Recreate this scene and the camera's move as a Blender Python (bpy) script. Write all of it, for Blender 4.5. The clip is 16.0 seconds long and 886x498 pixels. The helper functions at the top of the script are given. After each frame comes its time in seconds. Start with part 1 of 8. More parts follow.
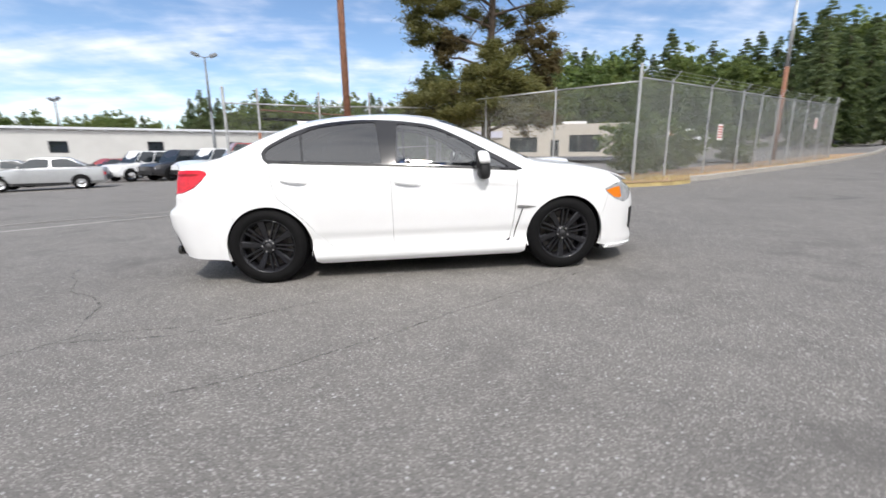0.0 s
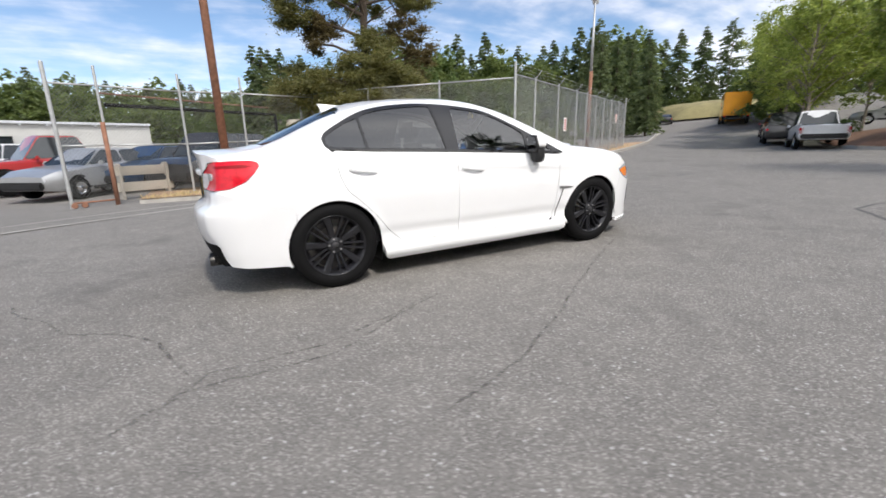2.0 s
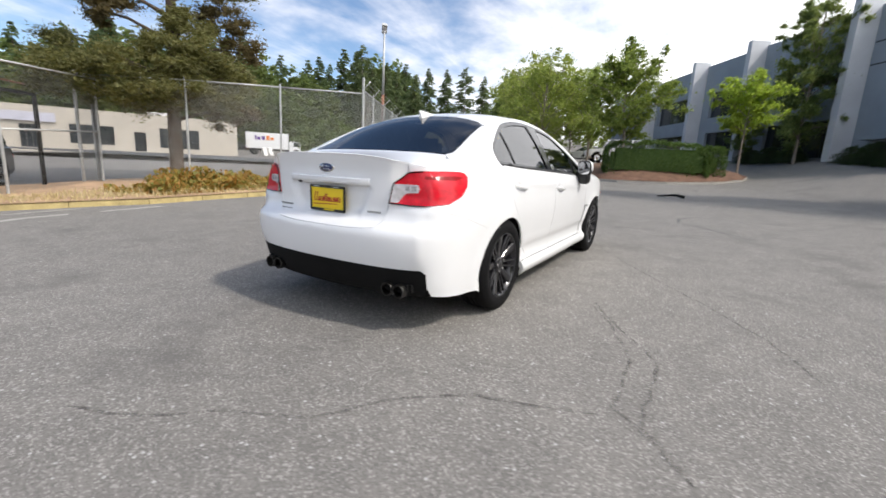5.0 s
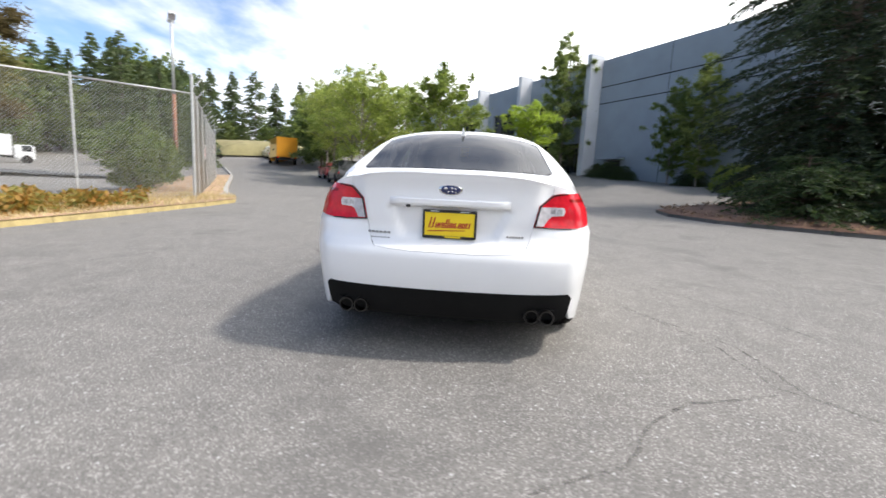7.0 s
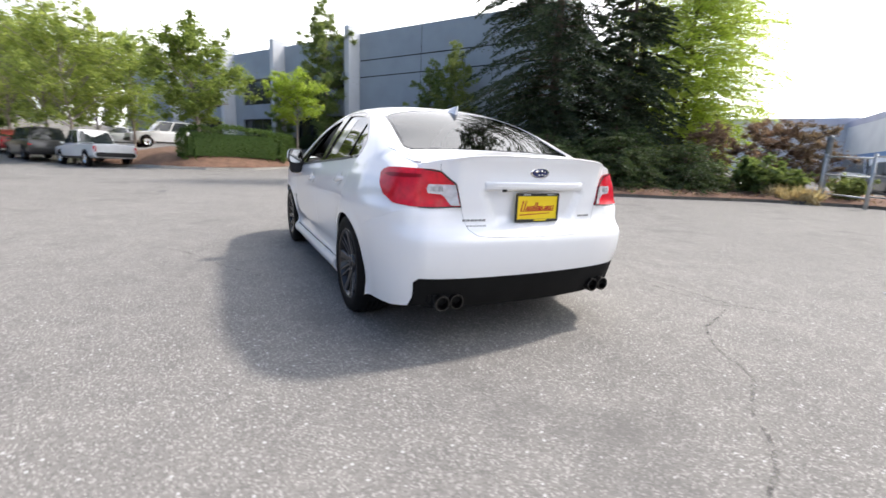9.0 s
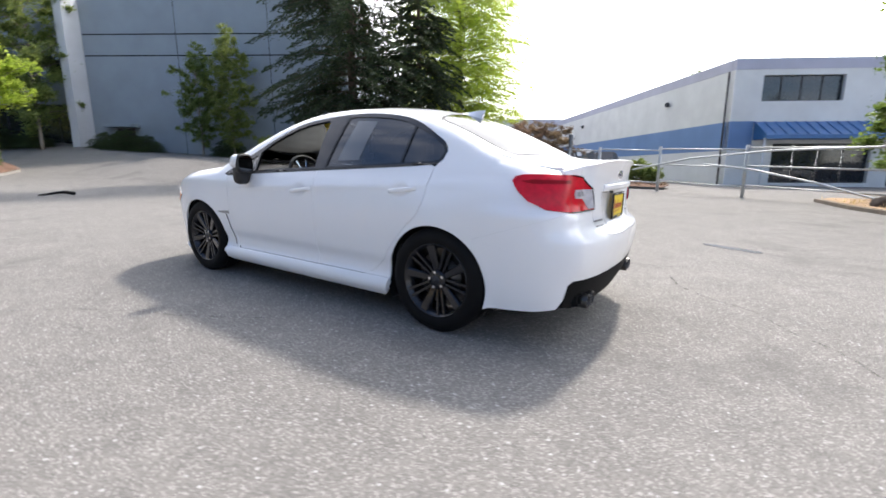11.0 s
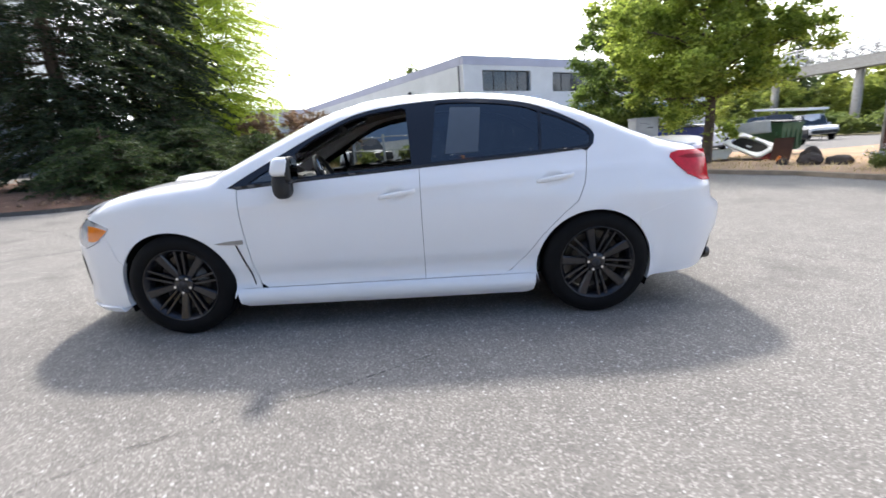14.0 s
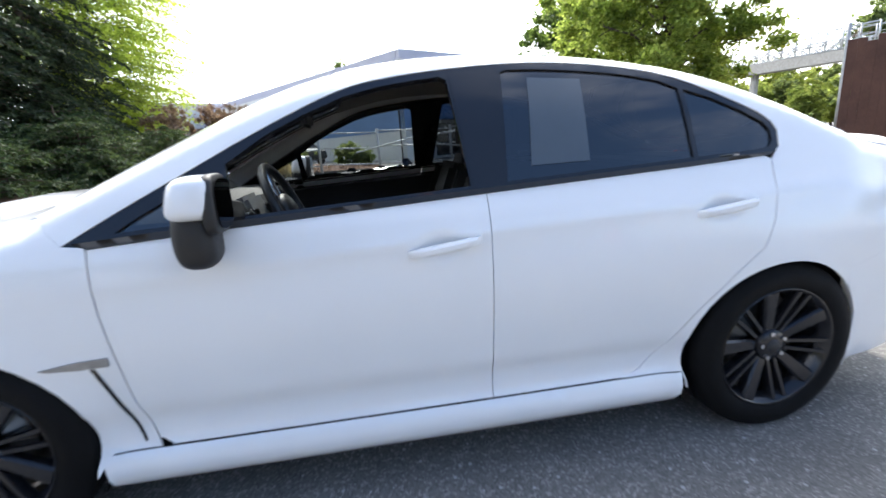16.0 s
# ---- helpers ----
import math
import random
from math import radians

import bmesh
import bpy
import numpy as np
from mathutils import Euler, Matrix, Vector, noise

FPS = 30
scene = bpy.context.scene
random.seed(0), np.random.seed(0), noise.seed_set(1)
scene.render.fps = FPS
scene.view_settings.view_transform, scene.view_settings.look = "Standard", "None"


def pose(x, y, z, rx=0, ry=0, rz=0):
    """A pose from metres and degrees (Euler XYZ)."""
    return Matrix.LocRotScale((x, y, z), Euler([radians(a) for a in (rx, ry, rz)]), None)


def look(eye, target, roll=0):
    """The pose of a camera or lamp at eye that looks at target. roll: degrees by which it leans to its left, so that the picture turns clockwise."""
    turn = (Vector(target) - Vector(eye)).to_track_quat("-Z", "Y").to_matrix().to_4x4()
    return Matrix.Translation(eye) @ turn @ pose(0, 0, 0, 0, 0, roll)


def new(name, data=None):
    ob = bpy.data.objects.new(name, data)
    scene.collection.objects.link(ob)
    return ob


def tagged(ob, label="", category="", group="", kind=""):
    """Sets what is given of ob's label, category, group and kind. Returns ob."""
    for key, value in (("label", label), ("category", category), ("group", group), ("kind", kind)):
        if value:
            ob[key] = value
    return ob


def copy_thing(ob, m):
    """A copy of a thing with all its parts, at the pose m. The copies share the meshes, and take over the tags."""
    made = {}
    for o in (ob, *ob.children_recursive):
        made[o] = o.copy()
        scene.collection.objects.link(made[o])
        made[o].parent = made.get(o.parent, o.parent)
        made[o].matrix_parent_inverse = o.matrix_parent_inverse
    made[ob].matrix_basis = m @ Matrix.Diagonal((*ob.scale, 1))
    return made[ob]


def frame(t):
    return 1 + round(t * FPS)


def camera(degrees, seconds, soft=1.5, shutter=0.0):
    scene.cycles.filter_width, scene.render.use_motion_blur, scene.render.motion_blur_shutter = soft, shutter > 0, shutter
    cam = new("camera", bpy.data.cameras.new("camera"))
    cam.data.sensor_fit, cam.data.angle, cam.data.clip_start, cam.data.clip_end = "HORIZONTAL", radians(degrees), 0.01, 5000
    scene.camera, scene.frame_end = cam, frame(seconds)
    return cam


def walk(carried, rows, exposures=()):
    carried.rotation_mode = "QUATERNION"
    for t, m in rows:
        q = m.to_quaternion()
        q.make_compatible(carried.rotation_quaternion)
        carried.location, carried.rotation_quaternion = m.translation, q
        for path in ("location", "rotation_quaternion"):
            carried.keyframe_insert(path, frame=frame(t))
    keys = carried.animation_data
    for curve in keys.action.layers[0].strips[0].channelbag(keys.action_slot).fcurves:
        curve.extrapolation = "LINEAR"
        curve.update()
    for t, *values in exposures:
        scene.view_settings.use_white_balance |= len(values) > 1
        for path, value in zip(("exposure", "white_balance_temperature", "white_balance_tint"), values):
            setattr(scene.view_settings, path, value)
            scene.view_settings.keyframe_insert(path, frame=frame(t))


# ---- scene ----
cam = camera(91.5, 16.0, soft=1.6, shutter=0.5)
PATH = [
    (0, (-0.170, -4.668, 1.100), (0.009, -2.725, 0.662), -0.44),
    (0.5, (-0.650, -4.626, 1.083), (-0.245, -2.725, 0.613), -0.42),
    (1, (-1.117, -4.468, 1.065), (-0.559, -2.606, 0.591), -0.46),
    (1.5, (-1.613, -4.326, 1.057), (-0.848, -2.543, 0.569), -1.37),
    (2, (-2.082, -4.116, 1.056), (-1.201, -2.385, 0.580), -1.14),
    (2.5, (-2.534, -3.896, 1.051), (-1.497, -2.245, 0.604), -1.07),
    (3, (-2.959, -3.630, 1.041), (-1.801, -2.073, 0.557), -1.14),
    (3.5, (-3.332, -3.302, 1.059), (-2.044, -1.842, 0.599), -1.19),
    (3.7, (-3.485, -3.166, 1.056), (-2.094, -1.807, 0.590), -3.11),
    (5.8, (-4.486, -1.342, 0.971), (-2.638, -0.642, 0.662), 6.03),
    (6, (-4.554, -1.156, 0.963), (-2.656, -0.603, 0.659), 4.77),
    (6.5, (-4.643, -0.670, 0.963), (-2.703, -0.325, 0.625), 2.83),
    (7, (-4.659, -0.184, 0.972), (-2.688, -0.012, 0.679), 3.09),
    (7.5, (-4.655, 0.292, 0.978), (-2.681, 0.176, 0.677), 2.11),
    (8, (-4.542, 0.732, 0.972), (-2.608, 0.344, 0.645), 4.17),
    (8.5, (-4.430, 1.199, 0.971), (-2.590, 0.489, 0.636), 3.02),
    (9, (-4.193, 1.617, 0.953), (-2.443, 0.719, 0.587), 2.07),
    (9.5, (-3.908, 1.977, 0.956), (-2.317, 0.822, 0.587), 2.45),
    (9.7, (-3.781, 2.122, 0.963), (-2.283, 0.864, 0.546), 2.48),
    (11.8, (-2.165, 3.503, 1.021), (-1.364, 1.705, 0.666), -1.96),
    (12, (-1.996, 3.602, 1.038), (-1.286, 1.773, 0.650), -2.01),
    (12.5, (-1.561, 3.727, 1.035), (-1.014, 1.839, 0.666), -2.12),
    (13, (-1.132, 3.770, 1.039), (-0.818, 1.827, 0.684), -0.99),
    (13.5, (-0.725, 3.713, 1.048), (-0.607, 1.766, 0.606), -2.88),
    (14, (-0.390, 3.516, 1.077), (-0.382, 1.568, 0.624), -4.49),
    (14.5, (-0.131, 3.261, 1.091), (-0.335, 1.334, 0.597), -3.91),
    (15, (-0.002, 2.878, 1.109), (-0.187, 0.941, 0.650), -5.09),
    (15.5, (0.055, 2.507, 1.124), (-0.187, 0.570, 0.690), -5.22),
    (16, (0.078, 2.132, 1.137), (-0.218, 0.213, 0.654), -4.30),
]
walk(cam, [(t, look(eye, target, roll)) for t, eye, target, roll in PATH],
     [(0, .0, 6400, 12), (3.7, -.06, 6540, 12), (6, .22, 6530, 11), (8, .57, 6470, 12), (9.5, .65, 6530, 13), (12, .77, 6540, 13), (14.5, .91, 6450, 12), (16, 1.13, 6300, 10)])

# ---- daylight ----
SUN_DIR = Vector((0.02, -0.79, 1.0)).normalized()   # towards the sun
world = bpy.data.worlds.new("sky")
scene.world = world
world.use_nodes = True


def build_sky():
    nt = world.node_tree
    nt.nodes.clear()
    out = nt.nodes.new("ShaderNodeOutputWorld")
    bg = nt.nodes.new("ShaderNodeBackground")
    bg.inputs["Strength"].default_value = 0.15
    sky = nt.nodes.new("ShaderNodeTexSky")
    sky.sky_type = "NISHITA"
    sky.sun_disc = False
    sky.sun_elevation = math.asin(SUN_DIR.z)
    sky.sun_rotation = math.atan2(SUN_DIR.x, SUN_DIR.y)
    sky.dust_density = 0.05
    sky.ozone_density = 4.0
    sky.air_density = 1.0
    # thin streaky cloud over all the sky, thicker and brighter round the sun's side
    geo = nt.nodes.new("ShaderNodeTexCoord")
    sep = nt.nodes.new("ShaderNodeSeparateXYZ")
    nt.links.new(geo.outputs["Generated"], sep.inputs[0])
    add = nt.nodes.new("ShaderNodeMath")
    add.operation = "ADD"
    add.inputs[1].default_value = 0.18
    nt.links.new(sep.outputs["Z"], add.inputs[0])
    flat = nt.nodes.new("ShaderNodeCombineXYZ")
    for i, ax in enumerate("XY"):
        dv = nt.nodes.new("ShaderNodeMath")
        dv.operation = "DIVIDE"
        nt.links.new(sep.outputs[ax], dv.inputs[0])
        nt.links.new(add.outputs[0], dv.inputs[1])
        nt.links.new(dv.outputs[0], flat.inputs[i])
    mp = nt.nodes.new("ShaderNodeMapping")
    mp.inputs["Rotation"].default_value = (0, 0, 0.7)
    mp.inputs["Scale"].default_value = (0.8, 2.1, 1)
    nt.links.new(flat.outputs[0], mp.inputs[0])
    no = nt.nodes.new("ShaderNodeTexNoise")
    no.inputs["Scale"].default_value = 1.1
    no.inputs["Detail"].default_value = 7
    no.inputs["Roughness"].default_value = 0.58
    no.inputs["Distortion"].default_value = 0.5
    nt.links.new(mp.outputs[0], no.inputs["Vector"])
    dot = nt.nodes.new("ShaderNodeVectorMath")
    dot.operation = "DOT_PRODUCT"
    nt.links.new(geo.outputs["Generated"], dot.inputs[0])
    dot.inputs[1].default_value = Vector((0.15, -0.95, 0.1)).normalized()
    veil = nt.nodes.new("ShaderNodeMapRange")
    veil.inputs["From Min"].default_value = -0.55
    veil.inputs["From Max"].default_value = 0.55
    veil.inputs["To Min"].default_value = 0.13
    veil.inputs["To Max"].default_value = 0.62
    nt.links.new(dot.outputs["Value"], veil.inputs["Value"])
    sm = nt.nodes.new("ShaderNodeMath")
    sm.operation = "ADD"
    puff = nt.nodes.new("ShaderNodeTexNoise")
    puff.inputs["Scale"].default_value = 3.4
    puff.inputs["Detail"].default_value = 6
    puff.inputs["Roughness"].default_value = 0.55
    nt.links.new(flat.outputs[0], puff.inputs["Vector"])
    blend = nt.nodes.new("ShaderNodeMixRGB")
    blend.inputs["Fac"].default_value = 0.42
    nt.links.new(no.outputs["Fac"], blend.inputs["Color1"])
    nt.links.new(puff.outputs["Fac"], blend.inputs["Color2"])
    nt.links.new(blend.outputs[0], sm.inputs[0])
    lift = nt.nodes.new("ShaderNodeMath")
    lift.operation = "MULTIPLY_ADD"
    lift.inputs[1].default_value = -0.36
    nt.links.new(sep.outputs["Z"], lift.inputs[0])
    nt.links.new(veil.outputs[0], lift.inputs[2])
    nt.links.new(lift.outputs[0], sm.inputs[1])
    rp = nt.nodes.new("ShaderNodeMapRange")
    rp.interpolation_type = "SMOOTHSTEP"
    rp.inputs["From Min"].default_value = 0.46
    rp.inputs["From Max"].default_value = 0.86
    nt.links.new(sm.outputs[0], rp.inputs["Value"])
    mix = nt.nodes.new("ShaderNodeMixRGB")
    nt.links.new(rp.outputs[0], mix.inputs["Fac"])
    nt.links.new(sky.outputs[0], mix.inputs["Color1"])
    glare = nt.nodes.new("ShaderNodeMapRange")
    glare.inputs["From Min"].default_value = -0.3
    glare.inputs["From Max"].default_value = 0.9
    nt.links.new(dot.outputs["Value"], glare.inputs["Value"])
    haze = nt.nodes.new("ShaderNodeMixRGB")
    nt.links.new(glare.outputs[0], haze.inputs["Fac"])
    haze.inputs["Color1"].default_value = (8.5, 8.5, 8.8, 1)
    haze.inputs["Color2"].default_value = (15, 15.3, 15.6, 1)
    nt.links.new(haze.outputs[0], mix.inputs["Color2"])
    nt.links.new(mix.outputs[0], bg.inputs["Color"])
    nt.links.new(bg.outputs[0], out.inputs["Surface"])


build_sky()
sun = new("sun", bpy.data.lights.new("sun", "SUN"))
sun.data.energy, sun.data.angle, sun.data.color = 2.95, radians(4.5), (1.0, 0.945, 0.86)
sun.matrix_world = look(SUN_DIR * 60, (0, 0, 0))
scene.view_settings.exposure = 0.0

# ---- materials ----
def nodes_of(name):
    m = bpy.data.materials.new(name)
    m.use_nodes = True
    nt = m.node_tree
    return m, nt, nt.nodes["Principled BSDF"]


def coords(nt, scale=(1, 1, 1), kind="Object"):
    tc = nt.nodes.new("ShaderNodeTexCoord")
    mp = nt.nodes.new("ShaderNodeMapping")
    mp.inputs["Scale"].default_value = scale
    nt.links.new(tc.outputs[kind], mp.inputs[0])
    return mp.outputs[0]


def noise_of(nt, vec, scale, detail=4, rough=0.55):
    n = nt.nodes.new("ShaderNodeTexNoise")
    n.inputs["Scale"].default_value = scale
    n.inputs["Detail"].default_value = detail
    n.inputs["Roughness"].default_value = rough
    nt.links.new(vec, n.inputs["Vector"])
    return n.outputs["Fac"]


def ramp(nt, fac, stops):
    r = nt.nodes.new("ShaderNodeValToRGB")
    while len(r.color_ramp.elements) < len(stops):
        r.color_ramp.elements.new(0.5)
    for e, (p, c) in zip(r.color_ramp.elements, stops):
        e.position, e.color = p, (*c, 1) if len(c) == 3 else c
    nt.links.new(fac, r.inputs[0])
    return r.outputs[0]


def mixed(nt, fac, a, b, mode="MIX"):
    m = nt.nodes.new("ShaderNodeMixRGB")
    m.blend_type = mode
    for sock, v in ((m.inputs[0], fac), (m.inputs[1], a), (m.inputs[2], b)):
        if isinstance(v, (int, float)):
            sock.default_value = v
        elif isinstance(v, tuple):
            sock.default_value = (*v, 1)
        else:
            nt.links.new(v, sock)
    return m.outputs[0]


def bump(nt, bsdf, height, strength=0.3, dist=0.01):
    b = nt.nodes.new("ShaderNodeBump")
    b.inputs["Strength"].default_value = strength
    b.inputs["Distance"].default_value = dist
    nt.links.new(height, b.inputs["Height"])
    nt.links.new(b.outputs[0], bsdf.inputs["Normal"])


def plain(name, color, rough=0.5, metal=0.0, vary=0.15, scale=6.0, coat=0.0, relief=0.0, fine=60.0, spec=0.5):
    """A paint, plastic or metal with mottling at two scales, and relief where it is asked for."""
    m, nt, b = nodes_of(name)
    vec = coords(nt)
    n1, n2 = noise_of(nt, vec, scale, 5), noise_of(nt, vec, fine, 3)
    lo, hi = tuple(c * (1 - vary) for c in color), tuple(min(1, c * (1 + vary)) for c in color)
    c1 = ramp(nt, n1, [(0.3, lo), (0.7, hi)])
    c2 = mixed(nt, 0.25 * min(1, vary * 4), c1, ramp(nt, n2, [(0.35, lo), (0.65, hi)]))
    nt.links.new(c2, b.inputs["Base Color"])
    b.inputs["Roughness"].default_value = rough
    b.inputs["Metallic"].default_value = metal
    b.inputs["Coat Weight"].default_value = coat
    b.inputs["Coat Roughness"].default_value = 0.04
    b.inputs["Specular IOR Level"].default_value = spec
    if relief:
        bump(nt, b, n2, relief, 0.01)
    return m


def glass(name, tint, gloss=1.0, rough=0.0, lift=0.0):
    """A thin pane: tinted, see-through, with a mirror-like sheen by Fresnel."""
    m, nt, b = nodes_of(name)
    nt.nodes.remove(b)
    out = nt.nodes["Material Output"]
    tr = nt.nodes.new("ShaderNodeBsdfTransparent")
    tr.inputs[0].default_value = (*tint, 1)
    gl = nt.nodes.new("ShaderNodeBsdfGlossy")
    gl.inputs["Roughness"].default_value = rough
    gl.inputs["Color"].default_value = (gloss, gloss, gloss, 1)
    fr = nt.nodes.new("ShaderNodeFresnel")
    fr.inputs[0].default_value = 1.4
    ad = nt.nodes.new("ShaderNodeMath")
    ad.operation = "ADD"
    ad.use_clamp = True
    ad.inputs[1].default_value = lift
    nt.links.new(fr.outputs[0], ad.inputs[0])
    mx = nt.nodes.new("ShaderNodeMixShader")
    nt.links.new(ad.outputs[0], mx.inputs[0])
    nt.links.new(tr.outputs[0], mx.inputs[1])
    nt.links.new(gl.outputs[0], mx.inputs[2])
    nt.links.new(mx.outputs[0], out.inputs["Surface"])
    return m


PAINT = plain("white_paint", (.86, .865, .875), .28, vary=.012, scale=3, coat=.8)
PLASTIC = plain("black_plastic", (.011, .011, .012), .5, vary=.2, relief=.15, fine=400)
BLACK_GLOSS = plain("gloss_black", (.012, .012, .014), .1, vary=.1, spec=.6)
RUBBER = plain("tyre_rubber", (.006, .006, .0065), .75, vary=.25, scale=12, relief=.2, fine=150, spec=.15)
RIM = plain("dark_alloy", (.016, .016, .019), .24, metal=.2, vary=.15, coat=.35, spec=.4)
BRAKE = plain("brake_metal", (.16, .15, .14), .4, metal=.9, vary=.2)
CHROME = plain("chrome", (.75, .75, .76), .12, metal=1.0, vary=.03)
EXHAUST = plain("exhaust_steel", (.085, .083, .08), .35, metal=1.0, vary=.15, scale=20)
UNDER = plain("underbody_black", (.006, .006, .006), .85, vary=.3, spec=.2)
TRIM_DARK = plain("dark_trim", (.028, .028, .03), .6, vary=.15, relief=.2, fine=300)
TRIM_LEATHER = plain("black_leather", (.02, .02, .021), .38, vary=.2, relief=.2, fine=200)
FABRIC = plain("black_cloth", (.022, .022, .024), .9, vary=.25, relief=.4, fine=250)
LINER = plain("headliner_cloth", (.38, .37, .35), .9, vary=.06, relief=.2, fine=200)
PAPER = plain("white_paper", (.55, .57, .58), .8, vary=.05)
RED_LENS = plain("red_lens", (.60, .010, .024), .22, vary=.22, scale=26, coat=.18, spec=.3)
DARK_RED = plain("dark_red_lens", (.26, .005, .008), .15, vary=.1, coat=.12, spec=.2)
HEAD_LENS = plain("headlight_lens", (.55, .57, .60), .08, metal=.35, vary=.35, scale=18, coat=1.0)
CLEAR_LENS = plain("clear_lens", (.56, .55, .58), .15, metal=.05, vary=.28, scale=25, coat=1.0)
LENS_GREY = plain("lamp_reflector_grey", (.46, .46, .49), .15, metal=.3, vary=.35, scale=60, coat=1.0)
AMBER = plain("amber_lens", (.85, .22, .01), .12, vary=.1, coat=1.0)
BADGE_GREY = plain("badge_grey", (.30, .30, .30), .3, metal=.6, vary=.15, scale=30)
PLATE_YELLOW = plain("yellow_plate", (.85, .62, .015), .4, vary=.04)
SCRIPT_RED = plain("red_script", (.42, .03, .015), .5, vary=.05)
EMBLEM_BLUE = plain("emblem_blue", (.012, .02, .09), .1, vary=.1, coat=1.0)
MIRROR = plain("mirror_silver", (.55, .56, .57), .02, metal=1.0, vary=.01)
TINT_GLASS = glass("tinted_glass", (.10, .115, .13), .9, lift=.085)
REAR_GLASS = glass("rear_window_glass", (.10, .115, .13), .9, lift=.05)
FILM = plain("window_film", (.06, .072, .082), .3, vary=.1, coat=1.0)
FRONT_GLASS = glass("front_door_glass", (.42, .45, .45), .95, lift=.09)
CLEAR_GLASS = glass("windscreen_glass", (.78, .82, .80), .95)


# ---- mesh helpers ----
def part(name, bm, material, parent=None, label="", smooth=True):
    """Links a bmesh as one mesh object under a thing or under a part."""
    me = bpy.data.meshes.new(name)
    for f in bm.faces:
        f.smooth = smooth
    if smooth:
        for ed in bm.edges:
            if len(ed.link_faces) == 2 and ed.calc_face_angle(0) > 0.6:
                ed.smooth = False
    bm.to_mesh(me)
    bm.free()
    me.materials.append(material)
    ob = new(name, me)
    ob.parent = parent
    if label:
        tagged(ob, label)
    return ob


def soft_box(size, at=(0, 0, 0), bev=0.01, rot_y=0.0, rot_z=0.0):
    bm = bmesh.new()
    bmesh.ops.create_cube(bm, size=1)
    bmesh.ops.scale(bm, verts=bm.verts, vec=size)
    b = min(bev, min(size) * 0.45)
    if b > 0.0004:
        bmesh.ops.bevel(bm, geom=bm.edges[:], offset=b, segments=2 if b > .008 else 1, affect="EDGES")
    if rot_y:
        bmesh.ops.rotate(bm, verts=bm.verts, cent=(0, 0, 0), matrix=Matrix.Rotation(math.radians(rot_y), 3, "Y"))
    if rot_z:
        bmesh.ops.rotate(bm, verts=bm.verts, cent=(0, 0, 0), matrix=Matrix.Rotation(math.radians(rot_z), 3, "Z"))
    bmesh.ops.translate(bm, verts=bm.verts, vec=at)
    return bm


def ring(bm, R, r, n, m):
    rows = [[bm.verts.new(((R + r * math.cos(2 * math.pi * j / m)) * math.cos(2 * math.pi * i / n), (R + r * math.cos(2 * math.pi * j / m)) * math.sin(2 * math.pi * i / n), r * math.sin(2 * math.pi * j / m))) for j in range(m)] for i in range(n)]
    for i in range(n):
        for j in range(m):
            bm.faces.new((rows[i][j], rows[(i + 1) % n][j], rows[(i + 1) % n][(j + 1) % m], rows[i][(j + 1) % m]))


def tube(bm, a, b, r0, r1=None, segs=8, caps=True):
    """A tapered rod from a to b."""
    a, b = Vector(a), Vector(b)
    r1 = r0 if r1 is None else r1
    d = (b - a).normalized()
    u = d.orthogonal().normalized()
    w = d.cross(u)
    rows = []
    for c, r in ((a, r0), (b, r1)):
        rows.append([bm.verts.new(c + (u * math.cos(2 * math.pi * k / segs) + w * math.sin(2 * math.pi * k / segs)) * r) for k in range(segs)])
    for k in range(segs):
        bm.faces.new((rows[0][k], rows[0][(k + 1) % segs], rows[1][(k + 1) % segs], rows[1][k]))
    if caps:
        bm.faces.new(list(reversed(rows[0])))
        bm.faces.new(rows[1])


def inside_poly(p, poly):
    x, y = p[:, 0], p[:, 1]
    res = np.zeros(len(p), bool)
    q = np.roll(poly, -1, 0)
    for (x1, y1), (x2, y2) in zip(poly, q):
        if y1 == y2:
            continue
        c = ((y1 > y) != (y2 > y)) & (x < (x2 - x1) * (y - y1) / (y2 - y1) + x1)
        res ^= c
    return res


def dense(poly, step):
    out = []
    for p, q in zip(poly, np.roll(poly, -1, 0)):
        n = max(1, int(math.dist(p, q) / step))
        out += [p + (q - p) * k / n for k in range(n)]
    return np.array(out)


def lathe(bm, profile, segs, axis_y=True):
    """Turns (radius, offset) points round the y axis. The profile may be closed by repeating its first point."""
    rings = []
    for r, y in profile:
        rings.append([bm.verts.new((r * math.cos(2 * math.pi * k / segs), y, r * math.sin(2 * math.pi * k / segs))) for k in range(segs)])
    for a, b in zip(rings, rings[1:]):
        for k in range(segs):
            bm.faces.new((a[k], a[(k + 1) % segs], b[(k + 1) % segs], b[k]))
    return rings

# ---- ground ----
UP = Vector((0.022, -0.006, 1.0)).normalized()      # the world's up in the car's axes


def car_pose():
    x = (Vector((1, 0, 0)) - UP.x * UP).normalized()
    y = UP.cross(x)
    return Matrix((x, y, UP)).to_4x4()


CAR_POSE = car_pose()


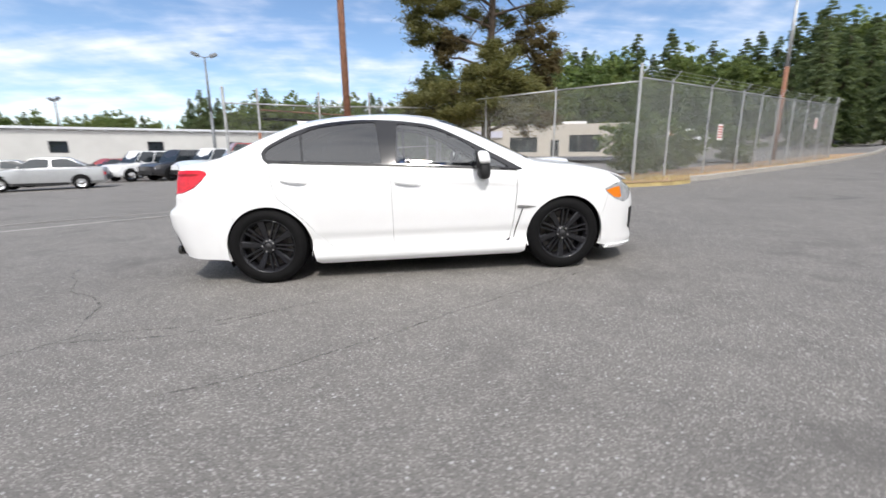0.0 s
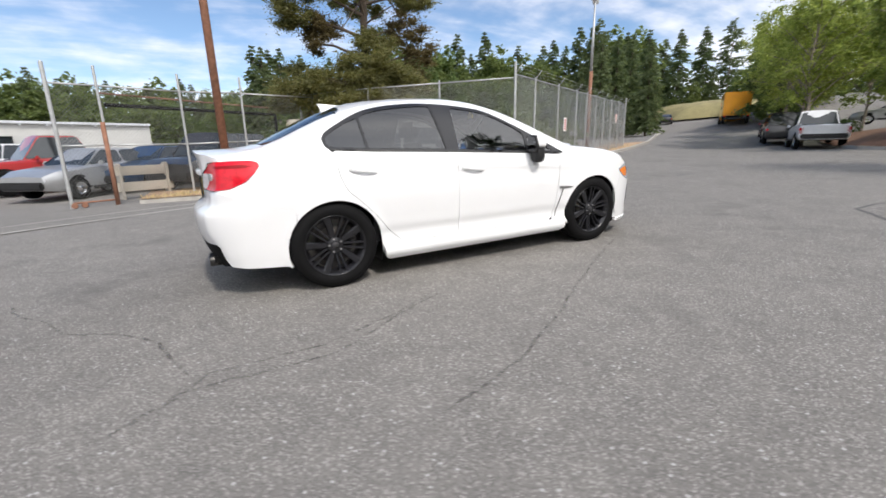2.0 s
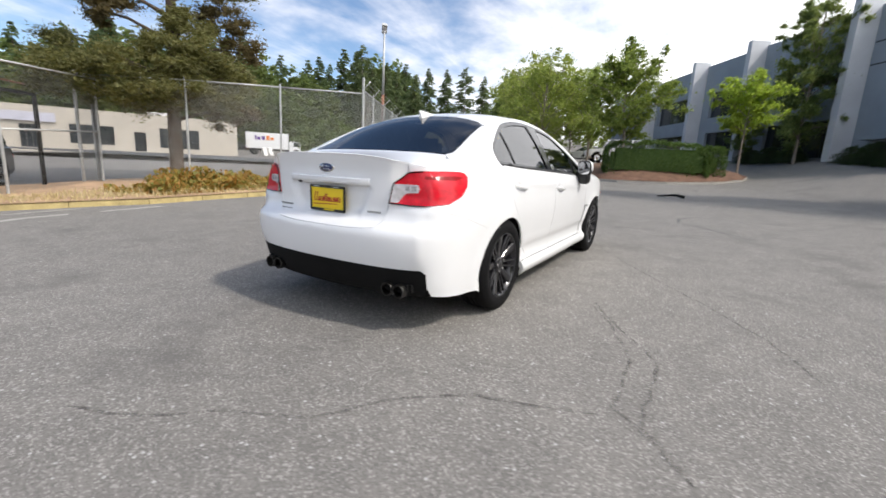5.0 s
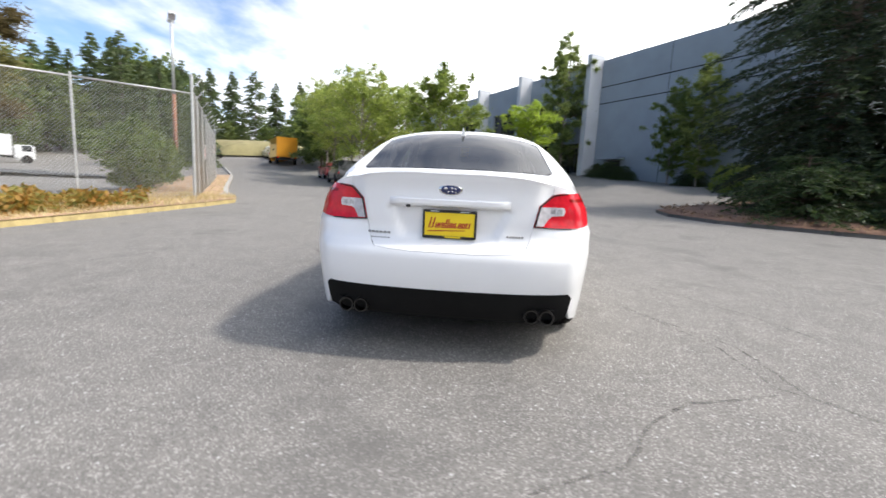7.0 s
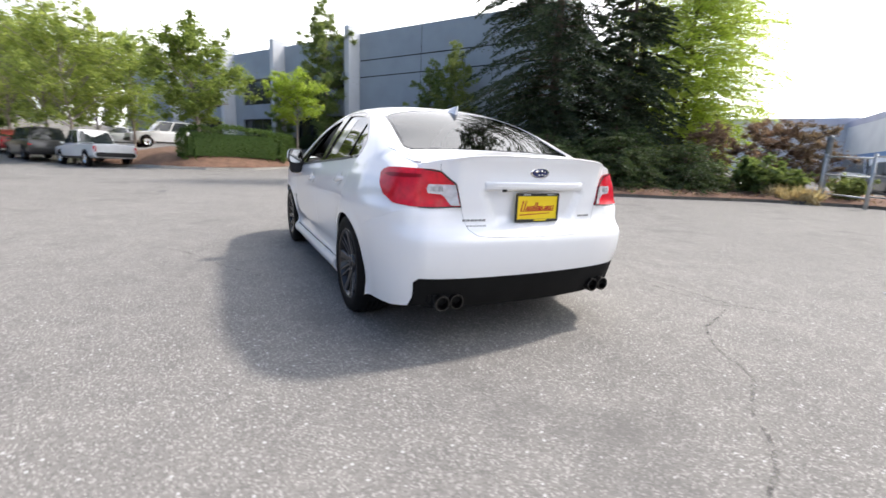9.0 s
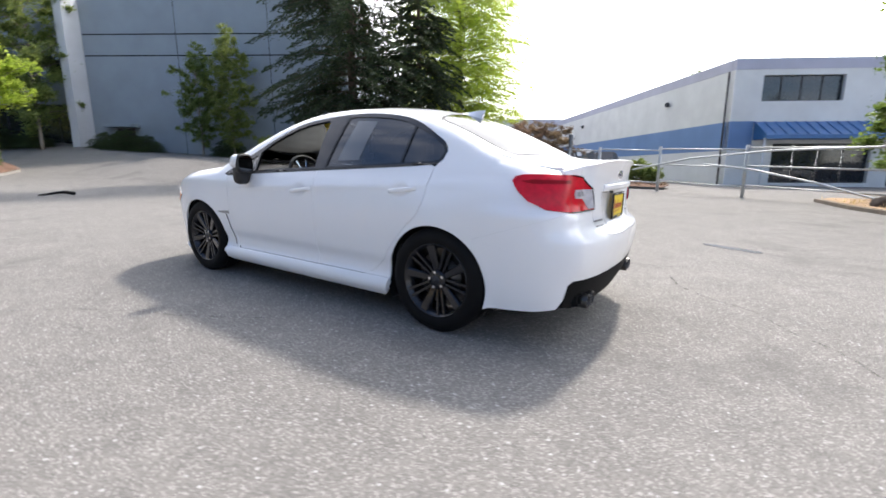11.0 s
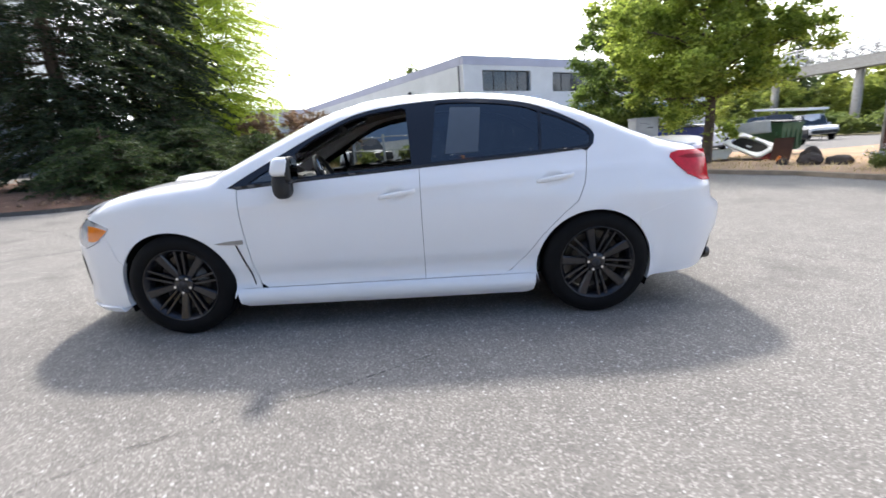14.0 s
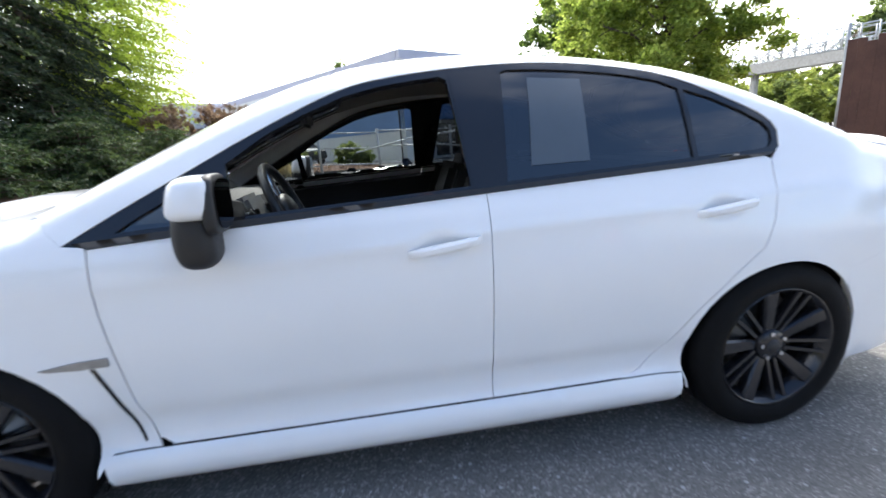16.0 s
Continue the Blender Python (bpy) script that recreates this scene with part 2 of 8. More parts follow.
def gz(x, y):
    """The height of the paved ground."""
    q = min(max(0.0, x - 17), 43)
    rise = 0.0006 + 0.0010 * min(max((34 - y) / 8, 0), 1) + 0.0012 * min(max((8 - y) / 10, 0), 1)
    dip = 0.028 * min(max(y - 4.5, 0), 6) * min(max((3 - x) / 5, 0), 1) * min(max((20 - y) / 8, 0), 1) * min(max((x + 14) / 6, 0), 1)
    bank = min(max((-y - 3.5) / 5, 0), 1)
    far = min(max((x - 14) / 7, 0), 1)
    bank = 0.95 * bank * bank * (3 - 2 * bank) * far * far * (3 - 2 * far)
    # the road sinks a little beyond the fence's end and then climbs to the bank
    side = min(max(((x - 6.65) * .497 - (y - 7.75) * .868 - 1.5) / 3, 0), 1)
    sink = 0.24 * min(max((x - 20) / 5, 0), 1) * min(max((y - 4.5) / 2, 0), 1) * side * min(max((58 - x) / 8, 0), 1)
    climb = 0.10 * (min(max(x, 51), 76) - 51) * min(max((y - 10) / 14, 0), 1)
    return bank + 0.022 * max(min(x, 60), -60) - 0.006 * max(min(y, 40), -40) + rise * q * q - dip - sink + climb


def asphalt():
    m, nt, b = nodes_of("worn_asphalt")
    vec = coords(nt)
    big, mid = noise_of(nt, vec, 0.22, 5), noise_of(nt, vec, 2.2, 5)
    base = ramp(nt, big, [(.3, (.150, .142, .132)), (.7, (.205, .194, .180))])
    base = mixed(nt, .45, base, ramp(nt, mid, [(.3, (.135, .129, .121)), (.7, (.22, .208, .194))]))
    # stones set in the binder, at two sizes
    v1 = nt.nodes.new("ShaderNodeTexVoronoi")
    v1.inputs["Scale"].default_value = 125
    nt.links.new(vec, v1.inputs["Vector"])
    hue = nt.nodes.new("ShaderNodeSeparateXYZ")
    nt.links.new(v1.outputs["Color"], hue.inputs[0])
    stone = ramp(nt, hue.outputs["X"], [(0, (.055, .054, .052)), (.3, (.14, .132, .123)), (.78, (.24, .228, .212)), (.96, (.54, .52, .49))])
    col = mixed(nt, .37, base, stone)
    patch = noise_of(nt, vec, 5, 6, .7)
    col = mixed(nt, .5, col, ramp(nt, patch, [(.3, (.44, .44, .44)), (.5, (.55, .547, .54)), (.72, (.66, .655, .64))]), "OVERLAY")
    v2 = nt.nodes.new("ShaderNodeTexVoronoi")
    v2.inputs["Scale"].default_value = 38
    nt.links.new(vec, v2.inputs["Vector"])
    sep2 = nt.nodes.new("ShaderNodeSeparateXYZ")
    nt.links.new(v2.outputs["Color"], sep2.inputs[0])
    pale = nt.nodes.new("ShaderNodeMath")
    pale.operation = "GREATER_THAN"
    pale.inputs[1].default_value = .93
    nt.links.new(sep2.outputs["Y"], pale.inputs[0])
    near = nt.nodes.new("ShaderNodeMath")
    near.operation = "LESS_THAN"
    near.inputs[1].default_value = .27
    nt.links.new(v2.outputs["Distance"], near.inputs[0])
    both = nt.nodes.new("ShaderNodeMath")
    both.operation = "MULTIPLY"
    nt.links.new(pale.outputs[0], both.inputs[0])
    nt.links.new(near.outputs[0], both.inputs[1])
    col = mixed(nt, both.outputs[0], col, (.42, .41, .395))
    stain = noise_of(nt, vec, .75, 6, .65)
    col = mixed(nt, ramp(nt, stain, [(.56, (0, 0, 0)), (.70, (.75, .75, .75))]), col, (.12, .114, .107))
    nt.links.new(col, b.inputs["Base Color"])
    b.inputs["Roughness"].default_value = .88
    b.inputs["Specular IOR Level"].default_value = .35
    bump(nt, b, hue.outputs["X"], .36, .005)
    return m


ASPHALT = asphalt()
TAR = plain("crack_tar", (.105, .099, .092), .9, vary=.3, scale=20)


def broken_up(m, scale, lo, hi, most):
    """Lets the ground show through a thin mark in patches."""
    nt = m.node_tree
    a = ramp(nt, noise_of(nt, coords(nt), scale, 6, .7), [(lo, (0, 0, 0)), (hi, (most, most, most))])
    nt.links.new(a, nt.nodes["Principled BSDF"].inputs["Alpha"])


broken_up(TAR, 14, .39, .67, .6)
SKID = plain("skid_rubber", (.10, .098, .095), .8, vary=.25, scale=5)
CONCRETE = plain("kerb_concrete", (.36, .345, .315), .9, vary=.2, scale=4, relief=.35, fine=50)
YELLOW_KERB = plain("worn_yellow_kerb", (.42, .335, .15), .85, vary=.3, scale=5, relief=.3, fine=40)
DIRT = plain("dry_dirt", (.41, .275, .17), .95, vary=.3, scale=1.2, relief=.6, fine=18)
MULCH = plain("bark_mulch", (.155, .085, .055), .95, vary=.4, scale=3, relief=.8, fine=25)
DRY_GRASS = plain("dry_grass_bank", (.24, .21, .10), .95, vary=.3, scale=.5, relief=.5, fine=6)


def ground_sheet():
    xs = np.concatenate([np.linspace(-1500, -70, 8), np.linspace(-60, 100, 81), np.linspace(115, 1500, 8)])
    ys = np.concatenate([np.linspace(-1500, -90, 8), np.linspace(-80, 90, 86), np.linspace(105, 1500, 8)])
    verts = [(x, y, gz(x, y)) for x in xs for y in ys]
    n = len(ys)
    faces = [(i * n + j, (i + 1) * n + j, (i + 1) * n + j + 1, i * n + j + 1) for i in range(len(xs) - 1) for j in range(n - 1)]
    me = bpy.data.meshes.new("ground")
    me.from_pydata(verts, [], faces)
    me.materials.append(ASPHALT)
    for p in me.polygons:
        p.use_smooth = True
    tagged(new("ground", me), "weathered grey asphalt with pale stones and cracks", "ground", kind="structure")


ground_sheet()


def strip(name, pts, width, mat, label, seed=0, lift=.004, wobble=.5, cat="crack"):
    """A thin flat mark along a line on the ground, of uneven width."""
    rnd = random.Random(seed)
    path = []
    for (x0, y0), (x1, y1) in zip(pts, pts[1:]):
        n = max(2, int(math.dist((x0, y0), (x1, y1)) / .07))
        for k in range(n):
            f = k / n
            path.append(Vector((x0 + (x1 - x0) * f + rnd.gauss(0, .012) * wobble, y0 + (y1 - y0) * f + rnd.gauss(0, .012) * wobble)))
    path.append(Vector(pts[-1]))
    bm = bmesh.new()
    old = None
    for i, p in enumerate(path):
        d = (path[min(i + 1, len(path) - 1)] - path[max(i - 1, 0)]).normalized()
        w = width * (.5 + .9 * rnd.random() * wobble + (1 - wobble) * .5) * (1 if 0 < i < len(path) - 1 else .2)
        s = Vector((-d.y, d.x)) * w / 2
        cur = [bm.verts.new((q.x, q.y, gz(q.x, q.y) + lift)) for q in (p - s, p + s)]
        if old:
            bm.faces.new((old[0], cur[0], cur[1], old[1]))
        old = cur
    for f in bm.faces:
        if f.normal.z < 0:
            f.normal_flip()
    return tagged(part(name, bm, mat), label, cat, kind="structure")


CRACKS = [[(1.6, -.95), (1.1, -1.24), (.36, -1.73), (-.3, -2.19), (-.86, -2.53), (-1.38, -2.73)],
          [(-.84, -1.43), (-1.21, -1.65), (-1.68, -1.84), (-2.25, -1.85), (-2.41, -2.05), (-2.6, -2.18)],
          [(-2.35, -1.81), (-2.52, -1.27), (-2.75, -1.0), (-3.07, -.8), (-3.27, -.42), (-3.45, -.24), (-3.6, .1)],
          [(1.3, 2.32), (.94, 2.02), (.69, 1.87), (.11, 1.6), (-.3, 1.34)],
          [(-2.6, -2.19), (-2.37, -1.98), (-1.64, -1.97), (-1.05, -1.59), (-.76, -1.44)],
          [(9.3, -5.2), (7.6, -4.6), (6.2, -3.9), (5.4, -3.2)], [(13.2, -2.2), (11.6, -2.9), (10.4, -2.6)],
          [(2.4, 3.6), (1.2, 4.1), (.2, 3.7), (-1.2, 4.3)], [(-4.2, -4.5), (-3.4, -3.9), (-2.4, -4.2)]]
for i, c in enumerate(CRACKS):
    strip("crack", c, .02, TAR, "thin dark crack in the asphalt", i)
strip("skid_mark", [(3.8, -2.8), (4.3, -2.35), (4.95, -1.85), (5.2, -1.62), (5.8, -1.6), (6.3, -1.8), (6.55, -2.2), (6.2, -2.75)], .05, SKID, "curved dark tyre mark on the asphalt", 3, .003, .15, "tyre mark")
for i, (x, y) in enumerate(((8.4, 2.9), (21.5, 2.0), (17.5, -1.5))):
    strip("oil_stain", [(x - .35, y), (x, y + .04), (x + .35, y)], .16, SKID, "dark oil stain on the asphalt", 20 + i, .003, .4, "stain")
strip("puddle", [(-2.6, -3.85), (-2.9, -3.7), (-3.25, -3.55)], .2, plain("damp_patch", (.06, .062, .066), .25, vary=.2), "damp patch with pale scum", 31, .004, .5, "stain")
strip("gutter_line", [(-8.5, 2.2), (-4.1, 5.3), (-2.0, 6.7), (0, 6.75)], .16, CONCRETE, "pale concrete gutter line", 40, .004, .15, "gutter")
strip("gutter_line", [(-8.6, 3.6), (-4.3, 6.5), (-2.2, 7.5), (-1, 7.45)], .10, CONCRETE, "pale concrete gutter line", 41, .004, .15, "gutter")


def kerb(name, pts, mat, label, h=.15, w=.17):
    """A run of kerb: a real step with a rounded top edge, in lengths with joints between them."""
    base = new(name)
    tagged(base, label, "kerb", kind="structure")
    pts = [Vector(p) for p in pts]
    line = [pts[0]]
    for a, b in zip(pts, pts[1:]):
        n = max(1, round((b - a).length / 1.2))
        line += [a + (b - a) * k / n for k in range(1, n + 1)]
    nrm = []
    for i in range(len(line)):
        d = (line[min(i + 1, len(line) - 1)] - line[max(i - 1, 0)]).normalized()
        nrm.append(Vector((-d.y, d.x)))
    for i in range(len(line) - 1):
        bm = bmesh.new()
        rows = []
        d = (line[i + 1] - line[i]).normalized() * .006
        for j, e in ((i, d), (i + 1, -d)):
            p = line[j] + e
            z = gz(p.x, p.y)
            rows.append([bm.verts.new((p.x + nrm[j].x * s, p.y + nrm[j].y * s, z + t)) for s, t in ((0, -.05), (.01, h - .025), (.03, h - .004), (.05, h), (w, h), (w, -.05))])
        for k in range(5):
            bm.faces.new((rows[0][k], rows[1][k], rows[1][k + 1], rows[0][k + 1]))
        bm.faces.new(rows[0])
        bm.faces.new(list(reversed(rows[1])))
        bmesh.ops.recalc_face_normals(bm, faces=bm.faces)
        part("kerb_stone", bm, mat, base)
    return base


def bed(name, outline, mat, label, lift=.13, mound=0.0, cat="ground bed", step=.6, rough=.03, seed=0):
    """Raised soil inside an outline, uneven, following the ground."""
    from mathutils.geometry import delaunay_2d_cdt
    poly = dense(np.array(outline, float), step)
    lo, hi = poly.min(0), poly.max(0)
    gx, gy = np.meshgrid(np.arange(lo[0], hi[0], step), np.arange(lo[1], hi[1], step))
    grid = np.stack([gx.ravel(), gy.ravel()], -1)
    grid = grid[inside_poly(grid, poly)]
    edges = [(i, (i + 1) % len(poly)) for i in range(len(poly))]
    vs, _, fs, *_ = delaunay_2d_cdt([Vector(p) for p in np.concatenate([poly, grid])], edges, [], 0, 1e-5)
    uv = np.array([tuple(v) for v in vs])
    tri = np.array([list(f) for f in fs])
    tri = tri[inside_poly(uv[tri].mean(1), poly)]
    verts = []
    for x, y in uv:
        d = float(np.min(np.linalg.norm(poly - (x, y), axis=1)))
        verts.append((x, y, gz(x, y) + lift + mound * (1 - math.exp(-d / 1.5)) + rough * noise.noise((x * 1.7, y * 1.7, seed)) * min(1, d * 2)))
    me = bpy.data.meshes.new(name)
    me.from_pydata(verts, [], [tuple(t) if np.cross(uv[t[1]] - uv[t[0]], uv[t[2]] - uv[t[0]]) > 0 else tuple(t[::-1]) for t in tri])
    me.materials.append(mat)
    for p in me.polygons:
        p.use_smooth = True
    return tagged(new(name, me), label, cat, kind="structure")


# ---- kerbs and beds ----
P1, P_END = Vector((6.65, 7.75)), Vector((24.1, 18.42))        # the fence's corner and its far end
FDIR = (P_END - P1).normalized()
FOUT = Vector((FDIR.y, -FDIR.x))
NORTH = [(-3.9, 8.75), (-2.2, 8.3), (0, 7.25), (3, 6.95), (6, 7.0), (7.6, 7.15), (8.4, 7.6), (8.75, 8.2)]
NORTH_E = [tuple(P1 + FDIR * u + FOUT * o) for u, o in ((3.2, .85), (6, .8), (10, .8), (15, .9), (20.3, 1.0), (26, 1.1))]
kerb("kerb_gate", NORTH[:2], CONCRETE, "worn concrete kerb by the gate", .11)
kerb("kerb_north", NORTH[1:], YELLOW_KERB, "worn yellow-painted concrete kerb", .11)
kerb("kerb_road", [NORTH[-1]] + NORTH_E + [(45, 31)], CONCRETE, "pale concrete kerb along the road")
bed("verge_north", NORTH + NORTH_E + [(27, 22), (17, 17), (10, 12.5), (6, 11), (2, 13), (-4, 12)], DIRT, "dry dirt and grass verge under the fence", .12, 0, rough=.05)
SOUTH = [(-10.2, 3.0), (-9.6, -1.0), (-9.25, -3.8), (-8.75, -6.5), (-7.3, -8.7), (-6.3, -10.2), (-5.6, -12), (-5.2, -14.5)]
kerb("kerb_south", SOUTH, plain("dusty_kerb", (.25, .205, .155), .95, vary=.35, scale=3, relief=.4, fine=40), "low worn concrete kerb under dust", .10)
bed("dirt_strip", SOUTH + [(-5.6, -15.5), (-13.5, -17), (-16.5, -15), (-21, -16.5), (-25, -12), (-16, 3)], DIRT, "dry dirt strip strewn with straw", .10, 0, rough=.06, seed=4)
ISLAND = [(30.5, 9.5), (21.4, 4.3), (20.6, 2.3), (21.3, 0), (23.4, -2.2), (26, -3.5), (28, -3.8), (29.2, -3.0), (31, 0), (34, 5)]
kerb("kerb_island", ISLAND[:-1], CONCRETE, "pale concrete island kerb")
bed("mulch_island", ISLAND, MULCH, "bark mulch bed on the island", .13, .75, seed=7)
MOUND = [(13.5, -7.1), (11.3, -6.7), (9.2, -7.3), (7.3, -9.4), (5.6, -12.2), (4.4, -15.2), (2.5, -17.2), (-.5, -17.6), (-.5, -19.5), (6, -24), (16, -22), (17.5, -13), (15.2, -8.6)]
kerb("kerb_mound", [(15.2, -8.6)] + MOUND[:8], plain("weathered_kerb", (.13, .12, .105), .95, vary=.3, scale=4, relief=.4, fine=40), "dark weathered kerb round the tree bed", .12)
bed("mulch_mound", MOUND, MULCH, "bark mulch under the conifers", .11, .35, seed=9)
bed("grass_west", [(-31, -42), (-37, -37.5), (-41, -31), (-46, -35), (-42, -41.5), (-35, -47)], DRY_GRASS, "strip of dry grass beyond the west lot", .1, 0, seed=5, step=1.5, rough=.08)
bed("grass_bank", [(66, 44), (72, 36), (86, 34), (104, 60), (84, 66), (70, 52)], DRY_GRASS, "dry yellow grass bank at the road's end", .3, 2.4, seed=3, step=2, rough=.2)
tagged(part("lot_paving", soft_box((30, 34, .02), (0, 0, 0), 0), plain("dark_lot_asphalt", (.075, .076, .08), .9, vary=.25, scale=.5, relief=.3)), "dark smooth asphalt of the fenced lot", "pavement", kind="structure").matrix_basis = pose(25, 40, gz(25, 40) + .06, 0, 0, 30)

# ---- fences ----
STEEL = plain("galvanised_steel", (.48, .49, .49), .5, metal=.6, vary=.15, scale=12)
RUST = plain("rusty_post", (.25, .12, .075), .85, vary=.35, scale=10, relief=.2)
WIRE = plain("fence_wire", (.47, .49, .48), .5, metal=.3, vary=.15)
SIGN_WHITE = plain("sign_white", (.78, .77, .75), .5, vary=.05)
SIGN_RED = plain("sign_red", (.5, .04, .03), .5, vary=.08)


def link_mesh(w, h, pitch=.058, r=.0028, wire=WIRE):
    """Woven wire of one bay, as crossing rods, from (0, 0) to (w, h) in x and z."""
    verts, faces = [], []

    def rod(x0, z0, x1, z1, y):
        k = len(verts)
        for x, z in ((x0, z0), (x1, z1)):
            verts.extend([(x, y - r, z), (x + r * 1.4, y + r, z), (x - r * 1.4, y + r, z)])
        faces.extend([(k, k + 1, k + 4, k + 3), (k + 1, k + 2, k + 5, k + 4), (k + 2, k, k + 3, k + 5)])
    c = -h
    while c < w:
        x0, z0 = (c, 0) if c >= 0 else (0, -c)
        x1, z1 = (c + h, h) if c + h <= w else (w, w - c)
        if x1 - x0 > .02:
            rod(x0, z0, x1, z1, 0)
            rod(w - x0, z0, w - x1, z1, .004)
        c += pitch * 1.414
    me = bpy.data.meshes.new("chain_link")
    me.from_pydata(verts, [], faces)
    me.materials.append(wire)
    return me


def fence_run(label, pts, h, post_mat=STEEL, barbs=False, first=True, last=True, mid_rail=False, group="fence bays", over=.06, wire=WIRE):
    """A chain-link fence along a line: posts, top rails and woven bays, all upright and set on the ground."""
    base = new("fence")
    tagged(base, label, "fence", group)
    cache = {}
    n = len(pts)
    for i, (x, y) in enumerate(pts):
        z = gz(x, y) + .08
        if (i > 0 or first) and (i < n - 1 or last):
            bm = bmesh.new()
            big = i in (0, n - 1)
            tube(bm, (x, y, z - .1), (x, y, z + h + (.35 if big and barbs else over)), .042 if big else .03, segs=10)
            bmesh.ops.create_uvsphere(bm, u_segments=8, v_segments=6, radius=.04 if big else .032, matrix=Matrix.Translation((x, y, z + h + (.35 if big and barbs else over))))
            part("post", bm, post_mat, base)
        if barbs:
            bm = bmesh.new()
            tube(bm, (x, y, z + h), (x + .22 * FOUT.x, y + .22 * FOUT.y, z + h + .28), .014, segs=6)
            part("barb_arm", bm, STEEL, base)
    for (x0, y0), (x1, y1) in zip(pts, pts[1:]):
        a, b = Vector((x0, y0, gz(x0, y0) + .08)), Vector((x1, y1, gz(x1, y1) + .08))
        w = (b - a).length
        for dz in ((h,) if not mid_rail else (h, h * .5)):
            bm = bmesh.new()
            tube(bm, a + Vector((0, 0, dz)), b + Vector((0, 0, dz)), .021, segs=8)
            part("rail", bm, STEEL, base)
        if barbs:
            for k in range(3):
                o = Vector((FOUT.x, FOUT.y, 1.27)) * (.07 * (k + 1)) + Vector((0, 0, h))
                bm = bmesh.new()
                tube(bm, a + o, b + o, .004, segs=4, caps=False)
                part("barbed_wire", bm, WIRE, base)
        key = round(w, 2)
        if key not in cache:
            cache[key] = link_mesh(w, h, r=.0028 if wire is WIRE else .0022, wire=wire)
        ob = new("chain_link", cache[key])
        ob.parent = base
        d = (b - a).normalized()
        up = Vector((0, 0, 1))
        m = Matrix((d, up.cross(d).normalized() * -1, up)).transposed().to_4x4()
        m.translation = a
        ob.matrix_basis = m
    return base


U = [0, 1.85, 4.6, 7.4, 9.3, 11.3, 13.3, 15.4, 17.9, 20.5]
fence_run("galvanised chain-link fence with barbed wire along the road", [tuple(P1 + FDIR * u) for u in U], 2.95, barbs=True)
P0 = Vector((4.75, 9.35))
WDIR = (P0 - P1).normalized()
fence_run("galvanised chain-link fence round the corner lot", [tuple(P1 + WDIR * u) for u in (0, 2.48, 5.0, 7.6)], 2.85, first=False)
# sliding gate across the lot's entrance
gate = fence_run("chain-link gate of the car lot", [(-5.25, 8.95), (-4.4, 9.3), (-2.75, 11.0 - .9), (-1.2, 10.6), (1.2, 12.4), (1.4, 13.2)], 2.75, mid_rail=True, over=.42, wire=plain("old_gate_wire", (.20, .205, .20), .5, metal=.3, vary=.2))
bm = bmesh.new()
tube(bm, (-4.42, 9.28, gz(-4.4, 9.3) - .1), (-4.42, 9.28, gz(-4.4, 9.3) + 2.0), .05, segs=10)
part("rusty_post", bm, RUST, gate, "rusty orange gate post")
bm = bmesh.new()
tube(bm, (-4.33, 9.4, 2.12), (-.1, 12.3, 2.12), .045, segs=8)
tube(bm, (-.1, 12.3, -.3), (-.1, 12.3, 2.12), .05, segs=8)
part("dark_beam", bm, UNDER, gate, "black beam along the gate")
for x, y in ((-5.2, 8.92), (-5.02, 9.0)):
    bm = bmesh.new()
    lathe(bm, [(.001, -.02), (.06, -.02), (.068, 0), (.06, .02), (.001, .02)], 16)
    bmesh.ops.translate(bm, verts=bm.verts, vec=(x, y, gz(x, y) + .07))
    part("gate_wheel", bm, RUST, gate, "small rusty gate castor")
bm = bmesh.new()
tube(bm, (-5.22, 8.93, gz(-5.2, 8.9) + .13), (-4.42, 9.28, gz(-4.4, 9.3) + .13), .022, segs=6)
part("rusty_rail", bm, RUST, gate, "thin rusty rail of the gate")
bm = bmesh.new()
tube(bm, (-4.4, 9.33, 2.38), (-.3, 12.1, 2.32), .02, segs=6)
part("rusty_rail", bm, RUST, gate, "thin rusty rail of the gate")


def sign(x, y, z, w, h, turn, label):
    s = new("sign")
    s.matrix_basis = pose(x, y, z, 0, 0, turn)
    tagged(s, label, "sign", "signs on the fence")
    part("plate", soft_box((w, .012, h), (0, 0, 0), .003), SIGN_WHITE, s)
    for k in range(5):
        part("print_bar", soft_box((w * (.8 - .15 * (k % 2)), .004, h * .08), (0, -.008, h * (.33 - .165 * k)), .001), SIGN_RED, s, "red print bar")
    return s


yaw_f = math.degrees(math.atan2(FDIR.y, FDIR.x))
for u, z, w in ((5.6, 1.55, .42), (17.0, 2.0, .42)):
    p = P1 + FDIR * u + FOUT * .03
    sign(p.x, p.y, gz(p.x, p.y) + z, w, .56, yaw_f, "small white and red notice on the fence")


# ---- poles and lamps ----
def pole(at, h, r, mat, label, lean=(0, 0), base=True):
    o = new("pole")
    o.matrix_basis = pose(at[0], at[1], gz(*at))
    tagged(o, label, "pole")
    bm = bmesh.new()
    tube(bm, (0, 0, -.2), (lean[0], lean[1], h), r, r * .8, segs=16)
    part("shaft", bm, mat, o)
    if base:
        bm = bmesh.new()
        lathe(bm, [(.001, .5), (.2, .5), (.22, .47), (.24, .0), (.24, -.2)], 20)
        bmesh.ops.rotate(bm, verts=bm.verts, cent=(0, 0, 0), matrix=Matrix.Rotation(math.radians(90), 3, "X"))
        for v in bm.verts:
            v.co.z = abs(v.co.z) if v.co.z > -.19 else v.co.z
        part("footing", bm, CONCRETE, o, "round concrete footing")
    return o


